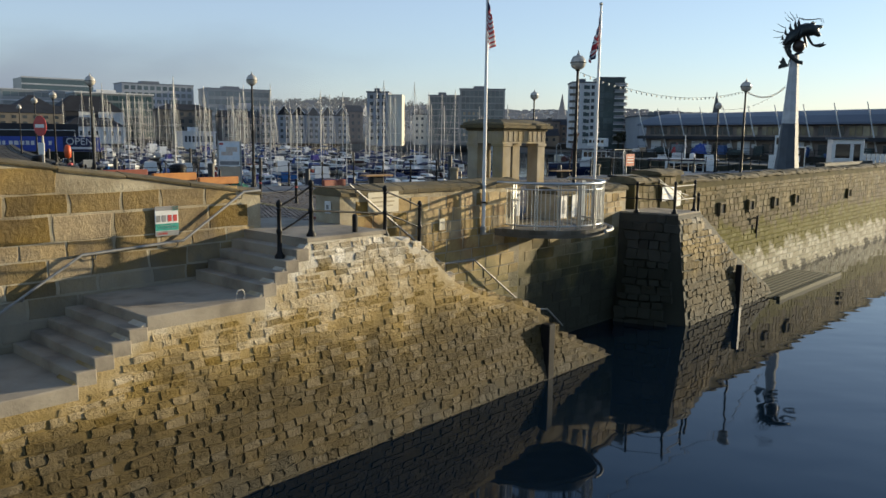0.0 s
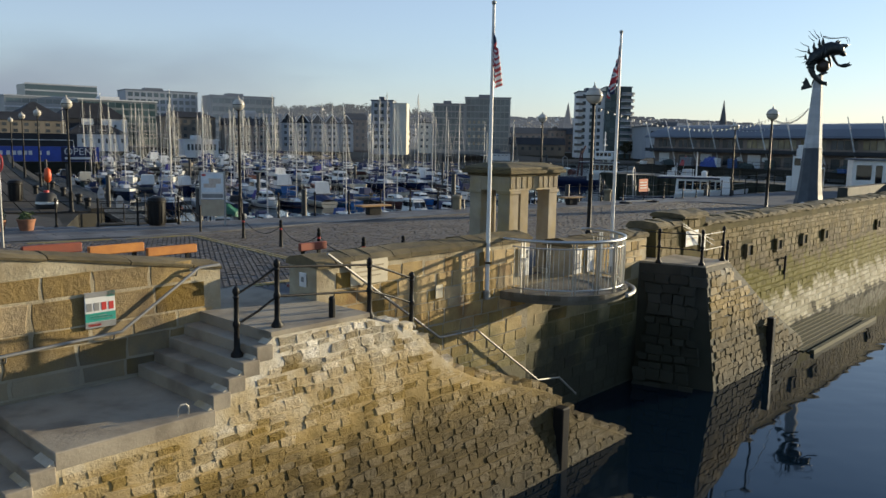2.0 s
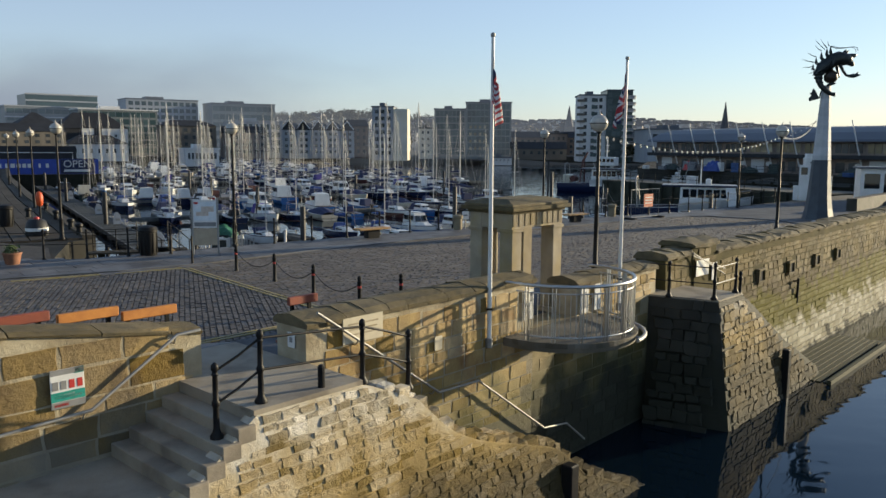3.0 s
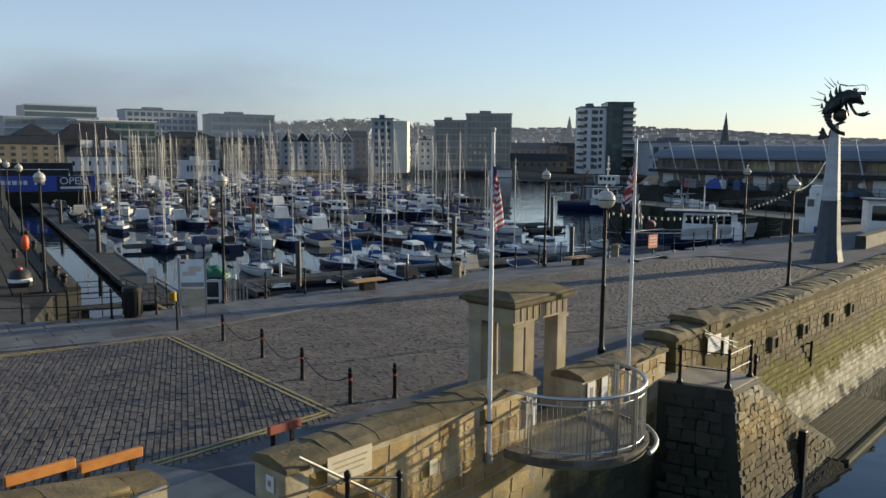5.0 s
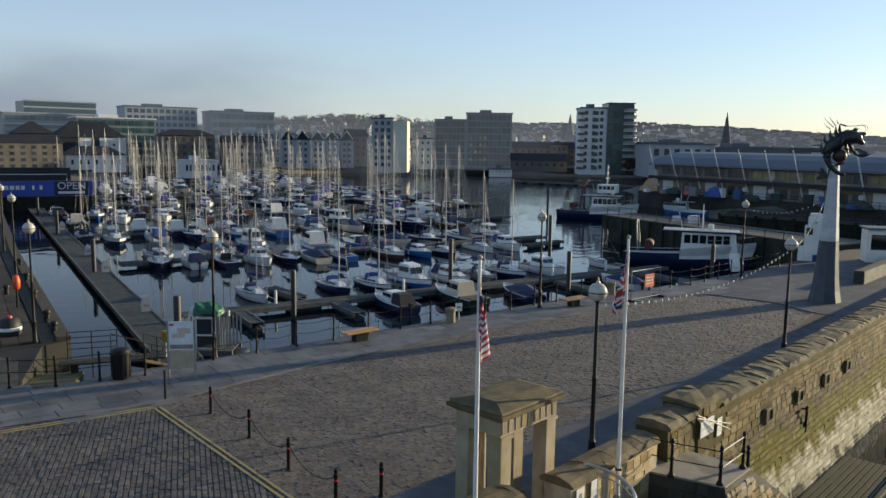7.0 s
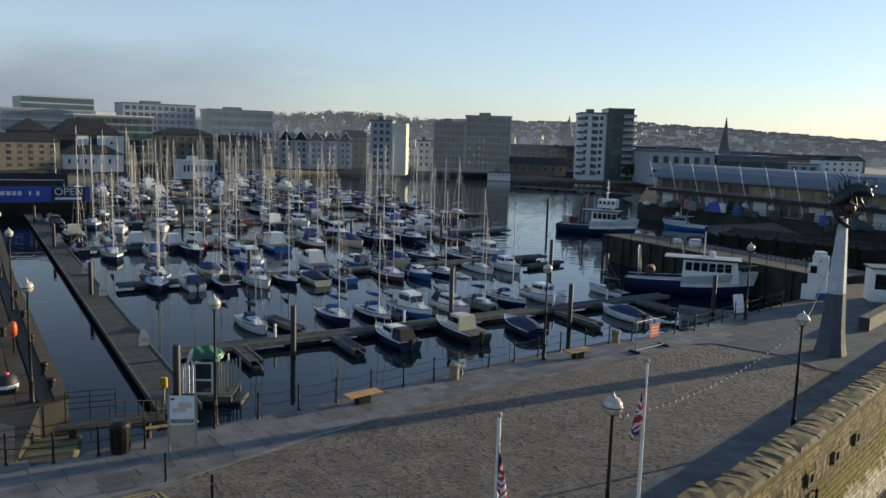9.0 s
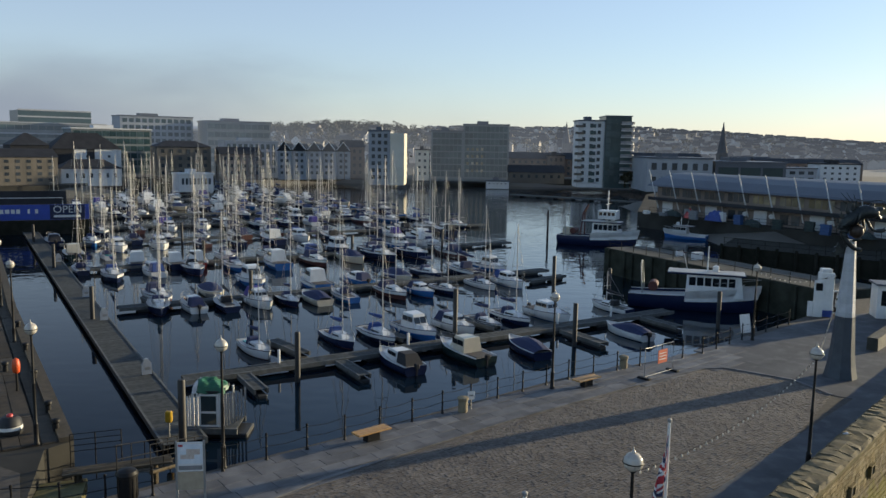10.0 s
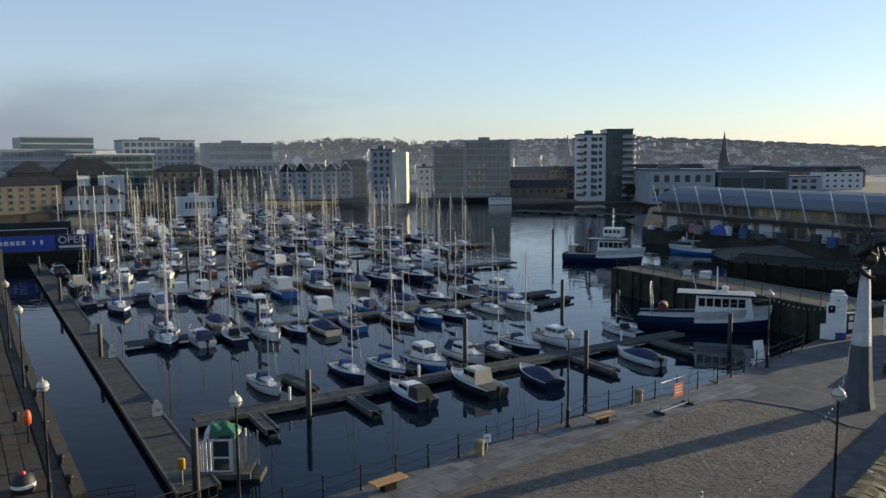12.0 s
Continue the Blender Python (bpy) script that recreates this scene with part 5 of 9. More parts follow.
# ---- pontoons and piles ----
M["steelpile"] = shade("tarred_steel_pile", (0.018, 0.017, 0.016), 0.6, alt=(0.03, 0.026, 0.022), scale=2, fine=20, bump=0.1)
M["float"] = shade("dark_wet_float", (0.03, 0.03, 0.028), 0.6, fine=20, bump=0.1)
DECK = -2.7
M["pontoon_edge"] = shade("grey_pontoon_beam", (0.15, 0.155, 0.15), 0.75, alt=(0.09, 0.093, 0.086), scale=2, fine=30, bump=0.15, spec=0.2)


def pontoon(label, m, length, width, planks=True, name="pontoon"):
    p = thing(name, label, "pontoon", m, "pontoons")
    h = width / 2
    for s in (-1, 1):
        bm = BM()
        box(bm, 0, length, s * h - 0.06, s * h + 0.06, -0.26, 0.03)
        part("side_beam", bm, M["pontoon_edge"], p)
    vs, fs = [], []
    k = int(length / 0.16)
    rng = random.Random(int(length * 10))
    for i in range(k):
        b = len(vs)
        z = rng.uniform(-0.004, 0.004)
        for x in (i * 0.16, i * 0.16 + 0.145):
            for y in (-h + 0.062, h - 0.062):
                for zz in (-0.04, z):
                    vs.append((x, y, zz))
        fs += [(b + 1, b + 5, b + 7, b + 3), (b, b + 4, b + 5, b + 1), (b + 2, b + 3, b + 7, b + 6), (b, b + 1, b + 3, b + 2), (b + 4, b + 6, b + 7, b + 5)]
    me = bpy.data.meshes.new("decking")
    me.from_pydata(vs, [], fs)
    me.materials.append(M["greywood"])
    ob = new("decking", me)
    ob.parent = p
    tagged(ob, "grey timber decking boards", "", "", "stuff")
    n = max(2, int(length / 5))
    for i in range(n):
        bm = BM()
        x = length * (i + 0.5) / n
        box(bm, x - 1.1, x + 1.1, -h + 0.1, h - 0.1, -0.8, -0.27, bevel=0.05)
        part("float", bm, M["float"], p)
    return p


MAIN = pose(-12.87, 36.86, DECK, 0, 0, 123.08)
pontoon("long grey timber main pontoon leading away from the quay", MAIN, 95.47, 1.95)
ANG_C = 34.2
CROSS0 = Vector((-16.46, 46.54, 0))
MDIR = Vector((-0.546, 0.838, 0))
CDIR = Vector((math.cos(radians(ANG_C)), math.sin(radians(ANG_C)), 0))
PDIR = Vector((-CDIR.y, CDIR.x, 0))


def row_start(k):
    return CROSS0 + MDIR * (22.8 * k)


ROWS_LEN = {0: 41.53, 1: 46.26, 2: 57.83, 3: 69.39}
for k in range(4):
    a = row_start(k)
    pontoon("grey timber cross pontoon with boats on both sides", pose(a.x, a.y, DECK, 0, 0, ANG_C), ROWS_LEN[k], 1.15)
for (x, y, ln, turn) in ((-13.24, 47.86, 3.44, -58.07), (-7.91, 51.41, 3.68, -57.78), (7.75, 61.61, 4.65, -58.81), (-20.46, 69.33, 4.8, 130.01), (6.77, 83.62, 6.01, 46.22), (-25.27, 66.55, 5.32, 129.76), (-10.76, 75.77, 5.35, 130.55), (-1.03, 81.64, 5.38, 131.08), (15.03, 67.06, 4.07, -58.41), (-10.61, 53.08, 4.58, 131.89), (-4.1, 57.73, 4.59, 132.26), (2.62, 61.91, 4.6, 132.62)):
    pontoon("short grey timber finger pontoon", pose(x, y, DECK - 0.03, 0, 0, turn), ln, 0.75, name="finger_pontoon")


def mooring_pile(x, y, h=2.4, r=0.17):
    bm = BM()
    lathe(bm, [(r, -4), (r, h - 0.06), (r * 0.85, h)], 12)
    ob = new("mooring_pile", mesh_of("mooring_pile", bm, M["steelpile"], 40))
    ob.matrix_basis = pose(x, y, DECK)
    tagged(ob, "tall dark steel mooring pile standing in the water", "pile", "mooring piles")


for x, y, h in ((-28.92, 61.2, 2.6), (-44.52, 84.92, 2.6), (-58.27, 105.66, 2.4), (-10.02, 48.06, 2.6), (-0.64, 59.82, 3.3), (8.12, 58.35, 2.7), (8.25, 73.79, 4.0), (-3, 104.81, 3), (20.62, 65.02, 2.6), (14.3, 78.73, 2.2), (13.02, 125.59, 4), (-12.55, 35.67, 3.35), (-19, 70.42, 2.6), (-30.21, 91.17, 2.6), (-14.1, 99.06, 2.6), (-39.69, 110.28, 2.6)):
    mooring_pile(x, y, h)


def service_post(m, label, h=0.95):
    s = thing("service_pedestal", label, "service post", m, "service pedestals")
    bm = BM()
    prof = [(-0.28, 0), (0.28, 0), (0.28, h * 0.6), (0.12, h), (-0.1, h), (-0.28, h * 0.7)]
    a = [bm.verts.new((-0.09, y, z)) for y, z in prof]
    b = [bm.verts.new((0.09, y, z)) for y, z in prof]
    for i in range(len(prof)):
        j = (i + 1) % len(prof)
        bm.faces.new((a[i], a[j], b[j], b[i]))
    bm.faces.new(a)
    bm.faces.new(b[::-1])
    part("cabinet", bm, M["pedestal"], s)
    bm = BM()
    box(bm, -0.095, 0.095, -0.2, 0.12, h * 0.3, h * 0.5)
    part("panel", bm, M["galv"], s)


M["pedestal"] = shade("grey_pedestal_plastic", (0.42, 0.44, 0.46), 0.5, alt=(0.36, 0.38, 0.4), fine=40, bump=0.05)
for s in (11.86, 28.27, 38.66, 61.57):
    service_post(MAIN @ pose(s, -0.55, 0.03), "pale grey service pedestal on the pontoon")
for s in (5.78, 15.24, 28.91, 34.7):
    a = row_start(0) + CDIR * s
    bm = BM()
    lathe(bm, [(0.09, 0), (0.09, 0.75), (0.1, 0.76), (0.1, 0.85), (0.03, 0.88)], 10)
    tagged(new("mooring_light", mesh_of("mooring_light", bm, M["white"], 40)), "small white marker post on the pontoon", "post", "marker posts").matrix_basis = pose(a.x, a.y + 0.45, DECK + 0.02)

M["dark_rubber"] = shade("dark_rubber", (0.015, 0.015, 0.016), 0.6, fine=40, bump=0.1)
M["gate_sheet"] = shade("pale_ribbed_sheet", (0.36, 0.355, 0.34), 0.5, alt=(0.25, 0.245, 0.235), scale=3, fine=30, bump=0.1)
# security gate with a green tarpaulin at the head of the pontoon
gate = thing("security_gate", "white steel security gate cage with a green tarpaulin on top", "gate", pose(-12.38, 39.4, DECK, 0, 0, 2.58) @ Matrix.Scale(0.86, 4))
for x, y in ((-0.95, -0.6), (-0.72, -0.62), (0.52, -0.6), (0.95, 0.9), (-0.95, 0.9)):
    bm = BM()
    box(bm, x - 0.05, x + 0.05, y - 0.05, y + 0.05, -0.5, 2.0, bevel=0.008)
    part("post", bm, M["white"], gate)
for i in range(3):
    bm = BM()
    box(bm, -1.32 + i * 0.13, -1.24 + i * 0.13, -0.62, -0.58, 0.0, 1.75 + 0.06 * i)
    part("bar", bm, M["white"], gate)
for i in range(9):
    bm = BM()
    box(bm, -0.055, 0.055, -0.02, 0.02, -0.2, 1.95 - 0.03 * i, pose(0.62 + 0.115 * i, -0.58 + 0.03 * i * i, 0, 0, 0, 3.2 * i))
    part("ribbed_panel", bm, M["gate_sheet"], gate, "pale ribbed sheet beside the gate")
bm = BM()
for x0, x1, z0, z1 in ((-0.62, -0.52, 0, 1.9), (0.36, 0.46, 0, 1.9), (-0.52, 0.36, 1.8, 1.9), (-0.52, 0.36, 0.78, 0.9), (-0.52, 0.36, 0.0, 0.1)):
    box(bm, x0, x1, -0.66, -0.61, z0, z1)
part("door_frame", bm, M["white"], gate)
bm = BM()
box(bm, -0.53, 0.37, -0.645, -0.63, 0.05, 1.85)
part("door_pane", bm, M["glass"], gate, "dark glazed gate leaf")
bm = BM()
box(bm, -0.75, 0.75, -0.68, 0.95, 1.98, 2.1, bevel=0.01)
part("lintel", bm, M["dark_rubber"], gate, "dark flat gate roof")
M["tarp"] = shade("green_tarpaulin", (0.02, 0.13, 0.06), 0.5, alt=(0.015, 0.09, 0.045), scale=4, fine=20, bump=0.3)
bm = BM()
g = {}
for i in range(17):
    for j in range(13):
        a, c = i / 16 * 2 - 1, j / 12 * 2 - 1
        fold = 0.07 * math.sin(7 * a + 3 * c) + 0.05 * math.sin(11 * c - 5 * a + 1.3) + 0.03 * math.sin(19 * a * c + 4 * a)
        edge = max(abs(a), abs(c))
        z = 2.12 + 0.62 * (1 - edge ** 3) * (0.75 - 0.3 * a) + fold * (1.2 - edge)
        if edge > 0.99:
            z = 2.06 - 0.12 * abs(math.sin(5 * a + 4 * c))
        g[i, j] = bm.verts.new((-0.15 + 0.95 * a + 0.05 * math.sin(6 * c), 0.15 + 0.85 * c + 0.06 * math.sin(5 * a), z))
for i in range(16):
    for j in range(12):
        bm.faces.new((g[i, j], g[i + 1, j], g[i + 1, j + 1], g[i, j + 1])).material_index = 1 if i < 3 else 0
part("tarpaulin", bm, M["tarp"], gate, "crumpled green tarpaulin with a grey end").data.materials.append(M["flag_white"])
M["yellowbox"] = shade("yellow_plastic", (0.62, 0.36, 0.02), 0.45, fine=40, bump=0.05)
lb = thing("lifebelt_box", "yellow lifebelt box on a post", "safety box", pose(-13.79, 37.28, DECK))
bm = BM()
box(bm, -0.16, 0.16, -0.1, 0.1, 0.75, 1.3, bevel=0.05)
part("box", bm, M["yellowbox"], lb)
bar(lb, "post", [(0, 0, -0.5), (0, 0, 0.75)], 0.04, M["galv"])
# landing and gangway between the quay corner and the pontoon
pontoon("grey timber landing pontoon under the gate", pose(-13.6, 39.43, DECK - 0.02, 0, 0, 2.58), 2.6, 1.8)
gang = thing("gangway", "sloping timber gangway with iron handrails", "gangway", pose(-11.11, 27.23, -0.02))
A, B = Vector((0, 0, 0)), Vector((-0.8, 7.6, DECK + 0.1))
side = Vector((1, 0.15, 0)).normalized() * 0.55
for s in (-1, 1):
    bar(gang, "beam", [A + side * s, B + side * s], 0.07, M["wood"], 6)
    for k in (0.5, 1.0):
        bar(gang, "handrail", [A + side * s + Vector((0, 0, k)), B + side * s + Vector((0, 0, k))], 0.02, M["black_iron"], 6)
    for i in range(6):
        q = A.lerp(B, i / 5) + side * s
        bar(gang, "upright", [q, q + Vector((0, 0, 1.0))], 0.02, M["black_iron"], 6)
for i in range(30):
    q = A.lerp(B, (i + 0.5) / 30)
    bm = BM()
    box(bm, -0.55, 0.55, -0.1, 0.1, 0.0, 0.05, pose(q.x, q.y, q.z, -22, 0, 8))
    part("plank", bm, M["greywood"], gang)

M["mossy"] = shade("mossy_timber", (0.12, 0.10, 0.03), 0.8, alt=(0.07, 0.065, 0.02), scale=2.5, fine=30, bump=0.4, coord="World")
# west quay: boardwalk edge, mooring posts, buoys
bm = BM()
for (x0, y0), (x1, y1) in zip(LEFT[::-1][:-1], LEFT[::-1][1:]):
    d = Vector((x1 - x0, y1 - y0, 0))
    a = math.degrees(math.atan2(d.y, d.x))
    box(bm, 0, d.length, 0.0, 0.5, -0.25, 0.12, pose(x0, y0, 0, 0, 0, a))
setting("quay_edge_west", bm, M["wood"], "weathered timber edge beam of the west quay", category="quay edge")
M["boardwalk"] = shade("brown_quay_boards", (0.075, 0.06, 0.043), 0.85, alt=(0.045, 0.038, 0.03), scale=2.5, fine=50, bump=0.3, vary=0.2, coord="World", spec=0.2)
wq = thing("boardwalk", "worn grey boards of the west quay", "boardwalk", kind="structure")
for k, w in enumerate((0.55, 0.62, 0.6, 0.58, 0.6)):
    for (x0, y0), (x1, y1) in zip(LEFT[::-1][:-1], LEFT[::-1][1:]):
        d = Vector((x1 - x0, y1 - y0, 0))
        a = math.degrees(math.atan2(d.y, d.x))
        nb = max(1, int(d.length / 3.2))
        for i in range(nb):
            bm = BM()
            box(bm, 0.01, d.length / nb - 0.01, 0.52 + k * 0.62, 0.5 + k * 0.62 + w, -0.05, 0.02 + 0.004 * ((i + k) % 3))
            part("board", bm, M["boardwalk"], wq, m=pose(x0 + d.x * i / nb, y0 + d.y * i / nb, 0, 0, 0, a))
steps_m = thing("quay_steps", "mossy timber steps going down at the quay corner", "steps", pose(-12.43, 24.31, 0, 0, 0, 112.63), kind="structure")
for i in range(8):
    bm = BM()
    box(bm, i * 0.5, i * 0.5 + 0.52, -0.76, 0.76, -0.5 - 0.09 * i, -0.1 - 0.09 * i, bevel=0.015)
    part("tread", bm, M["mossy"] if i > 1 else M["wood"], steps_m)
plank_walk = thing("gangplank", "weathered timber gangplank across the quay corner", "gangplank", pose(-13.72, 27.43, -0.35, 0, 0, 23.85))
for i in range(4):
    bm = BM()
    box(bm, 0, 3.6, i * 0.17, i * 0.17 + 0.155, 0, 0.07, bevel=0.01)
    part("plank", bm, M["wood"], plank_walk)
for x in (0.5, 3.0):
    bm = BM()
    lathe(bm, [(0.13, -3.5), (0.13, 0.0)], 10)
    part("prop", bm, M["wood"], plank_walk, m=pose(x, 0.3, 0))
prl = thing("pontoon_railing", "black iron railing panel over the water", "railing", pose(-14.5, 29.58, -0.5, 0, 0, 22.66))
for x in (0.0, 0.85, 1.75):
    bar(prl, "post", [(x, 0, -1.0), (x, 0, 0.86)], 0.022, M["black_iron"], 6)
for z in (0.2, 0.42, 0.64, 0.86):
    bar(prl, "rail", [(0, 0, z), (1.75, 0, z)], 0.016, M["black_iron"], 6)
wrail = thing("quay_railing", "black iron railing at the quay corner", "railing")
WP = [Vector(p) for p in ((-15.06, 23.57, 0), (-13.36, 23.9, 0), (-12.05, 24.17, 0), (-10.97, 24.84, 0), (-9.79, 25.56, 0))]
for p in WP:
    piece("post", me_qpost, wrail, pose(p.x, p.y, 0))
for a, b in zip(WP, WP[1:]):
    for k in (0.5, 0.88):
        bar(wrail, "rail", [a + Vector((0, 0, k)), b + Vector((0, 0, k))], 0.014, M["black_iron"], 5)
buoy = thing("navigation_buoy", "black and white drum buoy with a red top on the quay", "buoy", pose(-17.21, 30.39, 0) @ Matrix.Diagonal((0.95, 0.95, 0.74, 1.0)))
for prof, mm, nm, lab in (([(0.42, 0.0), (0.46, 0.1), (0.46, 0.3)], M["dark_rubber"], "drum", ""), ([(0.462, 0.3), (0.462, 0.48)], M["white"], "band", "white band"), ([(0.46, 0.48), (0.4, 0.8), (0.26, 0.95)], M["dark_rubber"], "shoulder", ""), ([(0.13, 0.95), (0.11, 1.05), (0.03, 1.08)], M["red"], "cap", "red cap")):
    bm = BM()
    lathe(bm, prof, 18)
    part(nm, bm, mm, buoy, lab, soft=40)
ring = thing("lifebuoy_stand", "orange lifebuoy cover on a post", "lifebuoy", pose(-19.85, 35.42, 0))
M["lifeorange"] = shade("lifebuoy_orange", (0.70, 0.10, 0.02), 0.5, fine=40, bump=0.05)
bm = BM()
lathe(bm, [(0.04, 0.8), (0.15, 0.9), (0.17, 1.2), (0.13, 1.45), (0.03, 1.52)], 12)
part("cover", bm, M["lifeorange"], ring, soft=50)
bar(ring, "post", [(0, 0, 0), (0, 0, 0.82)], 0.05, M["black_iron"])
for i, (x, y) in enumerate(((-15.17, 31.22), (-16.56, 33.24), (-19.51, 37.51), (-22.6, 42.23), (-25.84, 47.15), (-21.57, 38.66))):
    bm = BM()
    lathe(bm, [(0.13, 0), (0.11, 0.3), (0.17, 0.36), (0.15, 0.46), (0.04, 0.5)], 10)
    tagged(new("mooring_bollard", mesh_of("mooring_bollard", bm, M["black_iron"], 40)), "squat black iron mooring bollard on the west quay", "bollard", "quay bollards").matrix_basis = pose(x - 0.5, y - 0.4, 0.02)

# ---- boats ----
def paint(name, c, rough=0.25):
    return shade(name, c, rough, alt=tuple(x * 0.85 for x in c), scale=1.5, fine=20, bump=0.03)


M["hull_white"] = paint("white_gelcoat", (0.74, 0.74, 0.72))
M["hull_navy"] = paint("navy_gelcoat", (0.012, 0.02, 0.06))
M["hull_blue"] = paint("bright_blue_hull", (0.03, 0.13, 0.36))
M["hull_red"] = paint("red_hull", (0.42, 0.03, 0.025))
M["hull_cream"] = paint("cream_gelcoat", (0.60, 0.54, 0.42))
M["hull_dark"] = paint("dark_green_hull", (0.015, 0.03, 0.028))
M["hull_turq"] = paint("turquoise_cockpit", (0.10, 0.36, 0.40))
M["deck"] = shade("boat_deck", (0.46, 0.45, 0.43), 0.5, alt=(0.36, 0.345, 0.32), scale=3, fine=40, bump=0.05)
M["cover_navy"] = shade("navy_canvas", (0.015, 0.025, 0.075), 0.8, alt=(0.02, 0.03, 0.09), scale=6, fine=40, bump=0.3)
M["cover_blue"] = shade("blue_canvas", (0.025, 0.07, 0.24), 0.8, alt=(0.02, 0.05, 0.18), scale=6, fine=40, bump=0.3)
M["cover_purple"] = shade("purple_canvas", (0.05, 0.035, 0.23), 0.8, alt=(0.04, 0.03, 0.18), scale=6, fine=40, bump=0.3)
M["cover_black"] = shade("black_canvas", (0.02, 0.02, 0.024), 0.8, scale=6, fine=40, bump=0.3)
M["spar"] = shade("aluminium_spar", (0.56, 0.54, 0.50), 0.4, 0.0, alt=(0.42, 0.40, 0.37), fine=20, bump=0.0)
M["boatglass"] = shade("dark_boat_window", (0.012, 0.016, 0.02), 0.06, bump=0.0, spec=0.8)
M["cockpit"] = shade("dark_cockpit_sole", (0.11, 0.09, 0.07), 0.7, alt=(0.06, 0.055, 0.05), scale=3, fine=30, bump=0.2)
M["antifoul"] = shade("antifouling_red", (0.10, 0.03, 0.025), 0.7, fine=20)


def loft(bm, L, B, free, bow_up=0.25, draft=0.25, flat=0.75):
    """Hull shell: stations from stern to bow, closed by a transom; returns the sheer line."""
    st = []
    for i in range(10):
        s = i / 9
        half = B / 2 * (flat + (1 - flat) * min(1, s * 3)) * (1 - max(0, (s - 0.45) / 0.55) ** 2.2)
        half = max(half, 0.02)
        x = -L / 2 + L * s
        top = free * (1 + bow_up * s * s)
        rake = 0.12 * L * max(0, (s - 0.8) / 0.2) ** 2
        st.append([(x - rake * 0.5, 0, -draft * (1 - s * 0.6)), (x - rake * 0.35, half * 0.55, -draft * 0.5), (x - rake * 0.2, half * 0.86, 0.05), (x, half, top * 0.6), (x + rake * 0.15, half * 0.99, top)])
    rows = []
    for pts in st:
        left = [bm.verts.new((x, y, z)) for x, y, z in pts]
        right = [bm.verts.new((x, -y, z)) for x, y, z in pts[1:]]
        rows.append(right[::-1] + left)
    for a, b in zip(rows, rows[1:]):
        for i in range(8):
            bm.faces.new((a[i], a[i + 1], b[i + 1], b[i]))
    bm.faces.new(rows[0])
    return [(p[4][0], p[4][1], p[4][2]) for p in st]


def deck_of(bm, sheer, drop=0.04, inset=0.02):
    l = [bm.verts.new((x, max(y - inset, 0.005), z - drop)) for x, y, z in sheer]
    r = [bm.verts.new((x, -max(y - inset, 0.005), z - drop)) for x, y, z in sheer]
    for i in range(len(sheer) - 1):
        bm.faces.new((l[i], r[i], r[i + 1], l[i + 1]))


def house(bm, x0, x1, w0, w1, z0, z1, fr=0.3, bk=0.1, ins=0.1):
    """A cabin with sloping front, back and sides."""
    lo = [bm.verts.new(p) for p in ((x0, -w0, z0), (x1, -w1, z0), (x1, w1, z0), (x0, w0, z0))]
    hi = [bm.verts.new(p) for p in ((x0 + bk, -w0 + ins, z1), (x1 - fr, -w1 + ins, z1 - 0.02), (x1 - fr, w1 - ins, z1 - 0.02), (x0 + bk, w0 - ins, z1))]
    for i in range(4):
        bm.faces.new((lo[i], lo[(i + 1) % 4], hi[(i + 1) % 4], hi[i]))
    bm.faces.new(hi)
    bm.faces.new(lo[::-1])
    es = [e for e in bm.edges if all(v in hi for v in e.verts)]
    bmesh.ops.bevel(bm, geom=es, offset=0.05, segments=2, affect="EDGES", profile=0.5)


def window(boat, x0, x1, y0, y1, z0, z1, name="window"):
    """A dark pane, laid 8 mm proud of a cabin side between two corners."""
    bm = BM()
    d = Vector((x1 - x0, y1 - y0, 0))
    m = pose(x0, y0, z0, 0, 0, math.degrees(math.atan2(d.y, d.x)))
    box(bm, 0, d.length, -0.012, 0.012, 0, z1 - z0, m)
    part(name, bm, M["boatglass"], boat)


def strake(boat, sheer, mat):
    bm = BM()
    tube(bm, [(x, y * 1.005, z) for x, y, z in sheer] + [(x, -y * 1.005, z) for x, y, z in sheer[::-1]], 0.028, 6)
    part("gunwale", bm, mat, boat)


def waterline(hull, mat, z=0.13):
    """Paints the hull below a height in a second colour."""
    hull.data.materials.append(M[mat])
    for p in hull.data.polygons:
        if p.center.z < z:
            p.material_index = 1


def pulpit(boat, sheer, h=0.45):
    xs = sheer[-3:]
    pts = [(x, y * 0.9, z + h) for x, y, z in xs] + [(x, -y * 0.9, z + h) for x, y, z in xs[::-1]]
    bm = BM()
    tube(bm, pts, 0.016, 5)
    for x, y, z in xs[:2]:
        for s in (1, -1):
            tube(bm, [(x, s * y * 0.9, z), (x, s * y * 0.9, z + h)], 0.014, 5)
    part("pulpit", bm, M["galv"], boat)


def fender(boat, x, y, z):
    bm = BM()
    lathe(bm, [(0.02, 0.22), (0.08, 0.16), (0.085, -0.12), (0.02, -0.2)], 8)
    part("fender", bm, M["hull_white"], boat, m=pose(x, y, z), soft=60)


def outboard(boat, x, z):
    bm = BM()
    box(bm, x - 0.24, x + 0.08, -0.14, 0.14, z + 0.08, z + 0.42, bevel=0.05)
    box(bm, x - 0.14, x - 0.02, -0.05, 0.05, z - 0.5, z + 0.1)
    part("outboard", bm, M["cover_black"], boat, "black outboard motor")


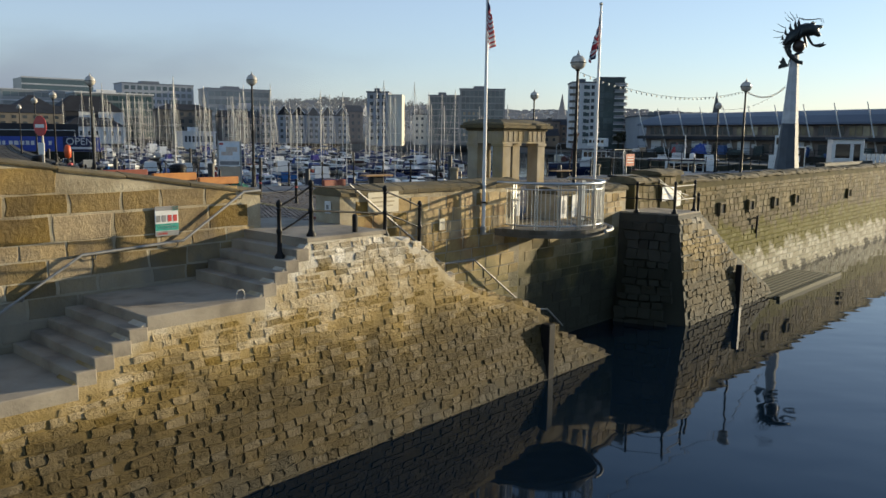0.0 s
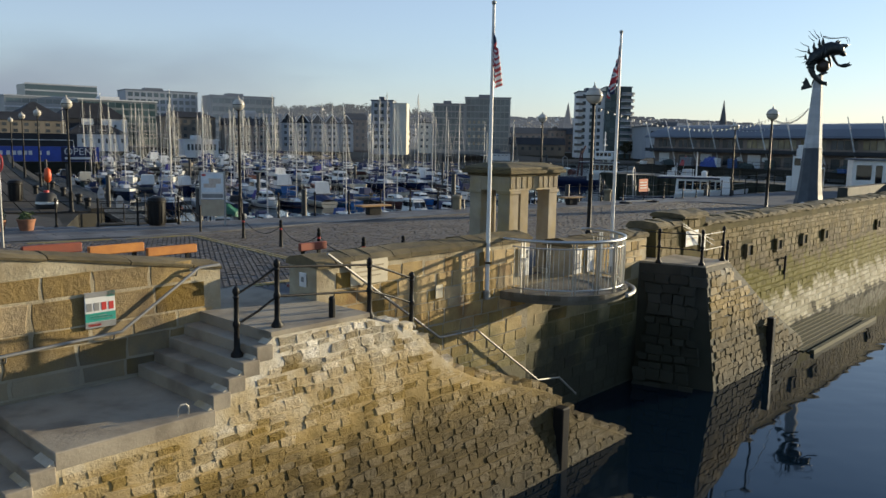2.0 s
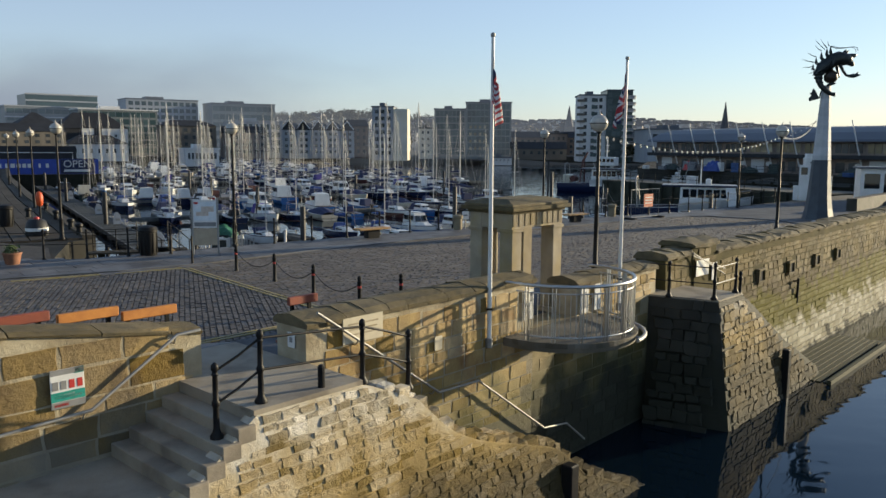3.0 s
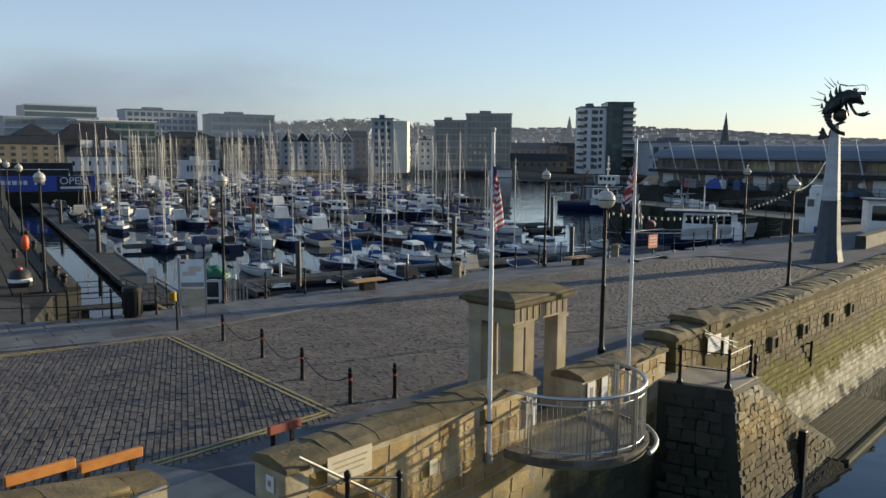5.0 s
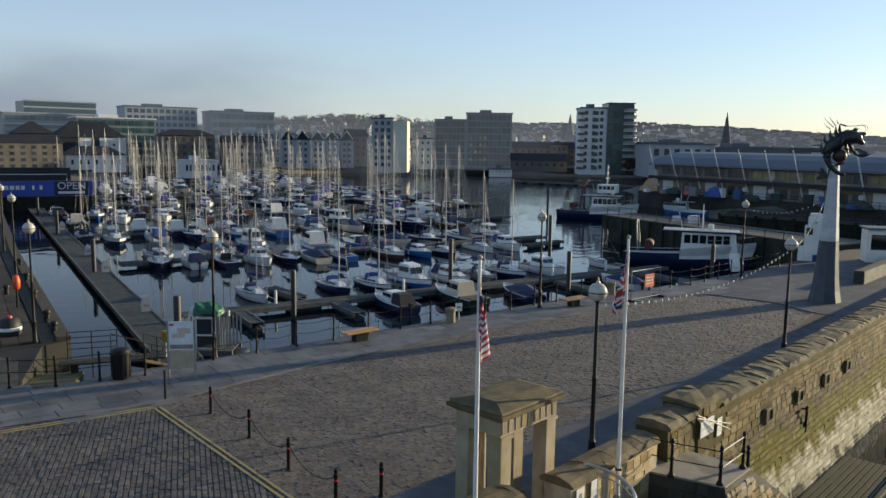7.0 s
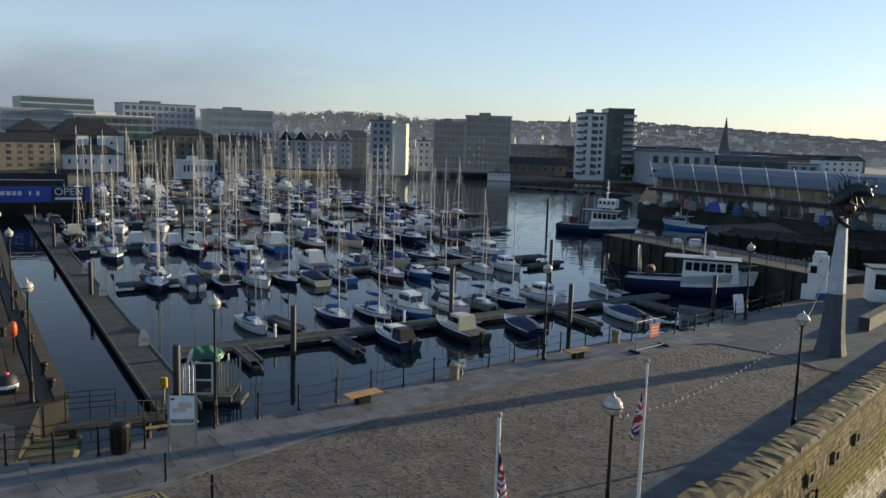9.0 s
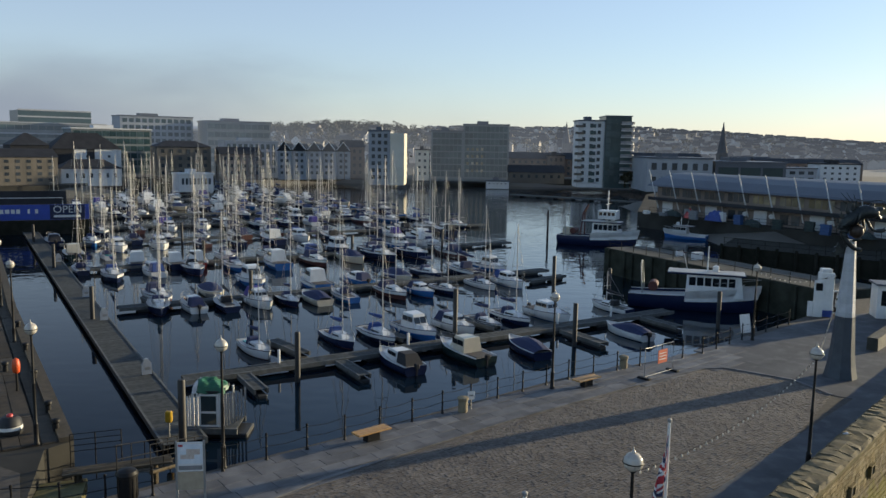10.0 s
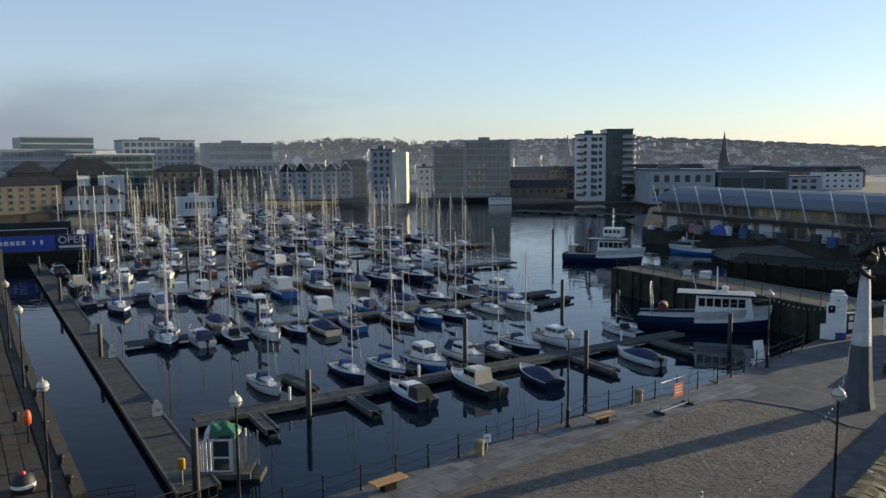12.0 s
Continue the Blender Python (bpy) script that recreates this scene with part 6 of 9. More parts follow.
def sailboat(name, label, L=6.0, hull="hull_white", cover="cover_navy", mast=8.2, tent=None):
    b = thing(name, label, "sailing boat", None, "boats in the marina")
    B = L * 0.34
    bm = BM()
    sh = loft(bm, L, B, 0.62 * L / 6, 0.28, 0.3)
    waterline(part("hull", bm, M[hull], b, soft=50), "antifoul" if hull != "hull_white" else random.Random(label).choice(("hull_navy", "cover_black", "antifoul", "hull_blue")), 0.42 * L / 6 if len(label) % 3 == 0 else 0.12)
    bm = BM()
    deck_of(bm, sh)
    part("deck", bm, M["deck"], b)
    strake(b, sh, M["hull_navy"] if hull == "hull_white" else M["hull_white"])
    f = sh[4][2]
    k = L / 6
    bm = BM()
    house(bm, -0.4 * k, 1.7 * k, 0.62 * k, 0.38 * k, f - 0.06, f + 0.38 * k, 0.5 * k, 0.05)
    roof = part("coachroof", bm, M["hull_white"], b)
    for s in (1, -1):
        window(roof, -0.2 * k, 0.95 * k, s * 0.6 * k, s * 0.475 * k, f + 0.08, f + 0.22 * k)
    bm = BM()
    box(bm, -2.3 * k, -0.5 * k, -0.42 * k, 0.42 * k, f - 0.25, f - 0.012)
    part("cockpit", bm, M["hull_turq"] if "turquoise" in label else M["cockpit"] if tent is None else M[tent], b)
    if tent:
        bm = BM()
        house(bm, -2.2 * k, -0.35 * k, 0.6 * k, 0.6 * k, f - 0.02, f + 0.75 * k, 0.35, 0.5, 0.15)
        part("spray_hood", bm, M[tent], b, "canvas cockpit tent")
    else:
        bm = BM()
        house(bm, -0.95 * k, 0.05 * k, 0.6 * k, 0.56 * k, f + 0.02, f + 0.66 * k, 0.42 * k, 0.06, 0.12)
        part("spray_hood", bm, M[cover], b, "canvas spray hood")
    bm = BM()
    tube(bm, [(0.75 * k, 0, f + 0.2), (0.73 * k, 0, f + mast * 0.6), (0.7 * k, 0, f + mast)], [0.046, 0.04, 0.03], 8)
    part("mast", bm, M["spar"], b, soft=60)
    bm = BM()
    tube(bm, [(0.72 * k, 0, f + 1.0), (-1.9 * k, 0, f + 1.05)], 0.05, 6)
    part("boom", bm, M["spar"], b)
    bm = BM()
    tube(bm, [(0.72 * k, 0, f + 1.25), (0.3 * k, 0, f + 1.2), (-0.8 * k, 0, f + 1.12), (-1.85 * k, 0, f + 1.08)], [0.1, 0.15, 0.12, 0.06], 8)
    part("sail_cover", bm, M[cover], b, "canvas sail cover", soft=60)
    bm = BM()
    for p in ((L / 2 - 0.05, 0, sh[-1][2]), (-L / 2 + 0.1, 0, sh[0][2])):
        tube(bm, [p, (0.7 * k, 0, f + mast - 0.1)], 0.011, 4)
    for s in (1, -1):
        tube(bm, [(0.6 * k, s * B * 0.48, f), (0.72 * k, s * 0.55 * k, f + mast * 0.55), (0.7 * k, 0, f + mast * 0.95)], 0.011, 4)
    part("rigging", bm, M["galv"], b)
    bm = BM()
    tube(bm, [(0.72 * k, -0.55 * k, f + mast * 0.55), (0.72 * k, 0.55 * k, f + mast * 0.55)], 0.02, 5)
    part("spreader", bm, M["spar"], b)
    pulpit(b, sh)
    return b


def motorboat(name, label, L=5.6, hull="hull_white", cabin="hull_white", canopy=None, motor=True, top=0.95, rails=True):
    b = thing(name, label, "motor boat", None, "boats in the marina")
    B, k = L * 0.38, L / 5.6
    bm = BM()
    sh = loft(bm, L, B, 0.68 * k, 0.35, 0.25, 0.85)
    waterline(part("hull", bm, M[hull], b, soft=50), "antifoul" if hull != "hull_white" else random.Random(label).choice(("hull_navy", "cover_black", "antifoul", "hull_blue")), 0.42 * L / 6 if len(label) % 3 == 0 else 0.12)
    bm = BM()
    deck_of(bm, sh)
    part("deck", bm, M["deck"], b)
    strake(b, sh, M["hull_navy"] if hull in ("hull_white", "hull_cream") else M["hull_white"])
    f = sh[4][2]
    bm = BM()
    house(bm, 0.3 * k, 2.0 * k, 0.72 * k, 0.35 * k, f - 0.05, f + 0.34 * k, 0.7 * k, 0.02)
    part("foredeck_cabin", bm, M["hull_white"], b)
    bm = BM()
    house(bm, -1.2 * k, 0.75 * k, 0.78 * k, 0.66 * k, f - 0.05, f + top * k, 0.5 * k, 0.12, 0.14)
    cab = part("wheelhouse", bm, M[cabin], b)
    z0, z1 = f + 0.42 * top * k, f + 0.8 * top * k
    for s in (1, -1):
        window(cab, -1.0 * k, -0.3 * k, s * 0.715 * k, s * 0.69 * k, z0, z1)
        window(cab, -0.22 * k, 0.36 * k, s * 0.687 * k, s * 0.66 * k, z0, z1)
    for y0, y1 in ((-0.52, -0.03), (0.03, 0.52)):
        bm = BM()
        tz = math.degrees(math.atan2(0.5, top))
        box(bm, -0.012, 0.012, y0 * k, y1 * k, 0.12 * k, top * 0.85 * k, pose(0.76 * k, 0, f, 0, -tz, 0))
        part("windscreen", bm, M["boatglass"], cab)
    bm = BM()
    house(bm, -L / 2 + 0.15, -1.25 * k, 0.7 * k, 0.75 * k, f - 0.3, f - 0.015, 0.02, 0.02, 0.02)
    part("cockpit", bm, M["cockpit"], b)
    if canopy:
        bm = BM()
        house(bm, -L / 2 + 0.2, -0.9 * k, 0.7 * k, 0.76 * k, f - 0.02, f + (top + 0.02) * k, 0.05, 0.5 * k, 0.18)
        part("canopy", bm, M[canopy], b, "canvas cockpit canopy")
    if rails:
        pulpit(b, sh, 0.4)
    if motor:
        outboard(b, -L / 2 - 0.02, f - 0.25)
    for x, s in ((-0.9 * k, -1),):
        fender(b, x, s * B * 0.52, f - 0.3)
    return b


def covered_boat(name, label, L=4.8, hull="hull_blue", cover="cover_navy", motor=True):
    b = thing(name, label, "motor boat", None, "boats in the marina")
    B, k = L * 0.38, L / 4.8
    bm = BM()
    sh = loft(bm, L, B, 0.55 * k, 0.3, 0.22, 0.85)
    waterline(part("hull", bm, M[hull], b, soft=50), "antifoul" if hull != "hull_white" else random.Random(label).choice(("hull_navy", "cover_black", "antifoul", "hull_blue")), 0.42 * L / 6 if len(label) % 3 == 0 else 0.12)
    bm = BM()
    deck_of(bm, sh)
    part("deck", bm, M["deck"], b)
    bm = BM()
    ridge = []
    for x, y, z in sh[:8]:
        s = (x + L / 2) / L
        ridge.append((x, y * 0.96, z + 0.01, z + 0.55 * k * math.sin(math.pi * min(1, s * 1.1 + 0.12))))
    prev = None
    for x, y, z, t in ridge:
        row = [bm.verts.new(p) for p in ((x, -y, z), (x, -y * 0.55, z + (t - z) * 0.8), (x, 0, t), (x, y * 0.55, z + (t - z) * 0.8), (x, y, z))]
        if prev:
            for i in range(4):
                bm.faces.new((prev[i], prev[i + 1], row[i + 1], row[i]))
        prev = row
    part("cover", bm, M[cover], b, "taut canvas boat cover")
    strake(b, sh, M["hull_white"])
    if motor:
        outboard(b, -L / 2 - 0.02, sh[0][2] - 0.2)
    return b


def yacht(name, label, L=10.0):
    b = thing(name, label, "motor yacht", None, "boats in the marina")
    B, k = L * 0.33, L / 10
    bm = BM()
    sh = loft(bm, L, B, 1.15 * k, 0.35, 0.4, 0.9)
    waterline(part("hull", bm, M["hull_white"], b, soft=50), "hull_navy", 0.2)
    bm = BM()
    deck_of(bm, sh)
    part("deck", bm, M["deck"], b)
    strake(b, sh, M["hull_navy"])
    f = sh[4][2]
    bm = BM()
    house(bm, -3.4 * k, 3.0 * k, 1.35 * k, 0.8 * k, f - 0.05, f + 0.95 * k, 1.8 * k, 0.3, 0.2)
    saloon = part("saloon", bm, M["hull_white"], b)
    bm = BM()
    house(bm, -2.6 * k, 0.7 * k, 1.05 * k, 0.9 * k, f + 0.93 * k, f + 1.6 * k, 0.7 * k, 0.3, 0.2)
    fly = part("flybridge", bm, M["hull_white"], b)
    for s in (1, -1):
        window(saloon, -2.8 * k, 0.9 * k, s * 1.25 * k, s * 1.02 * k, f + 0.35 * k, f + 0.72 * k)
        window(fly, -1.8 * k, 0.2 * k, s * 0.96 * k, s * 0.9 * k, f + 1.15 * k, f + 1.4 * k)
    bm = BM()
    tube(bm, [(-1.6 * k, 0, f + 1.55 * k), (-1.8 * k, 0, f + 2.6 * k)], 0.05, 6)
    box(bm, -2.0 * k, -1.5 * k, -0.6 * k, 0.6 * k, f + 2.0 * k, f + 2.08 * k)
    part("radar_arch", bm, M["hull_white"], b)
    pulpit(b, sh, 0.5)
    return b


def at_water(x, y, head, scale=1.0):
    return pose(x, y, WATER, 0, 0, head) @ Matrix.Scale(scale, 4)


def moor(ob, x, y, head, scale=1.0, dup=True):
    if dup:
        return copy_thing(ob, at_water(x, y, head, scale))
    ob.matrix_basis = at_water(x, y, head, scale)
    return ob


# the nearer boats, each in its own berth
NEAR = [
    (sailboat("sailing_boat", "small white sailing boat with a turquoise cockpit", 4.8, "hull_white", "cover_navy", 6.2, None), -14.27, 54.44, -55),
    (sailboat("sailing_boat", "white and blue sailing boat with a blue boom cover", 5.0, "hull_navy", "cover_blue", 6.8), -9.07, 57.73, -57),
    (sailboat("sailing_boat", "pale blue-grey sailing boat with a bright blue sail cover", 5.2, "hull_white", "cover_blue", 7.2), -6.32, 59.07, -57),
    (motorboat("cabin_cruiser", "white cabin cruiser with a tall wheelhouse", 5.4, "hull_white", "hull_white", None, False, 1.05), -3.57, 60.54, -55),
    (motorboat("cabin_cruiser", "white cabin cruiser with a low cabin and dark stripe", 4.8, "hull_white", "hull_white", "cover_navy", True, 0.8), -0.6, 62.5, -54),
    (sailboat("sailing_boat", "small white sailing boat with a navy sail cover", 4.6, "hull_white", "cover_navy", 6.6), 1.67, 64.1, -56),
    (sailboat("sailing_boat", "white sailing boat with a low coachroof", 5.2, "hull_white", "cover_navy", 7.6), 3.96, 66.32, -58),
    (motorboat("cabin_cruiser", "white motor cruiser with sloping windscreen", 5.2, "hull_white", "hull_white", None, True, 0.85), 7.22, 67.67, -56),
    (motorboat("cabin_cruiser", "dark-hulled cabin boat with a cream wheelhouse", 5.4, "hull_dark", "hull_cream", None, True, 0.95), -0.02, 54.49, 125),
    (motorboat("cabin_cruiser", "dark blue cabin boat with a black canopy", 4.9, "hull_navy", "hull_white", "cover_black", True, 0.7), -4.28, 52.04, 123),
    (covered_boat("covered_boat", "low dark blue boat under a navy cover", 4.8, "hull_navy", "cover_navy", False), 4.44, 56.44, 115),
    (covered_boat("covered_boat", "white boat with twin outboards under a dark cover", 4.6, "hull_white", "cover_navy", True), 12.72, 62.12, 121),
    (sailboat("sailing_boat", "small white open workboat with a short mast", 4.6, "hull_white", "cover_black", 3.0), 13.18, 71.62, 125),
]
for ob, x, y, head in NEAR:
    moor(ob, x, y, head, 1.0, False)
SECOND = [
    (sailboat("sailing_boat", "white and blue sailing boat with a wooden tiller seat", 5.6, "hull_navy", "cover_navy", 8.6), -26.04, 67.15, -65),
    (motorboat("cabin_cruiser", "white motor boat with a navy cuddy cover", 4.8, "hull_white", "hull_white", "cover_navy", True, 0.7), -23.55, 68.11, 124),
    (sailboat("sailing_boat", "navy sailing boat with a pale deck", 5.2, "hull_navy", "cover_black", 8.2), -20.96, 69.07, 122),
    (motorboat("cabin_cruiser", "white cruiser with a purple canopy", 5.2, "hull_white", "hull_white", "cover_purple", False, 0.85), -18.17, 70.16, -55),
    (sailboat("sailing_boat", "small dark sailing boat", 4.6, "hull_navy", "cover_navy", 7.8), -15.85, 71.37, -57),
    (covered_boat("covered_boat", "wooden boat under a large dark blue cover", 5.0, "hull_cream", "cover_navy", False), -13.72, 72.46, 124),
    (sailboat("sailing_boat", "white sailing boat with furled sails", 5.2, "hull_white", "cover_navy", 9.0), -11.38, 74.17, 122),
    (sailboat("sailing_boat", "white sailing boat with a navy cockpit tent and red lifebuoy", 5.8, "hull_white", "cover_navy", 9.0, "cover_navy"), -6.91, 76.24, -58),
    (motorboat("cabin_cruiser", "bright blue boat with a navy canopy", 4.4, "hull_blue", "hull_white", "cover_navy", True, 0.75), -4.1, 76.85, -56),
    (sailboat("sailing_boat", "white sailing boat with dark portlights", 4.8, "hull_white", "cover_black", 8.0), -1.94, 78.8, -56),
    (sailboat("sailing_boat", "white sailing boat at the pontoon end", 5.0, "hull_white", "cover_navy", 8.0), 1.79, 81.74, -58),
    (motorboat("cabin_cruiser", "white cruiser with a blue canopy", 5.2, "hull_white", "hull_white", "cover_blue", False, 0.8), 4.73, 83.22, -62),
]
for ob, x, y, head in SECOND:
    moor(ob, x, y, head, 1.0, False)
red_boat = motorboat("cabin_cruiser", "red-hulled fishing boat with a white wheelhouse", 6.2, "hull_red", "hull_white", None, False, 0.95)
moor(red_boat, -31.36, 91.69, 114, 1.0, False)
navy_cruiser = motorboat("cabin_cruiser", "navy-hulled boat with a white cabin", 6.0, "hull_navy", "hull_white", None, False, 1.0)
moor(navy_cruiser, -37.7, 90.22, 116, 1.0, False)
white_yacht = yacht("motor_yacht", "white motor yacht with a flybridge")
moor(white_yacht, -6.9, 116.48, 118, 0.85, False)
KIT_S = [NEAR[0][0], SECOND[4][0], NEAR[1][0], NEAR[2][0], NEAR[6][0], SECOND[0][0], SECOND[2][0], SECOND[6][0], SECOND[7][0], SECOND[10][0]]
KIT_M = [NEAR[9][0], SECOND[5][0], SECOND[8][0], NEAR[3][0], NEAR[4][0], NEAR[7][0], NEAR[8][0], SECOND[3][0], SECOND[11][0], navy_cruiser]
for ob, x, y, head, sc in ((navy_cruiser, -33.62, 90.61, 124, 0.95), (NEAR[3][0], -21.54, 80.25, -59, 1.15), (NEAR[6][0], -41.92, 85.46, 124, 1.0), (NEAR[8][0], -48.03, 95.89, 124, 1.1), (KIT_S[0], -43.92, 96.05, 124, 1.0),
                           (NEAR[9][0], -56.56, 107.46, 124, 1.2), (KIT_S[5], -11.94, 104.24, -58, 1.3)):
    moor(ob, x, y, head, sc)


BASIN = [(-26.17, 60.53), (-55.82, 114.79), (-56.9, 117.04), (-61.8, 138.17), (-74.38, 139.9), (-83.19, 156.79), (-83.68, 201.43), (-80.25, 258.55), (-47.13, 279.52), (1.27, 310.48), (-1.47, 118.48), (-1.47, 118.36), (6.75, 80.03), (6.55, 60.18)]


def in_marina(x, y):
    return inside(x, y, BASIN)


rng = random.Random(42)
for k in range(1, 11):
    a = CROSS0 + PDIR * (23.3 * k - 0.35 * k * k)
    for side in (-1, 1):
        if k == 1 and side == -1:
            continue
        s = -120.0
        while s < 70:
            p = a + CDIR * s + PDIR * (side * rng.uniform(3.6, 4.4))
            step = rng.uniform(3.7, 5.2) + 0.15 * k
            near_used = any(math.hypot(p.x - x, p.y - y) < 3.6 for x, y in ((-31.36, 91.69), (-37.7, 90.22), (-33.62, 90.61), (-21.54, 80.25), (-41.92, 85.46), (-48.03, 95.89), (-43.92, 96.05), (-56.56, 107.46), (-11.94, 104.24), (-6.9, 116.48)))
            if in_marina(p.x, p.y) and not near_used and rng.random() < 0.9:
                sail = rng.random() < 0.58
                head = (ANG_C + 90) * 1.0 + (0 if rng.random() < 0.5 else 180) + rng.uniform(-5, 5)
                if k >= 6 and rng.random() < 0.3:
                    moor(white_yacht, p.x, p.y, head, rng.uniform(0.8, 1.15))
                elif sail:
                    moor(rng.choice(KIT_S), p.x, p.y, head, rng.uniform(1.0, 1.3) + 0.035 * k)
                else:
                    moor(rng.choice(KIT_M), p.x, p.y, head, rng.uniform(0.95, 1.2) + 0.02 * k)
            s += step
for k in range(4, 11):
    a = CROSS0 + PDIR * (23.3 * k - 0.35 * k * k)
    s0 = s1 = None
    for i in range(-120, 70, 2):
        p = a + CDIR * i
        if in_marina(p.x, p.y):
            s0, s1 = (i if s0 is None else s0), i
    if s0 is not None and s1 - s0 > 8:
        p = a + CDIR * s0
        pontoon("far grey timber cross pontoon", pose(p.x, p.y, DECK, 0, 0, ANG_C), s1 - s0, 1.6)


# fishing boats
def fishing_boat(label, m, L, hull, aft_gear=True, pale_bow=True, cabin=0.0):
    b = thing("fishing_boat", label, "fishing boat", m)
    B, k = L * 0.32, L / 11
    bm = BM()
    sh = loft(bm, L, B, 1.25 * k, 0.55, 0.5, 0.85)
    ob = part("hull", bm, M["hull_white"], b, soft=50)
    ob.data.materials.append(M[hull] if hull != "hull_white" else M["hull_blue"])
    for p in ob.data.polygons:
        if not pale_bow or p.center.z < 0.72 * k or (p.center.x < -0.1 * L and hull != "hull_white"):
            p.material_index = 1
    bm = BM()
    deck_of(bm, sh, 0.25)
    part("deck", bm, M["deck"], b)
    strake(b, sh, M["hull_white"])
    f = sh[5][2]
    for s in (1, -1):
        bm = BM()
        up = [(x, s * y * 1.0, z) for x, y, z in sh[4:]]
        for (x0, y0, z0), (x1, y1, z1) in zip(up, up[1:]):
            bm.faces.new([bm.verts.new(p) for p in ((x0, y0 + s * 0.03, z0 - 0.25), (x1, y1 + s * 0.03, z1 - 0.25), (x1 + 0.1, y1 * 1.04 + s * 0.02, z1 + 0.5 * k), (x0, y0 * 1.04, z0 + 0.35 * k))])
        bmesh.ops.solidify(bm, geom=bm.faces[:], thickness=0.05)
        part("bulwark", bm, M["hull_white"] if pale_bow else M["hull_navy"], b)
    bm = BM()
    house(bm, -0.6 * k, (3.2 + cabin) * k, 1.15 * k, 1.0 * k, f - 0.2, f + 1.75 * k, 0.3 * k, 0.1, 0.08)
    cab = part("wheelhouse", bm, M["hull_white"], b)
    bm = BM()
    box(bm, -2.2 * k, (3.3 + cabin) * k, -1.25 * k, 1.25 * k, f + 1.74 * k, f + 1.86 * k, bevel=0.03)
    part("roof", bm, M["hull_navy"], b, "blue-edged wheelhouse roof")
    bm = BM()
    box(bm, -2.15 * k, (3.22 + cabin) * k, -1.18 * k, 1.18 * k, f + 1.862 * k, f + 1.92 * k, bevel=0.02)
    part("roof_top", bm, M["deck"], b, "pale painted roof top")
    for s in (1, -1):
        for i in range(5 + int(cabin * 1.5)):
            x = -0.3 * k + i * 0.66 * k
            window(cab, x, x + 0.54 * k, s * (1.115 - 0.02 * i) * k, s * (1.095 - 0.02 * i) * k, f + 0.78 * k, f + 1.52 * k)
    for i in range(4):
        bm = BM()
        box(bm, -0.015, 0.015, (-0.82 + 0.42 * i) * k, (-0.46 + 0.42 * i) * k, 1.05 * k, 1.6 * k, pose((3.22 + cabin) * k, 0, f - 0.1, 0, -9, 0))
        part("windscreen", bm, M["boatglass"], cab)
    bm = BM()
    tube(bm, [(1.2 * k, 0, f + 1.8 * k), (1.2 * k, 0, f + 4.2 * k)], [0.08, 0.04], 8)
    part("mast", bm, M["hull_white"], b)
    bar(b, "yard", [(1.2 * k, -0.7 * k, f + 3.2 * k), (1.2 * k, 0.7 * k, f + 3.2 * k)], 0.03, M["hull_white"], 6)
    bar(b, "aerial", [(-0.5 * k, 0.5, f + 1.8 * k), (-0.9 * k, 0.5, f + 3.4 * k)], 0.03, M["hull_white"], 6)
    bm = BM()
    lathe(bm, [(0.28, 0), (0.28, 0.5), (0.1, 0.6)], 12, (1.9 * k, 0.5 * k, f + 1.87 * k))
    part("life_raft", bm, M["hull_white"], b, "white life raft canister")
    if aft_gear:
        for s in (1, -1):
            bar(b, "gantry", [(-4.3 * k, s * 1.2 * k, f - 0.2), (-4.5 * k, s * 1.0 * k, f + 2.4 * k), (-4.5 * k, 0, f + 2.6 * k)], 0.07, M["galv"])
        bm = BM()
        lathe(bm, [(0.45, -0.8), (0.45, 0.8)], 12)
        part("net_drum", bm, M["antifoul"], b, "rusty net drum", m=pose(-3.4 * k, 0, f + 0.4, 90, 0, 0))
    bm = BM()
    pts = [(x, y * 0.95, z + 1.0 * k) for x, y, z in sh[-4:]] + [(x, -y * 0.95, z + 1.0 * k) for x, y, z in sh[-4:][::-1]]
    tube(bm, pts, 0.025, 5)
    part("rail", bm, M["galv"], b)
    return b


fishing_boat("blue and white fishing boat with a long wheelhouse", at_water(20.9, 73.5, -17), 11.2, "hull_navy", True, True, 1.1)
trawler = fishing_boat("blue trawler with deck gear and a white wheelhouse", at_water(19.89, 119.46, -25), 11.8, "hull_navy", True, True)
fishing_boat("small white fishing boat by the fish quay", at_water(35.86, 129.99, 147), 7.0, "hull_white", False)

# the trawler's upper works
bm = BM()
box(bm, 0.2, 2.9, -1.1, 1.1, 4.0, 5.3, bevel=0.05)
part("bridge", bm, M["hull_white"], trawler, "raised white bridge")
for s_ in (1, -1):
    for i in range(4):
        window(trawler, 0.4 + i * 0.62, 0.85 + i * 0.62, s_ * 1.11, s_ * 1.11, 4.55, 5.05)
bar(trawler, "gantry_mast", [(1.4, 0, 5.3), (1.4, 0, 8.2)], 0.09, M["hull_white"])
for z, w in ((6.2, 1.2), (7.0, 0.8), (7.7, 0.5)):
    bar(trawler, "yard", [(1.4, -w, z), (1.4, w, z)], 0.05, M["hull_white"])
for s_ in (1, -1):
    bar(trawler, "derrick", [(-2.4, s_ * 1.2, 1.4), (-2.2, s_ * 0.4, 4.8), (-1.6, 0, 6.0)], 0.12, M["antifoul"], 8, "rust-red derrick leg")
heapm = BM()
box(heapm, -5.2, -4.1, -1.0, 1.0, 1.3, 2.6, bevel=0.15)
part("net_bin", heapm, M["hull_cream"], trawler, "pale yellow net bin")
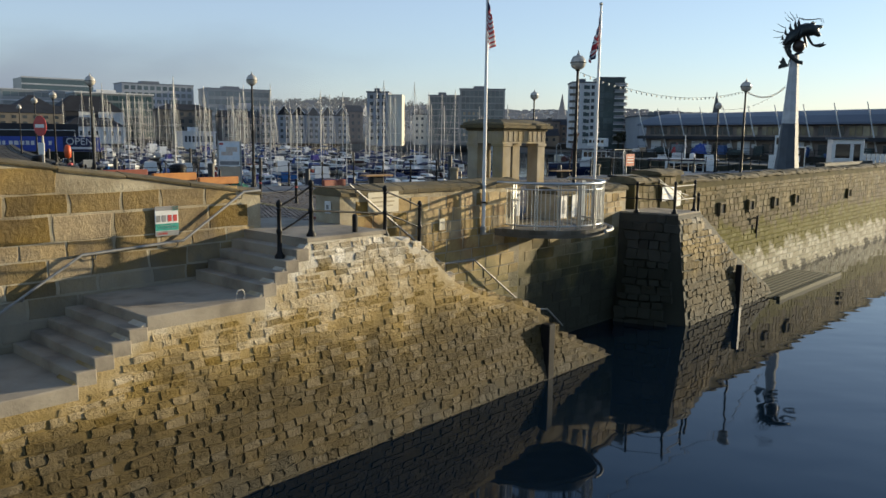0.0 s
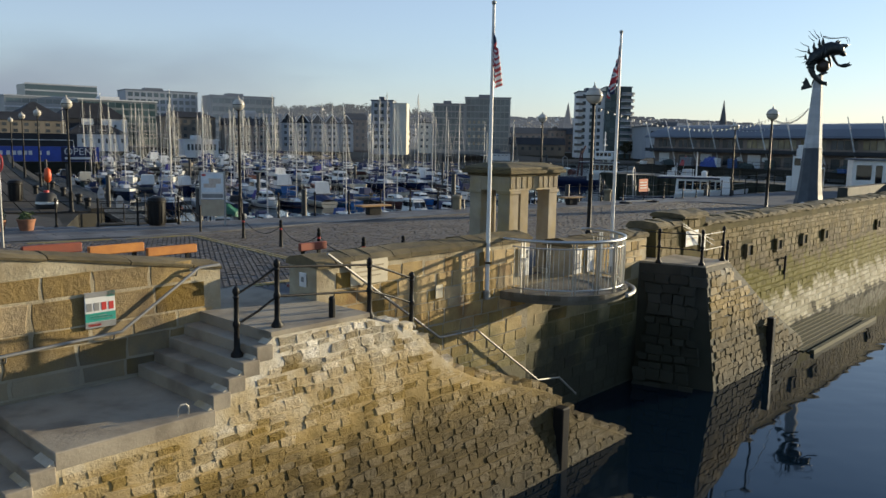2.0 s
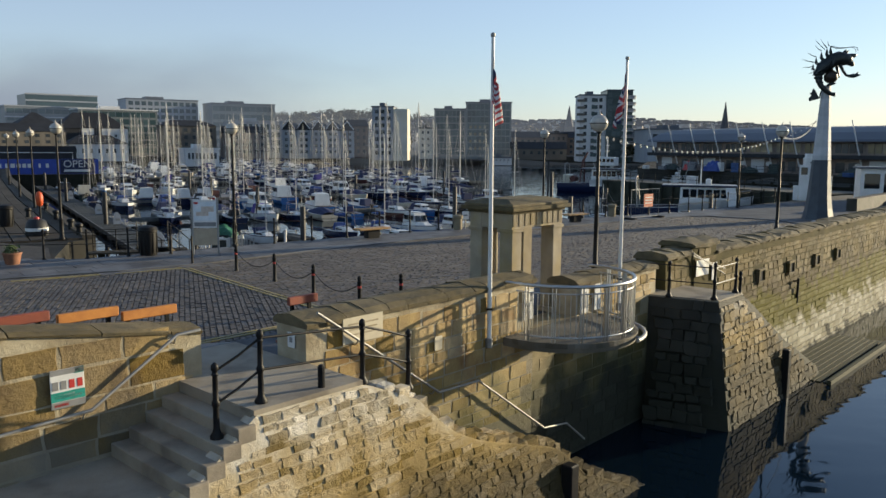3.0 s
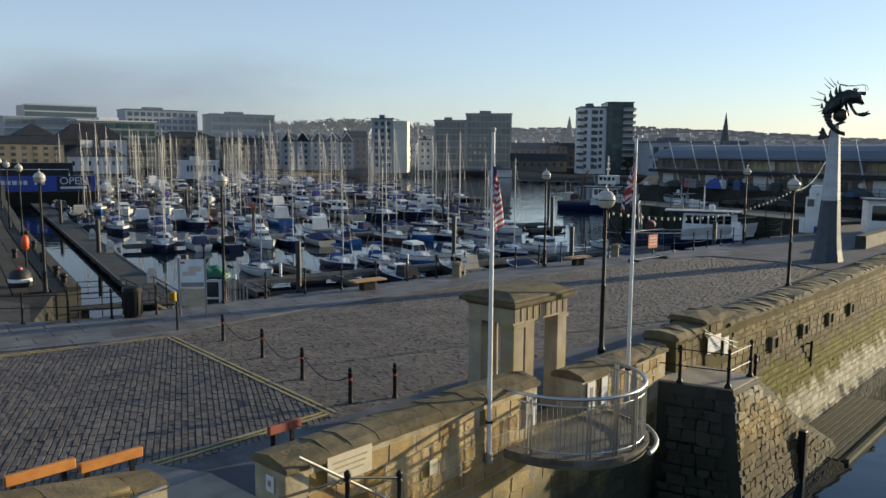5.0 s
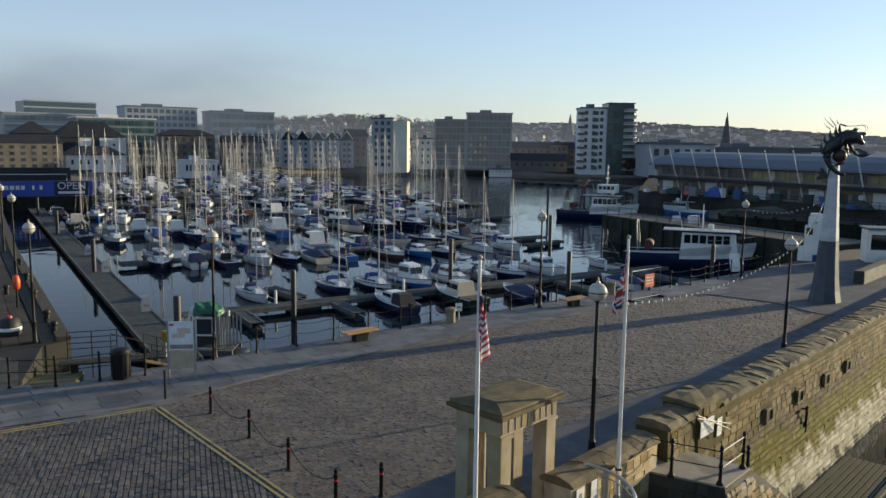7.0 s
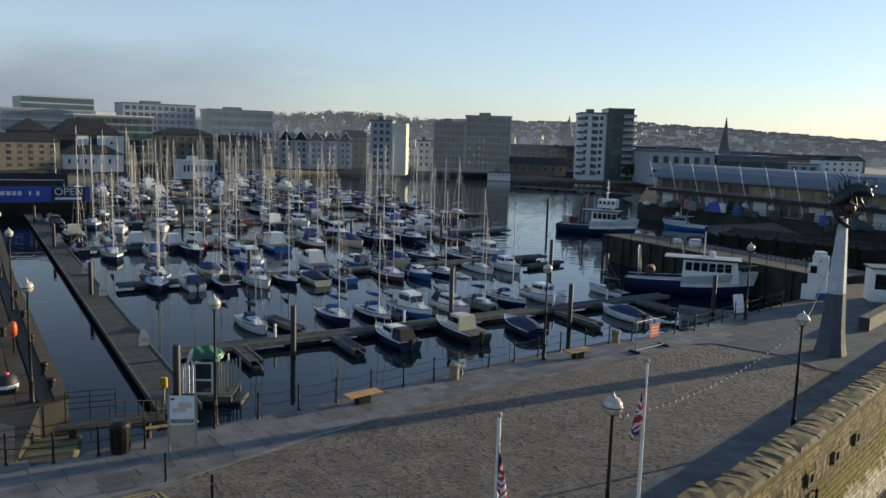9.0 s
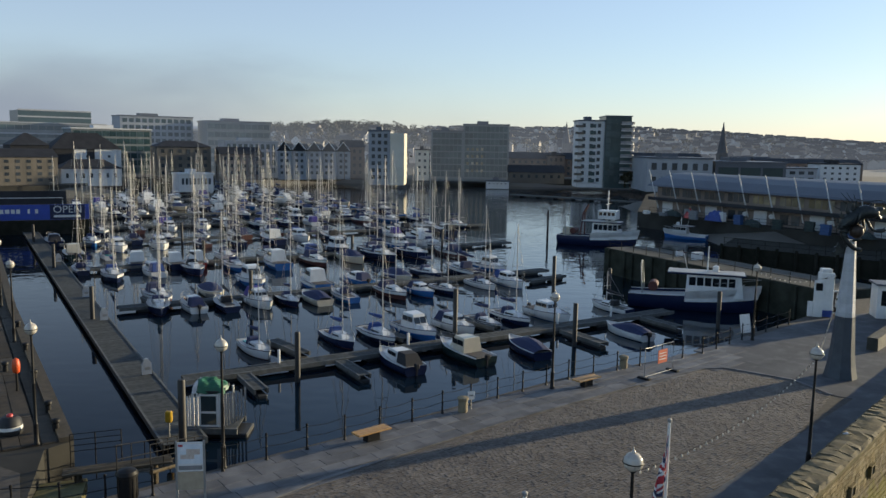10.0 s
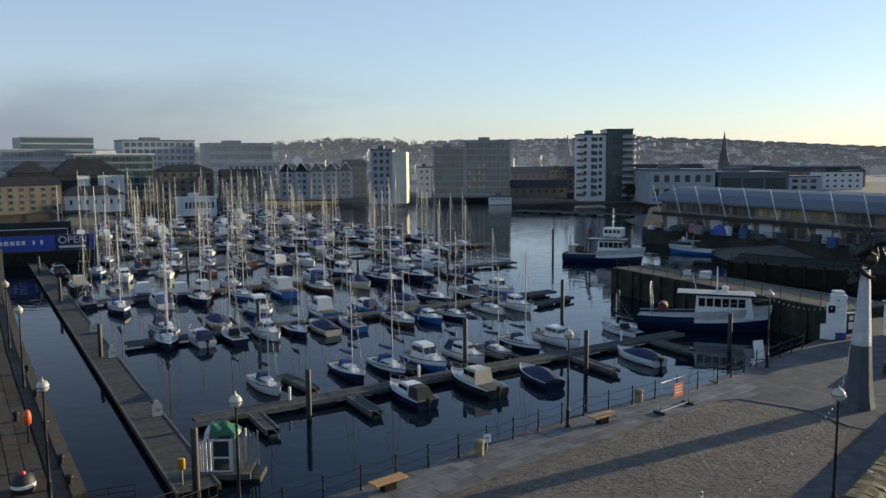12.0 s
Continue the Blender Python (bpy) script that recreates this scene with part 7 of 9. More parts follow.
bar(trawler, "rail", [(-5.4, 1.6, 2.4), (-2.0, 1.75, 2.4), (0.5, 1.75, 2.4)], 0.04, M["galv"])

# ---- buildings round the harbour ----
M["brick"] = shade("town_brick", (0.22, 0.17, 0.14), 0.85, alt=(0.15, 0.12, 0.105), scale=0.3, fine=4, coord="World", bump=0.1, vary=0.2)
M["render_grey"] = shade("grey_render", (0.36, 0.38, 0.40), 0.8, alt=(0.30, 0.32, 0.35), scale=0.15, fine=3, coord="World", bump=0.05)
M["render_white"] = shade("white_render", (0.66, 0.66, 0.65), 0.75, alt=(0.58, 0.58, 0.58), scale=0.2, fine=3, coord="World", bump=0.05)
M["limestone_far"] = shade("pale_limestone", (0.16, 0.14, 0.115), 0.85, alt=(0.11, 0.098, 0.082), scale=0.3, fine=3, coord="World", bump=0.1)
M["curtain"] = shade("curtain_wall_glass", (0.045, 0.085, 0.09), 0.28, alt=(0.025, 0.048, 0.055), scale=0.1, fine=1, coord="World", bump=0.0, vary=0.35, spec=0.4)
M["window"] = shade("far_window_glass", (0.05, 0.06, 0.07), 0.25, alt=(0.03, 0.04, 0.05), scale=0.3, fine=2, coord="World", bump=0.0, vary=0.4, spec=0.4)
# Warm base colour paints sunlight mirrored in some office and market windows.
M["painted_glint_glass"] = shade("warm_painted_glint", (0.40, 0.33, 0.20), 0.25, alt=(0.16, 0.14, 0.10), scale=0.5, fine=2, coord="World", bump=0.0, vary=0.4)
M["zinc"] = shade("grey_metal_roof", (0.10, 0.115, 0.14), 0.55, 0.0, alt=(0.08, 0.09, 0.11), scale=0.1, fine=2, coord="World", bump=0.05)
M["mullion"] = shade("grey_facade_frame", (0.17, 0.19, 0.195), 0.6, alt=(0.13, 0.15, 0.155), scale=0.2, fine=2, coord="World", bump=0.0)
_panes = {}


def pane_mesh(w, h, mat):
    key = (round(w, 2), round(h, 2), mat)
    if key not in _panes:
        bm = BM()
        box(bm, -w / 2, w / 2, -0.06, 0.05, 0, h)
        _panes[key] = mesh_of("window", bm, M[mat])
    return _panes[key]


def windows(b, x0, x1, z0, z1, cols, rows, mat="window", fw=0.55, fh=0.5, m=None):
    """Rows of panes on the face y = 0 of m."""
    w, h = (x1 - x0) / cols, (z1 - z0) / rows
    me = pane_mesh(w * fw, h * fh, mat)
    for i in range(cols):
        for j in range(rows):
            piece("window", me, b, (m or Matrix()) @ pose(x0 + w * (i + 0.5), 0, z0 + h * (j + 0.5 - fh / 2)))


def building(label, x, y, w, d, h, wall, cols, rows, turn=0, roof="flat", win="window", fw=0.5, fh=0.5, z0=-0.3, side=True, name="apartment_building", roofmat="slate", rise=3.0, group="", size=(1.0, 1.0)):
    """A block with walls, roof and rows of windows; x, y is its front left corner."""
    b = thing(name, label, "building", pose(x, y, z0, 0, 0, turn) @ Matrix.Diagonal((size[0], size[1], size[1], 1.0)), group)
    bm = BM()
    box(bm, 0, w, 0, d, -1.0, h)
    front = part("wall", bm, M[wall], b)
    bm = BM()
    if roof == "flat":
        box(bm, -0.3, w + 0.3, -0.3, d + 0.3, h, h + 0.5)
        box(bm, w * 0.3, w * 0.55, d * 0.3, d * 0.7, h + 0.5, h + 1.8)
    elif roof == "hip":
        lo = [bm.verts.new(p) for p in ((-0.4, -0.4, h), (w + 0.4, -0.4, h), (w + 0.4, d + 0.4, h), (-0.4, d + 0.4, h))]
        hi = [bm.verts.new(p) for p in ((d * 0.45, d / 2, h + rise), (w - d * 0.45, d / 2, h + rise))]
        bm.faces.new((lo[0], lo[1], hi[1], hi[0]))
        bm.faces.new((lo[2], lo[3], hi[0], hi[1]))
        bm.faces.new((lo[1], lo[2], hi[1]))
        bm.faces.new((lo[3], lo[0], hi[0]))
        bm.faces.new(lo[::-1])
    else:
        vs = [bm.verts.new(p) for p in ((-0.3, -0.3, h), (w + 0.3, -0.3, h), (w + 0.3, d + 0.3, h), (-0.3, d + 0.3, h), (-0.3, d / 2, h + rise), (w + 0.3, d / 2, h + rise))]
        for q in ((0, 1, 5, 4), (2, 3, 4, 5), (0, 4, 3), (1, 2, 5), (3, 2, 1, 0)):
            bm.faces.new([vs[i] for i in q])
    part("roof", bm, M[roofmat], b)
    if cols:
        windows(front, 0.6, w - 0.6, 0.6, h - 0.3, cols, rows, win, fw, fh)
        if side and x > -45:
            windows(front, 0.6, d - 0.6, 0.6, h - 0.3, max(1, int(cols * d / w)), rows, win, fw, fh, pose(w, 0, 0, 0, 0, 90))
    return b


# tall block of flats, in a white part and a glazed part with curved balconies
tower = building("tall block of flats with white and glazed faces and balconies", 35.62, 256.17, 9.6, 13, 23.2, "render_white", 3, 9, 0, fw=0.42, fh=0.55, name="apartment_tower", roofmat="zinc", z0=-0.5, size=(0.87, 0.87))
bm = BM()
box(bm, 9.62, 19.0, -1.5, 13, -1, 25.0)
part("glazed_wall", bm, M["curtain"], tower)
bm = BM()
box(bm, 9.5, 19.3, -1.7, 13.1, 25.0, 25.35)
part("upper_roof", bm, M["zinc"], tower)
windows(tower, 9.8, 15.0, 1.0, 24.6, 3, 10, "curtain", 0.9, 0.8, pose(0, -1.5, 0))
windows(tower, 15.0, 18.8, 1.0, 24.6, 2, 10, "curtain", 0.8, 0.6, pose(0, -1.5, 0))
windows(tower, 0.5, 14, 1.0, 24.6, 4, 10, "window", 0.6, 0.55, pose(19.0, -1.5, 0, 0, 0, 90))
for j in range(10):
    z = 1.0 + 2.36 * j
    bm = BM()
    arc_b = [(15.2, -1.5), (15.2, -2.6)] + [(17.8 + 2.6 * math.sin(radians(a)), -0.2 - 2.6 * math.cos(radians(a))) for a in range(0, 91, 15)] + [(20.4, 6.0), (19.02, 6.0), (19.02, -1.5)]
    prism(bm, arc_b, z - 0.2, z + 0.1)
    part("balcony_slab", bm, M["render_white"], tower, "pale curved balcony slab")
    bm = BM()
    for p, q in zip(arc_b[1:-2], arc_b[2:-1]):
        bm.faces.new([bm.verts.new(v) for v in ((*p, z + 0.12), (*q, z + 0.12), (*q, z + 0.95), (*p, z + 0.95))])
    bmesh.ops.solidify(bm, geom=bm.faces[:], thickness=0.06)
    part("balustrade", bm, M["render_grey"], tower, "grey balustrade")
for j in range(9):
    z = 0.9 + 2.5 * j
    bm = BM()
    box(bm, -1.1, 1.8, -0.7, 0.0, z, z + 0.9)
    part("balcony", bm, M["limestone_far"], tower)
    bm = BM()
    box(bm, 4.2, 6.4, -0.5, 0.0, z, z + 1.3)
    part("bay", bm, M["curtain"], tower, "dark recessed balcony bay")

# cream-ended block
cream = building("grey block of flats with a blank cream gable end", -29.89, 242.59, 8, 12, 18.6, "render_grey", 3, 7, 0, fw=0.55, fh=0.55, roofmat="zinc", side=False, size=(0.83, 0.83))
bm = BM()
box(bm, 8.01, 13.2, -0.6, 12, -1, 18.0)
part("gable", bm, M["offwhite"], cream, "blank cream rendered gable")
# glass offices
building("dark glass office block on the far quay", -12.33, 278.66, 13.6, 16, 20, "mullion", 7, 7, 0, fw=0.9, fh=0.82, win="curtain", roofmat="zinc", name="office_building", size=(0.82, 0.82))
off2 = building("taller dark glass office block with a boxed roof", -1.15, 278.64, 19.2, 18, 22.6, "mullion", 10, 8, 0, fw=0.9, fh=0.82, win="curtain", roofmat="zinc", name="office_building", size=(0.83, 0.83))
windows(off2, 1, 9, 2, 14, 4, 4, "painted_glint_glass", 0.5, 0.4, pose(0, -0.03, 0))
# white warehouses with dark hipped roofs
building("white rendered quayside house with a dark slate hipped roof", -104.87, 202.8, 17.3, 9, 4.7, "render_white", 7, 1, 41.27, roof="hip", fw=0.3, fh=0.4, rise=3.1, name="quay_house", size=(0.88, 0.8))
wh = building("large white warehouse with a black slate roof", -122.64, 232.15, 23.5, 14, 11.1, "render_white", 3, 2, 41.73, roof="hip", fw=0.12, fh=0.2, rise=6.4, name="warehouse", size=(0.85, 0.77))
for x0, x1 in ((-0.05, 7.4), (11.6, 14.2)):
    bm = BM()
    box(bm, x0, x1, -0.08, 0.0, 0, 11.1)
    part("dark_bay", bm, M["slate"], wh, "dark slate-hung bay")
building("black-roofed wing of the white warehouse", -129.84, 223.22, 12, 12, 12.4, "slate", 3, 2, 41.72, roof="hip", fw=0.3, fh=0.3, rise=4.5, name="warehouse", size=(0.85, 0.77))
# stone flats at the left end
building("pale stone quayside flats with slate roof", -119.58, 181.42, 26, 11, 8.6, "limestone_far", 9, 4, 44.86, roof="gable", fw=0.4, fh=0.5, rise=2.6, size=(0.9, 0.8))
building("pale stone flats with a hipped slate roof", -95.57, 243.03, 20, 10, 12.4, "limestone_far", 6, 4, 35.2, roof="hip", fw=0.4, fh=0.5, rise=2.4, size=(0.84, 0.78))
building("dark stone quayside terrace", -78.29, 251.05, 16, 10, 9.5, "brick", 6, 3, 31.03, roof="gable", fw=0.4, fh=0.5, rise=3, size=(0.84, 0.79))
building("white colonnaded quayside cafe with a flat roof", -76.65, 210, 10.5, 8, 4.6, "render_white", 8, 1, 35.06, fw=0.62, fh=0.55, roofmat="render_white", name="quay_cafe", side=False, z0=-1.6, size=(0.88, 0.82))
# office buildings in the background on the left
bands = building("stepped glass office building with white bands", -163, 272.32, 46, 20, 23.5, "mullion", 14, 6, 43.46, fw=0.94, fh=0.6, win="curtain", roofmat="render_grey", name="office_building", size=(0.8, 0.72))
bm = BM()
box(bm, 9, 40, 2, 18, 24.0, 29.8)
part("upper_storeys", bm, M["curtain"], bands, "dark set-back upper storeys")
for z in (6.0, 12.0, 18.0, 26.4, 29.6):
    bm = BM()
    box(bm, (-0.2 if z < 23 else 8.8), (46.2 if z < 23 else 40.2), -0.25 if z < 23 else 1.75, 0.1 if z < 23 else 2.1, z, z + 0.7)
    part("band", bm, M["render_grey"], bands, "pale spandrel band")
building("grey and white block of flats with many windows", -125.2, 284.93, 33, 16, 27.6, "render_grey", 11, 8, 37.79, fw=0.7, fh=0.6, win="curtain", roofmat="zinc", size=(0.8, 0.73))
building("white-fronted glazed building with a curved end", -124.85, 248.62, 30.1, 14, 19.5, "mullion", 11, 6, 40.27, fw=0.88, fh=0.7, win="curtain", roofmat="render_white", name="office_building", size=(0.83, 0.76))
building("broad teal glass office block on the skyline", -96.07, 291.8, 30.4, 18, 25.2, "mullion", 10, 6, 31.85, fw=0.92, fh=0.6, win="curtain", roofmat="zinc", name="office_building", size=(0.8, 0.75))
building("pale glazed quayside offices", -81.8, 266.87, 22.4, 12, 14.8, "render_grey", 9, 4, 30.34, fw=0.6, fh=0.65, win="curtain", roofmat="render_grey", name="office_building", size=(0.82, 0.78))
# gabled waterfront flats
for i in range(5):
    x = -63.15 + 4.6 * i
    g = building("narrow gabled waterfront house in grey-blue render", x, 264.57 + 2.36 * i - 0.5 * (i % 2), 5.7, 12, 11.0, "render_grey", 2, 4, roof="flat", fw=0.5, fh=0.5, side=False, name="gabled_house", group="gabled waterfront houses", size=(0.8, 0.8))
    bm = BM()
    vs = [bm.verts.new(p) for p in ((-0.2, -0.2, 11.5), (5.7, -0.2, 11.5), (2.75, -0.2, 15.0), (-0.2, 12, 11.5), (5.7, 12, 11.5), (2.75, 12, 15.0))]
    for q in ((0, 1, 2), (3, 5, 4), (0, 2, 5, 3), (1, 4, 5, 2), (0, 3, 4, 1)):
        bm.faces.new([vs[k] for k in q])
    part("gable", bm, M["slate"], g)
    bm = BM()
    tube(bm, [(-0.1, -0.35, 11.5), (2.75, -0.35, 15.0), (5.6, -0.35, 11.5)], 0.22, 6)
    part("bargeboard", bm, M["render_white"], g, "white gable trim")
building("brick corner building with a cream gable", -42.31, 273.9, 8.82, 10, 13, "brick", 3, 4, 20.85, roof="gable", fw=0.4, fh=0.5, size=(0.83, 0.8))
building("low terrace of pale houses behind the quay", -32.65, 280.66, 14, 10, 9, "render_white", 6, 3, 0, roof="gable", fw=0.4, fh=0.5, size=(0.8, 0.8))
building("small pale block beside the glass offices", -17.82, 277.78, 6, 8, 12, "offwhite", 2, 4, 0, fw=0.4, fh=0.4, size=(0.81, 0.81))
building("dark stone harbour house with gables", 14.69, 271.98, 22.5, 12, 3.4, "limestone_far", 7, 1, 0, roof="gable", fw=0.35, fh=0.5, rise=2.9, name="harbour_house", roofmat="slate", size=(0.84, 0.84))
building("brick warehouse behind the harbour house", 16.76, 308.23, 30, 14, 8.6, "brick", 10, 3, 0, roof="gable", fw=0.4, fh=0.5, name="warehouse", size=(0.82, 0.82))
building("orange brick building catching the sun", 31.23, 306.35, 8, 10, 10, "brick", 3, 3, 0, fw=0.4, fh=0.5, size=(0.83, 0.83))
# long sheds and blocks on the right
building("long blue-grey industrial shed", 52.82, 233.78, 21.3, 24, 9.9, "render_grey", 6, 2, 0, roofmat="zinc", name="industrial_shed", size=(0.89, 0.89))
building("pale metal-clad industrial shed", 73.07, 235.19, 22.5, 24, 8.7, "zinc", 3, 1, 0, fw=0.9, fh=0.7, win="curtain", roofmat="zinc", name="industrial_shed", size=(0.91, 0.91))
building("white rendered block of flats", 132.88, 301.7, 16.4, 12, 7.6, "render_white", 5, 3, 0, fw=0.35, fh=0.4, z0=-0.3, size=(0.91, 0.91))
building("dark brick block behind the flats", 118.67, 326.25, 48, 14, 7.6, "brick", 12, 3, 0, roof="gable", fw=0.4, fh=0.4, rise=2.2, size=(0.88, 0.88))
building("brick buildings beside the tower", 56.25, 315.21, 44, 14, 9, "brick", 12, 3, 0, roof="gable", fw=0.4, fh=0.5, size=(0.84, 0.84))
building("low grey depot beside the tower", 92.2, 288.51, 38, 18, 6, "render_grey", 10, 2, 0, fw=0.6, fh=0.5, roofmat="zinc", name="depot", size=(0.89, 0.89))


building("long white houseboat at the far quay", 6.87, 268.05, 9.2, 3.5, 1.9, "render_white", 5, 1, 0, fw=0.4, fh=0.3, z0=-2.2, name="houseboat", roofmat="zinc", side=False, size=(0.84, 0.84))
pontoon("dark outer pontoon across the basin", pose(13.36, 232.69, -2.6, 0, 0, -34.89), 44, 3.0)

# churches on the hill
# Church stone and slate are paled to paint in the distance haze.
M["church_stone"] = shade("grey_church_stone", (0.17, 0.16, 0.15), 0.85, alt=(0.12, 0.115, 0.11), scale=0.3, fine=3, coord="World", bump=0.1)
M["church_slate"] = shade("hazed_spire_slate", (0.13, 0.13, 0.135), 0.8, alt=(0.095, 0.095, 0.10), scale=0.4, fine=4, coord="World", bump=0.1, spec=0.2)


def church(x, y, z, h, label):
    c = thing("church", label, "church", pose(x, y, z))
    bm = BM()
    box(bm, -2.0, 2.0, -2.0, 2.0, -4, h * 0.42)
    part("tower", bm, M["church_stone"], c)
    bm = BM()
    lathe(bm, [(2.3, h * 0.42), (1.25, h * 0.68), (0.1, h)], 8)
    part("spire", bm, M["church_slate"], c)
    bm = BM()
    box(bm, 2.02, 22, -4, 4, -4, h * 0.2)
    vs = [bm.verts.new(p) for p in ((2.02, -4.4, h * 0.2), (22, -4.4, h * 0.2), (22, 4.4, h * 0.2), (2.02, 4.4, h * 0.2), (2.02, 0, h * 0.36), (22, 0, h * 0.36))]
    for q in ((0, 1, 5, 4), (2, 3, 4, 5), (0, 4, 3), (1, 2, 5)):
        bm.faces.new([vs[i] for i in q])
    part("nave", bm, M["church_slate"], c)


church(117.47, 368.51, 0, 24.08, "dark stone church with a tall slender spire")
church(51.4, 412.0, 5.7, 18.5, "distant stone church with a pointed spire")

# ---- fish market ----
FM = pose(35.11, 146.96, -0.3, 0, 0, -59.81) @ Matrix.Diagonal((1.12, 0.93, 0.93, 1.0))
market = thing("fish_market", "long two-storey fish market with a curved grey metal roof", "market hall", FM)
LM = 70
bm = BM()
box(bm, 0, LM, 0.0, 17, -0.5, 5.4)
part("wall", bm, M["brick"], market)
bm = BM()
prof = [(-1.6, 5.2), (-1.2, 5.55), (1.5, 6.7), (5, 7.5), (8.5, 7.8), (13, 7.4), (17.5, 6.0), (17.5, 5.4), (-1.0, 5.15)]
a = [bm.verts.new((-1, y, z)) for y, z in prof]
b = [bm.verts.new((LM + 1, y, z)) for y, z in prof]
for i in range(len(prof)):
    j = (i + 1) % len(prof)
    bm.faces.new((a[i], b[i], b[j], a[j]))
bm.faces.new(a[::-1])
bm.faces.new(b)
part("roof", bm, M["zinc"], market, "curved grey standing-seam roof")
bm = BM()
box(bm, -0.5, LM, -1.8, 0.0, 2.75, 2.95)
box(bm, -0.5, LM, -1.85, -1.7, 2.55, 3.15)
part("canopy", bm, M["slate"], market, "dark walkway canopy")
for i in range(15):
    x = 1 + i * 4.5
    windows(market, x, x + 3.9, 3.2, 5.1, 4, 1, "painted_glint_glass" if i in (4, 5, 6, 8, 9) else "window", 0.84, 0.75)
    if i % 2 == 0:
        bm = BM()
        box(bm, x + 0.4, x + 2.6, -0.12, 0.02, -0.4, 2.3)
        part("roller_door", bm, M["render_white"], market, "white roller door" if i % 4 else "pale roller door")
    else:
        windows(market, x, x + 3.6, -0.2, 2.5, 2, 1, "window", 0.7, 0.6)
    bm = BM()
    tube(bm, [(x - 0.4, -0.3, 1.0), (x - 0.9, -2.6, 8.4)], [0.11, 0.07], 6)
    part("raking_mast", bm, M["render_white"], market, "white raking steel mast")
    # Flat white discs stand for round wall lamps; they give no light.
    if i in (3, 4, 6, 7, 9):
        bm = BM()
        tube(bm, [(x + 3.4, -0.25, 1.5), (x + 3.4, -0.05, 1.5)], 0.4, 12)
        part("round_fan", bm, M["render_white"], market, "round white wall lamp")
M["tarp_blue"] = shade("blue_tarpaulin", (0.03, 0.07, 0.30), 0.6, alt=(0.02, 0.05, 0.22), scale=2, fine=8, bump=0.3)
M["netting"] = shade("dark_heaped_nets", (0.05, 0.07, 0.06), 0.9, alt=(0.03, 0.04, 0.045), scale=2, fine=8, bump=0.6)
rng = random.Random(9)


def heap(name, label, m, w, d, h, mat, seed, category):
    """An uneven heap of gear."""
    r = random.Random(seed)
    bm = BM()
    n = 9
    g = {}
    for i in range(n):
        for j in range(n):
            x, y = -1 + 2 * i / (n - 1), -1 + 2 * j / (n - 1)
            e = max(0.0, 1 - max(abs(x), abs(y)) ** 3)
            g[i, j] = bm.verts.new((x * w / 2 + r.uniform(-0.1, 0.1), y * d / 2, h * e * r.uniform(0.6, 1.0)))
    for i in range(n - 1):
        for j in range(n - 1):
            bm.faces.new((g[i, j], g[i + 1, j], g[i + 1, j + 1], g[i, j + 1]))
    ob = new(name, mesh_of(name, bm, mat))
    ob.matrix_basis = m
    tagged(ob, label, category)


for i, (s, w, h, mat, lab) in enumerate(((6, 3, 1.2, M["netting"], "heap of dark fishing nets on the fish quay"), (14.5, 3.2, 2.0, M["tarp_blue"], "stack under a blue tarpaulin on the fish quay"), (21, 2.4, 1.1, M["netting"], "heap of dark fishing nets on the fish quay"),
                                        (37, 4, 1.3, M["netting"], "heap of dark fishing nets on the fish quay"), (46, 5, 1.5, M["netting"], "heap of dark fishing nets on the fish quay"), (9.5, 1.2, 1.8, M["hull_red"], "red wrapped buoy stack on the fish quay"), (55, 6, 1.8, M["netting"], "heap of dark fishing nets on the fish quay"))):
    heap("gear_heap", lab, FM @ pose(s, -2.8, 0.0), w, 1.8, h, mat, i, "fishing gear")

# ---- lock pier, dark staging, kiosk, hoarding ----
M["dark_timber"] = shade("wet_dark_timber", (0.028, 0.027, 0.02), 0.85, alt=(0.016, 0.017, 0.012), scale=1.0, fine=10, bump=0.3, coord="World", vary=0.2, spec=0.1)
bm = BM()
prism(bm, [(16.2, 92.8), (30.3, 66.5), (36.4, 69.6), (21.2, 95.4)], -6.5, -0.25)
M["pier_face"] = shade("weedy_pier_planking", (0.05, 0.054, 0.042), 0.85, alt=(0.025, 0.028, 0.02), scale=0.8, fine=10, bump=0.3, coord="World", spec=0.1)
M["pier_top"] = shade("grey_pier_planking", (0.10, 0.098, 0.086), 0.85, alt=(0.07, 0.068, 0.058), scale=0.8, fine=12, bump=0.2, coord="World", spec=0.2)
setting("pier_lock", bm, M["pier_face"], "dark timber-faced lock pier", category="pier")
bm = BM()
prism(bm, [(16.4, 92.75), (30.35, 66.75), (36.0, 69.65), (21.1, 95.1)], -0.25, -0.2)
setting("pavement_pier", bm, M["pier_top"], "grey planked top of the lock pier", category="paving")
prail = thing("pier_railing", "dark railing along the lock pier", "railing")
A, B = Vector((16.75, 92.5, -0.2)), Vector((30.4, 67.0, -0.2))
for i in range(15):
    p = A.lerp(B, i / 14)
    bar(prail, "post", [p, p + Vector((0, 0, 1.05))], 0.035, M["dark_timber"], 6)
for k in (0.55, 1.03):
    bar(prail, "rail", [A + Vector((0, 0, k)), B + Vector((0, 0, k))], 0.025, M["dark_timber"], 6)
face = thing("pier_facing", "vertical timber fender posts on the lock pier", "fender", kind="structure")
for i in range(13):
    p = Vector((16.1, 92.8, 0)).lerp(Vector((30.2, 66.5, 0)), (i + 0.5 + 0.25 * math.sin(i * 2.3)) / 13)
    bm = BM()
    box(bm, -0.1, 0.1, -0.08, 0.08, -4.5, -0.3, pose(p.x - 0.08, p.y - 0.05, 0, 0, 0, 28))
    part("fender_post", bm, M["pier_face"], face)
bm = BM()
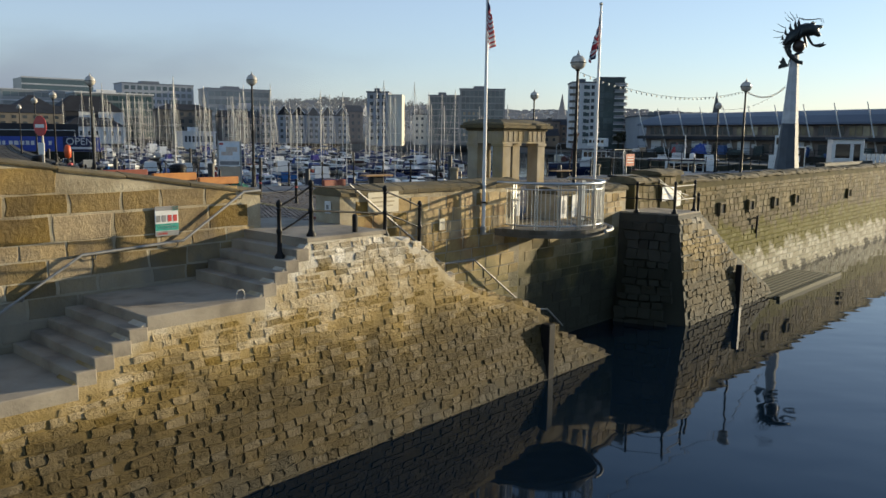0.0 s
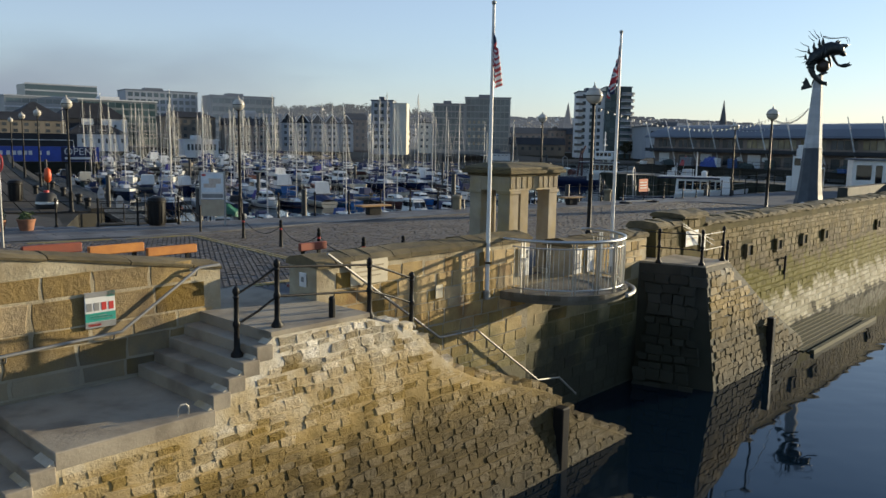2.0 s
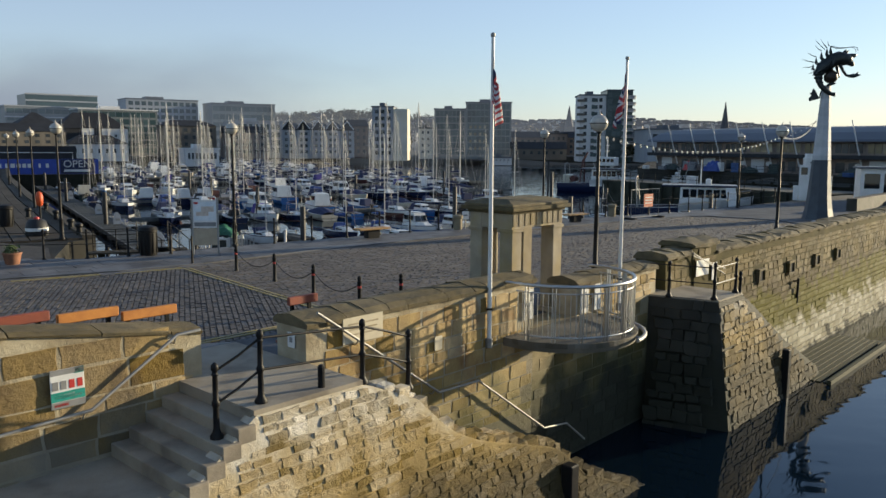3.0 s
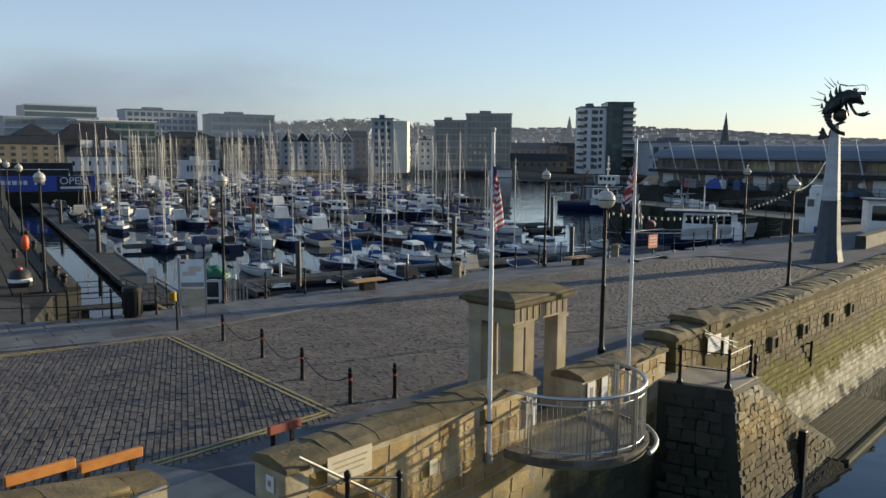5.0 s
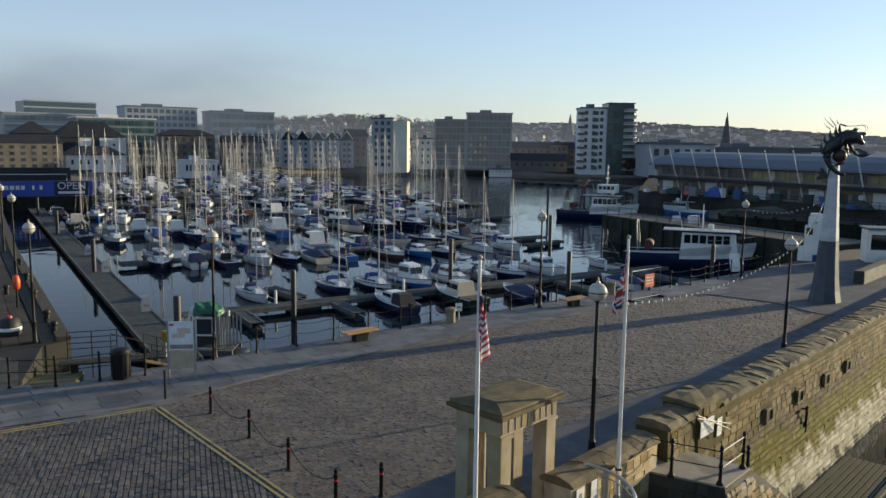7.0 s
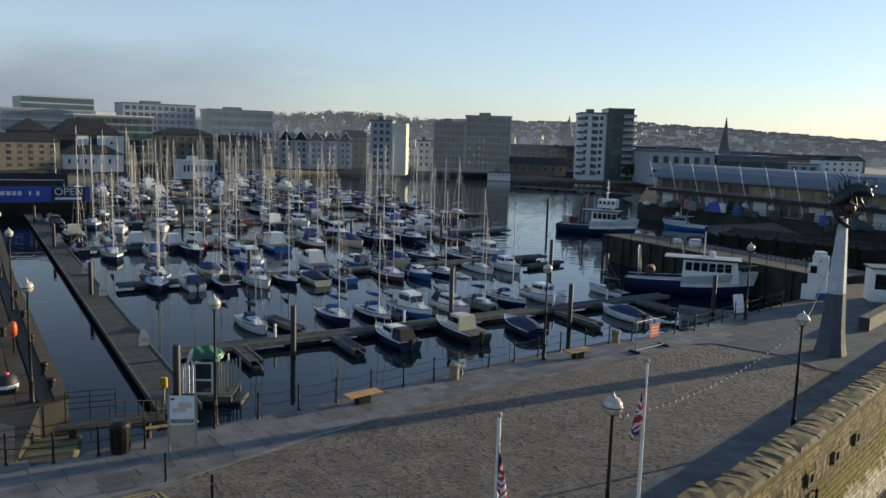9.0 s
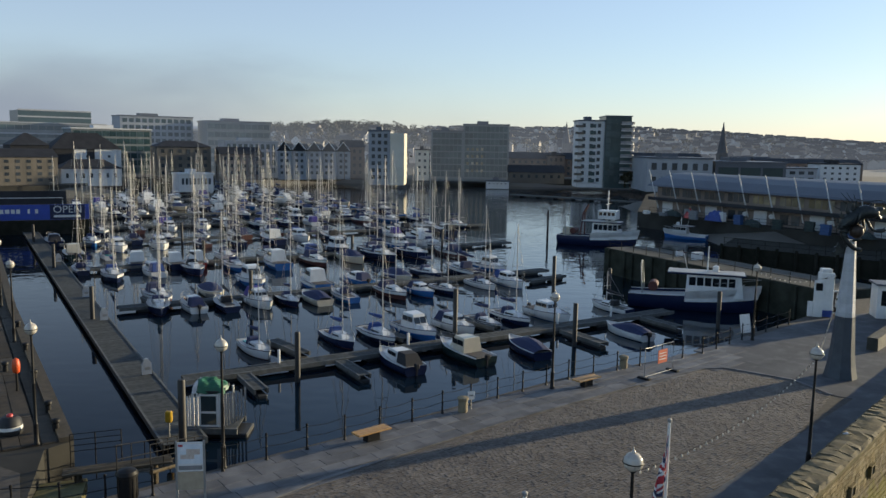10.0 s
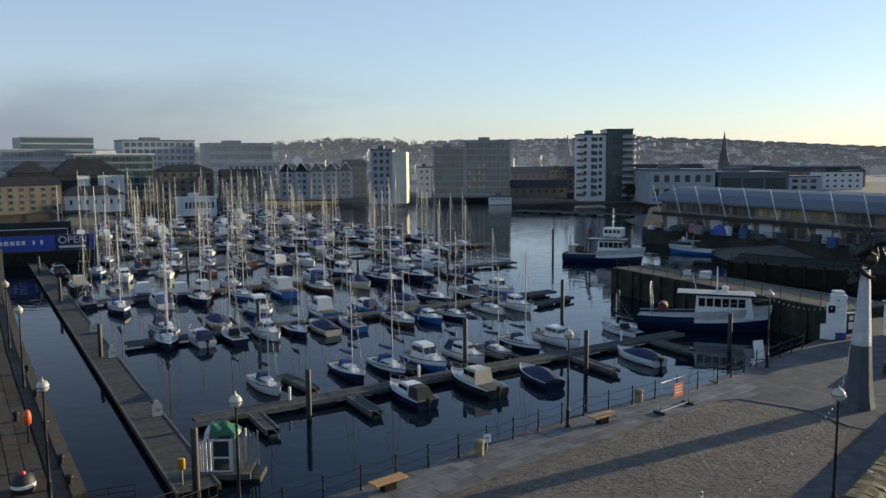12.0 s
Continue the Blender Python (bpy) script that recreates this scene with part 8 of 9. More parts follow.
prism(bm, [(32.82, 102.54), (46.92, 90.92), (53.86, 98.32), (37.65, 112.09)], -6.5, -0.9)
setting("staging_dark", bm, M["dark_timber"], "dark timber staging by the fish quay", category="staging")
for x, y, s in ((24.27, 83.91, 0.9), (23.09, 86.41, 0.6)):
    bm = BM()
    box(bm, -0.6, 0.6, -0.35, 0.35, 0, 0.9, bevel=0.03)
    tagged(new("storage_box", mesh_of("storage_box", bm, M["render_white"])), "white storage box on the lock pier", "storage box").matrix_basis = pose(x, y, -0.2, 0, 0, 20) @ Matrix.Scale(s, 4)


def kiosk(label, m, w, d, h, glazed):
    k = thing("kiosk", label, "kiosk", m)
    bm = BM()
    box(bm, 0, w, 0, d, 0, h, bevel=0.03)
    part("body", bm, M["white"], k)
    bm = BM()
    box(bm, -0.15, w + 0.15, -0.25, d + 0.15, h, h + 0.12)
    part("roof", bm, M["zinc"], k)
    for x0, x1, z0, z1 in glazed:
        bm = BM()
        box(bm, x0, x1, -0.02, 0.02, z0, z1)
        part("window", bm, M["boatglass"], k)
        for q in ((x0 - 0.05, x0, z0 - 0.05, z1 + 0.05), (x1, x1 + 0.05, z0 - 0.05, z1 + 0.05), (x0, x1, z1, z1 + 0.05), (x0, x1, z0 - 0.05, z0)):
            bm = BM()
            box(bm, q[0], q[1], -0.035, 0.02, q[2], q[3])
            part("frame", bm, M["white"], k)
    return k


def gate_pier(m):
    """White rendered pier of the lock gate with a narrow door on its face."""
    g = thing("gate_pier", "white rendered lock-gate pier with a narrow panelled door", "gate pier", m)
    bm = BM()
    box(bm, 0.42, 1.32, 0, 0.7, 0.35, 2.4, bevel=0.03)
    box(bm, 0.5, 1.15, 0.05, 0.65, 2.401, 2.6, bevel=0.03)
    part("pier", bm, M["white"], g)
    bm = BM()
    box(bm, 0.4, 1.34, -0.02, 0.72, 0, 0.349)
    part("plinth", bm, M["tarp_blue"], g, "blue-painted plinth")
    bm = BM()
    box(bm, 0.0, 0.6, -0.16, -0.03, 0, 1.98, bevel=0.015)
    door = part("door", bm, M["white"], g, "narrow white door")
    bm = BM()
    box(bm, 0.08, 0.52, -0.18, -0.162, 1.45, 1.85)
    part("window", bm, M["boatglass"], door)
    bm = BM()
    box(bm, 0.09, 0.51, -0.175, -0.163, 0.2, 1.3, bevel=0.005)
    part("panel", bm, M["white"], door)
    bm = BM()
    box(bm, -0.36, -0.02, -0.12, -0.06, 0.02, 0.85, bevel=0.01)
    part("side_panel", bm, M["white"], g, "low white side panel")
    for x in (0.7, 1.25):
        bar(g, "lamp_arm", [(x, -0.01, 2.1), (x, -0.3, 2.12), (x, -0.3, 2.2)], 0.03, M["black_iron"], 6)


def notice_cabinet(m):
    c = thing("notice_cabinet", "white-framed notice cabinet with pale papers", "notice board", m)
    bm = BM()
    box(bm, 0.06, 1.04, 0.02, 0.1, 0.16, 1.6)
    part("back", bm, M["pot"], c)
    for x0, x1, z0, z1 in ((0, 0.06, 0, 1.7), (1.04, 1.1, 0, 1.7), (0.06, 1.04, 1.6, 1.7), (0.06, 1.04, 0.1, 0.16)):
        bm = BM()
        box(bm, x0, x1, -0.03, 0.12, z0, z1, bevel=0.008)
        part("frame", bm, M["white"], c)
    for x0, x1, z0, z1 in ((0.3, 0.6, 1.15, 1.45), (0.25, 0.7, 0.5, 1.0)):
        bm = BM()
        box(bm, x0, x1, 0.008, 0.018, z0, z1)
        part("paper", bm, M["sign_white"], c)


gate_pier(pose(23.85, 55.6, 0, 0, 0, -6) @ Matrix.Diagonal((1.0, 1.0, 1.27, 1.0)))
notice_cabinet(pose(25.5, 56.3, 0, 0, 0, 10))
kiosk("white ticket kiosk with a wide blue window", pose(28.04, 55.36, 0, 0, 0, -12.63), 2.2, 1.6, 2.3, [(0.25, 1.25, 0.9, 1.95), (1.5, 1.95, 0.5, 1.95)])
gatew = thing("lock_gate_fence", "white boarded fence beside the kiosks", "fence", pose(29.05, 55.36, 0, 0, 0, -15.04))
for i in range(22):
    bm = BM()
    box(bm, i * 0.3, i * 0.3 + 0.24, -0.03, 0.03, 0.05, 1.25)
    part("board", bm, M["white"], gatew)
for z in (0.35, 1.0):
    bm = BM()
    box(bm, 0, 6.6, 0.031, 0.08, z, z + 0.1)
    part("rail", bm, M["white"], gatew)
flat_sign("leaning_panel", "white sail-shaped panel leaning on the quay rail", 0.8, 1.15, pose(17.51, 50.2, 0, -12, 0, 24.08), M["sign_white"], [], "panel")
parapet("wall_tip", "low dark stone wall round the pier head", 42.3, 57, 6.0, 6.6, -0.1, 0.75, M["shaded_weedstone"])

hoard = thing("hoarding_barge", "long blue hoarding with white lettering on a dark quay wall", "hoarding", pose(-69.35, 115.53, 0, 0, 0, 25.25))
M["hoard_blue"] = shade("blue_hoarding", (0.02, 0.06, 0.36), 0.5, alt=(0.018, 0.05, 0.28), scale=1, fine=8, bump=0.05)
bm = BM()
box(bm, -24, 13.0, 0, 2.0, -6, -1.05)
part("base", bm, M["dark_timber"], hoard)
bm = BM()
box(bm, -20, 12.6, 0.1, 0.25, -1.0, 1.3)
part("panel", bm, M["hoard_blue"], hoard)
bm = BM()
box(bm, 7.2, 12.0, 0.06, 0.098, -0.95, 1.25)
part("end_panel", bm, M["navy"], hoard)
bm = BM()
box(bm, -4.0, 9.5, 1.2, 1.6, 1.3, 3.3)
part("stall", bm, M["slate"], hoard, "dark stall roof behind the hoarding")
bm = BM()
tube(bm, [(-2, 0.4, 1.3), (-2, 0.4, 2.3), (9, 0.4, 2.3), (9, 0.4, 1.3)], 0.06, 6)
part("frame", bm, M["render_white"], hoard)
for i, (x, w) in enumerate(((-3.6, 0.7), (-2.6, 0.5), (-1.9, 0.5), (-1.2, 0.4), (-0.3, 0.5), (0.4, 0.6), (1.2, 0.6), (2.0, 0.5), (2.7, 0.5), (4.2, 0.3), (5.2, 0.4))):
    bm = BM()
    box(bm, x, x + w, 0.07, 0.098, 0.0, 0.62)
    part("letter_bar", bm, M["render_white"], hoard)


def lettering(text, parent, m, size, mat):
    c = bpy.data.curves.new("lettering", "FONT")
    c.body, c.size, c.extrude, c.align_x = text, size, 0.01, "LEFT"
    ob = new("lettering", c)
    c.materials.append(mat)
    ob.parent = parent
    ob.matrix_basis = m
    return tagged(ob, "white painted word")


lettering("OPEN", hoard, pose(7.6, 0.045, 0.05, 90, 0, 0), 1.55, M["render_white"])
bm = BM()
box(bm, 7.7, 11.4, 0.035, 0.058, -0.65, -0.3)
part("letter_bar", bm, M["render_white"], hoard)

# ---- hillside: houses, woods, fog ----
def hill_houses(seed, count, x0, x1, y0, y1):
    r = random.Random(seed)
    wv, wf, rv, rf = [], [], [], []
    for _ in range(count):
        y = y0 + (y1 - y0) * r.random() ** 0.8
        x = r.uniform(x0, x1) * (0.35 + 0.65 * y / y1)
        z = height(x, y) - 0.5
        w, d, h, rise = r.uniform(4.5, 12), r.uniform(5, 7), r.uniform(3.5, 5.8), r.uniform(1.5, 2.5)
        a = r.choice((0, 0, 15, -20, 80, 100))
        m = pose(x, y, z, 0, 0, a)
        b = len(wv)
        wv += [tuple(m @ Vector(p)) for p in ((0, 0, -3), (w, 0, -3), (w, d, -3), (0, d, -3), (0, 0, h), (w, 0, h), (w, d, h), (0, d, h), (0, d / 2, h + rise), (w, d / 2, h + rise))]
        wf += [(b, b + 1, b + 5, b + 4), (b + 1, b + 2, b + 6, b + 9, b + 5), (b + 2, b + 3, b + 7, b + 6), (b + 3, b, b + 4, b + 8, b + 7)]
        b = len(rv)
        rv += [tuple(m @ Vector(p)) for p in ((-0.3, -0.4, h), (w + 0.3, -0.4, h), (w + 0.3, d / 2, h + rise + 0.15), (-0.3, d / 2, h + rise + 0.15), (w + 0.3, d + 0.4, h), (-0.3, d + 0.4, h))]
        rf += [(b, b + 1, b + 2, b + 3), (b + 3, b + 2, b + 4, b + 5)]
    stuff_mesh("hillside_houses", wv, wf, M["house_walls"], "rows of pale and brick houses stepping up the hillside", "houses")
    stuff_mesh("hillside_roofs", rv, rf, M["slate"], "slate roofs of the hillside houses", "roofs")


M["house_walls"] = shade("house_walls", (0.46, 0.43, 0.40), 0.85, alt=(0.26, 0.24, 0.22), scale=0.02, fine=0.3, coord="World", bump=0.0, vary=0.55)
hill_houses(4, 1900, -60, 1050, 440, 1350)
hill_houses(5, 160, -420, -40, 335, 500)


def clump_trees(seed, spots, name, label):
    r = random.Random(seed)
    vs, fs = [], []
    for x, y, hgt in spots:
        z = height(x, y)
        b = len(vs)
        t = 0.35
        vs += [(x - t, y, z - 1), (x + t, y, z - 1), (x, y + t, z - 1), (x, y, z + hgt * 0.7)]
        fs += [(b, b + 1, b + 3), (b + 1, b + 2, b + 3), (b + 2, b, b + 3)]
        for _ in range(90):
            u = Vector((r.gauss(0, 1), r.gauss(0, 1), r.gauss(0, 1))).normalized() * r.random() ** 0.35
            c = Vector((x + u.x * hgt * 0.38, y + u.y * hgt * 0.38, z + hgt * (0.6 + u.z * 0.4)))
            e1 = Vector((r.uniform(-1, 1), r.uniform(-1, 1), r.uniform(-1, 1))) * 0.65
            e2 = Vector((r.uniform(-1, 1), r.uniform(-1, 1), r.uniform(-1, 1))) * 0.65
            b = len(vs)
            vs += [tuple(c - e1), tuple(c - e2 * 0.7), tuple(c + e1), tuple(c + e2 * 0.8)]
            fs.append((b, b + 1, b + 2, b + 3))
    stuff_mesh(name, vs, fs, M["woods"], label, "trees")


M["woods"] = shade("autumn_woods", (0.03, 0.036, 0.015), 0.8, alt=(0.06, 0.045, 0.02), scale=0.05, fine=1, coord="World", bump=0.0, vary=0.45)
rw = random.Random(3)
clump_trees(1, [(rw.gauss(-85, 70), rw.gauss(500, 60), rw.uniform(5, 9)) for _ in range(420)], "hill_woods", "dense brown-green woods on the hill")
clump_trees(2, [(rw.uniform(0, 900), rw.uniform(420, 1250), rw.uniform(4.5, 8)) for _ in range(330)], "hillside_trees", "scattered trees among the hillside houses")
clump_trees(6, [(53.26 + rw.uniform(-3, 3), 254.69 + rw.uniform(-2, 2), rw.uniform(3.5, 5)) for _ in range(6)], "quay_trees", "small trees beside the tall flats")


def glow_card(name, label, ends, z0, z1, colour, strength, top, east, most, noise_scale=6.0):
    """A glowing see-through card painting fog and haze between two plan points, fading upwards and towards its east
    end.
    """
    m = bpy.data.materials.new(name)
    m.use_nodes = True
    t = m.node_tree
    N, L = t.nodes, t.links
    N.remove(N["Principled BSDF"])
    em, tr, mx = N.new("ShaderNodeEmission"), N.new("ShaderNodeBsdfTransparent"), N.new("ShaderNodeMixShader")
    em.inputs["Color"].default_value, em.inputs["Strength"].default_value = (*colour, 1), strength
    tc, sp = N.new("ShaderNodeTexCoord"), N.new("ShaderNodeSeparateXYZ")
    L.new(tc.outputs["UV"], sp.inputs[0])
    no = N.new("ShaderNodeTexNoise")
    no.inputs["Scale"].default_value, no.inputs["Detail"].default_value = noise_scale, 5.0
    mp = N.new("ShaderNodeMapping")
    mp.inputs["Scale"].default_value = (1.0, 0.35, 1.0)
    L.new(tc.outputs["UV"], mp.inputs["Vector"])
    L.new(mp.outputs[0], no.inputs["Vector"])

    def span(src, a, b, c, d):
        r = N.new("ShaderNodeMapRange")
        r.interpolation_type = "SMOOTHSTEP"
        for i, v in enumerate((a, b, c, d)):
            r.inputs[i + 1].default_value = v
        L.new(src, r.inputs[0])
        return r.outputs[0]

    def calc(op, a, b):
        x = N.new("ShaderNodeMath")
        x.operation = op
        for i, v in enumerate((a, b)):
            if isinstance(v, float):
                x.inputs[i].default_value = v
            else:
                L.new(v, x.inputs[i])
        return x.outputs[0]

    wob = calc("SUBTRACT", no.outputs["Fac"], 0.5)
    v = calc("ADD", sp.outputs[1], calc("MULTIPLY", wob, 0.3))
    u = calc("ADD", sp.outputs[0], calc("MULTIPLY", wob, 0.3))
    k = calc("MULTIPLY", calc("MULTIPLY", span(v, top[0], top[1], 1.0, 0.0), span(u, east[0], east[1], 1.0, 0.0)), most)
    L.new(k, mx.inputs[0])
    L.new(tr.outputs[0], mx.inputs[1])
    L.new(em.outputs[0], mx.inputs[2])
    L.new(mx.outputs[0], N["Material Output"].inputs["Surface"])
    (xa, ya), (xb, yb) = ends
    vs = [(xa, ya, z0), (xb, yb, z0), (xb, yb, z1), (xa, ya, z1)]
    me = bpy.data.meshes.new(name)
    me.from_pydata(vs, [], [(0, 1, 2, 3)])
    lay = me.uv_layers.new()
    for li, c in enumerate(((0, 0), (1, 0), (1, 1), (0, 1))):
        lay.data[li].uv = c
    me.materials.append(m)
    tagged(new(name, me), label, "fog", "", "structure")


# Emissive cards: a distant fog bank, then haze painted over the far view.
glow_card("backdrop_fog", "distant grey-violet bank of fog", ((-1500, 1000), (60, 920)), -5, 165, (0.235, 0.28, 0.365), 0.68, (0.3, 0.88), (0.55, 1.0), 0.92)
glow_card("backdrop_haze_card", "glowing card painting pale haze before the hillside", ((-700, 372), (1200, 392)), -4, 52, (0.50, 0.54, 0.60), 0.8, (0.1, 0.95), (2.0, 3.0), 0.13, 3.0)

glow_card("backdrop_haze_card_west", "glowing card painting grey fog haze over the western roofs", ((-229.78, 216.64), (-43.41, 299.26)), -1, 46, (0.25, 0.30, 0.37), 0.75, (0.2, 0.95), (0.7, 1.0), 0.13, 3.0)
glow_card("backdrop_haze_card_north", "glowing card painting pale haze over the far quay", ((-89.85, 261.31), (34.92, 280.61)), -0.4, 43, (0.42, 0.46, 0.51), 0.75, (0.4, 1.0), (0.9, 1.0), 0.06, 3.0)
# fish boxes and gear along the fish quay
M["crate_blue"] = shade("blue_fish_boxes", (0.04, 0.10, 0.25), 0.6, alt=(0.03, 0.07, 0.18), scale=3, fine=20, bump=0.2)
M["crate_grey"] = shade("grey_fish_boxes", (0.22, 0.23, 0.24), 0.6, alt=(0.15, 0.16, 0.17), scale=3, fine=20, bump=0.2)
rng = random.Random(77)
for i in range(18):
    s_ = 1.5 + i * 3.6 + rng.uniform(-0.5, 0.5)
    mt, lab = rng.choice(((M["crate_blue"], "stack of blue plastic fish boxes on the quay"), (M["crate_grey"], "stack of grey plastic fish boxes on the quay"), (M["white"], "stack of white plastic fish boxes on the quay"), (M["netting"], "dark bundle of nets and boxes on the quay")))
    st = thing("fish_box_stack", lab, "fish boxes", FM @ pose(s_, rng.uniform(-5.2, -2.2), 0.0, 0, 0, rng.uniform(-20, 20)), "fish box stacks")
    for k in range(rng.randint(2, 5)):
        bm = BM()
        box(bm, -0.6, 0.6, -0.4, 0.4, k * 0.32, k * 0.32 + 0.29, pose(rng.uniform(-0.06, 0.06), 0, 0), bevel=0.03)
        part("fish_box", bm, mt, st)
qrail = thing("quay_railing", "dark iron railing along the fish quay edge", "railing")
A, B = Vector((33.62, 146.17, -0.3)), Vector((56.93, 106.32, -0.3))
for i in range(22):
    p = A.lerp(B, i / 21)
    bar(qrail, "post", [p, p + Vector((0, 0, 1.0))], 0.04, M["dark_timber"], 6)
for k in (0.5, 1.0):
    bar(qrail, "rail", [A + Vector((0, 0, k)), B + Vector((0, 0, k))], 0.03, M["dark_timber"], 6)
srail = thing("staging_railing", "grey tubular railing on the dark staging", "railing")
SP = [Vector(p) for p in ((33.21, 102.79, -0.9), (39.8, 97.38, -0.9), (46.7, 91.64, -0.9), (53.05, 98.3, -0.9))]
for a, b in zip(SP, SP[1:]):
    for i in range(5):
        p = a.lerp(b, i / 5)
        bar(srail, "post", [p, p + Vector((0, 0, 1.05))], 0.035, M["dark_timber"], 6)
    for k in (0.5, 1.05):
        bar(srail, "rail", [a + Vector((0, 0, k)), b + Vector((0, 0, k))], 0.03, M["dark_timber"], 6)
for i in range(9):
    p = Vector((32.82, 102.54, 0)).lerp(Vector((46.92, 90.92, 0)), i / 8)
    bm = BM()
    lathe(bm, [(0.2, -6), (0.2, 0.3), (0.05, 0.35)], 10)
    tagged(new("fender_pile", mesh_of("fender_pile", bm, M["dark_timber"], 40)), "dark round timber pile of the staging", "pile", "staging piles").matrix_basis = pose(p.x - 0.1, p.y - 0.25, -0.9)

# ---- stones of the walls, laid last ----
lay_stones(wall_front, -13.5, 5.7, -3.4, 0.5, 0.115, 0.24, M["rubble"], lambda z: batter(z) + 0.022, lambda u: top_front(u) - (0.26 if u < -3.1 else 0.0), 11,
           near=lambda u, z: -6.5 < u < 3.0 and z > -2.2, rough=0.085, gap=0.012, tilt=TILT_F, loose=0.05)
left_top = lambda u: 1.1 + 0.143 * (-2.75 - u)
lay_stones(wall_left, -13.5, -2.78, -1.2, 2.6, 0.31, 0.78, M["leftstone"], lambda z: 2.657, lambda u: left_top(u) + 0.13, 21, rough=0.025, gap=0.016, name="block")
lay_stones(wall_mid, -1.31, 4.52, -1.7, 1.1, 0.22, 0.46, M["ashlar"], lambda z: 2.058, lambda u: 1.1, 31, rough=0.04, gap=0.012, name="block")
lay_stones(wall_low, 4.56, 9.7, -3.4, 0.0, 0.27, 0.62, M["shaded_wetashlar"], lambda z: 2.057, lambda u: -0.22 if 3.4 < u < 6.8 else 0.02, 41, rough=0.03, gap=0.02, name="block")
lay_stones(wall_right, 6.2, 9.86, 0.02, 0.8, 0.19, 0.36, M["ashlar"], lambda z: 2.078, lambda u: 0.8, 51, rough=0.05, gap=0.02, name="block")
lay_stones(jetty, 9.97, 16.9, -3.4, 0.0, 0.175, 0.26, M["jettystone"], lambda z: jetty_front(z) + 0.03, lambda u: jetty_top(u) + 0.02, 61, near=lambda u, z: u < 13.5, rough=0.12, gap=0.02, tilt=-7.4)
lay_stones(jetty, 0.0, 1.76, -3.4, 0.0, 0.24, 0.36, M["shaded_weedstone"], lambda z: 0.13 * z, lambda u: 0.02, 62, rough=0.1, gap=0.02, turned=pose(9.47, 2.06, 0, 0, 0, -75.2), tilt=-7.4)
HOLES = [(16.6, -0.3), (19.3, -0.33), (22.0, -0.35), (24.5, -0.36), (32.4, -0.45)]


def not_hole(u, z):
    return all(abs(u - a) > 0.3 or abs(z - b) > 0.24 for a, b in HOLES)


def east_face(z):
    return 1.91 + (0.0485 if z > -0.9 else 0.248) * (z + 0.9)


lay_stones(wall_east, 11.9, 48, -3.3, 0.75, 0.17, 0.38, M["eastwall"], east_face, lambda u: 0.75 if u > 13.35 else -0.05, 71, near=lambda u, z: u < 24 and z > -0.9, rough=0.07, gap=0.024, name="block", skip=lambda u, z: not not_hole(u, z))
lay_stones(wall_east_end, 10.32, 11.83, 0.0, 0.85, 0.19, 0.34, M["eastwall"], lambda z: 2.01, lambda u: 0.85, 81, rough=0.06, gap=0.02, name="block")
lay_stones(wall_east_step, 11.87, 13.33, 0.0, 1.05, 0.18, 0.38, M["eastwall"], lambda z: 1.99, lambda u: 1.05, 91, rough=0.09, gap=0.02, name="block")
M["recess"] = shade("painted_recess_shade", (0.012, 0.011, 0.010), 0.9, bump=0.0)
for u, z in HOLES:
    h = thing("wall_socket", "dark square beam socket in the harbour wall", "wall socket", HM, "beam sockets")
    f = east_face(z) - 0.04
    for x0, x1, z0, z1 in ((u - 0.28, u + 0.28, z + 0.16, z + 0.24), (u - 0.28, u + 0.28, z - 0.24, z - 0.16), (u - 0.28, u - 0.2, z - 0.16, z + 0.16), (u + 0.2, u + 0.28, z - 0.16, z + 0.16)):
        bm = BM()
        box(bm, x0, x1, f - 0.07, f + 0.05, z0, z1, bevel=0.012)
        part("edge_stone", bm, M["eastwall"], h)
    # Near-black box paints the dark inside of the socket; no hole is cut.
    bm = BM()
    box(bm, u - 0.2, u + 0.2, f - 0.022, f + 0.05, z - 0.16, z + 0.16)
    part("recess", bm, M["recess"], h)


# copings
def arch_coping(parent, u0, u1, base, v0, v1, rise, step, mat, seed, wob=0.012):
    rng = random.Random(seed)
    u = u0
    while u < u1 - 0.05:
        w = min(step * rng.uniform(0.8, 1.2), u1 - u)
        bm = BM()
        vm = (v0 + v1) / 2
        prof = [(v0, 0), (v0 - 0.01, rise * 0.35), (v0 + 0.1, rise * 0.72), (vm, rise), (v1 - 0.1, rise * 0.72), (v1 + 0.01, rise * 0.35), (v1, 0)]
        a = [bm.verts.new((0.004, v, z + rng.uniform(-wob, wob))) for v, z in prof]
        b = [bm.verts.new((w - 0.004, v, z + rng.uniform(-wob, wob))) for v, z in prof]
        for i in range(len(prof)):
            j = (i + 1) % len(prof)
            bm.faces.new((a[i], b[i], b[j], a[j]))
        bm.faces.new(a[::-1])
        bm.faces.new(b)
        me = mesh_of("coping_stone", bm, mat)
        slope = math.degrees(math.atan2(base(u + w) - base(u), w))
        piece("coping_stone", me, parent, pose(u, 0, base(u) - 0.004 + rng.uniform(-0.006, 0.006), 0, -slope, 0))
        u += w


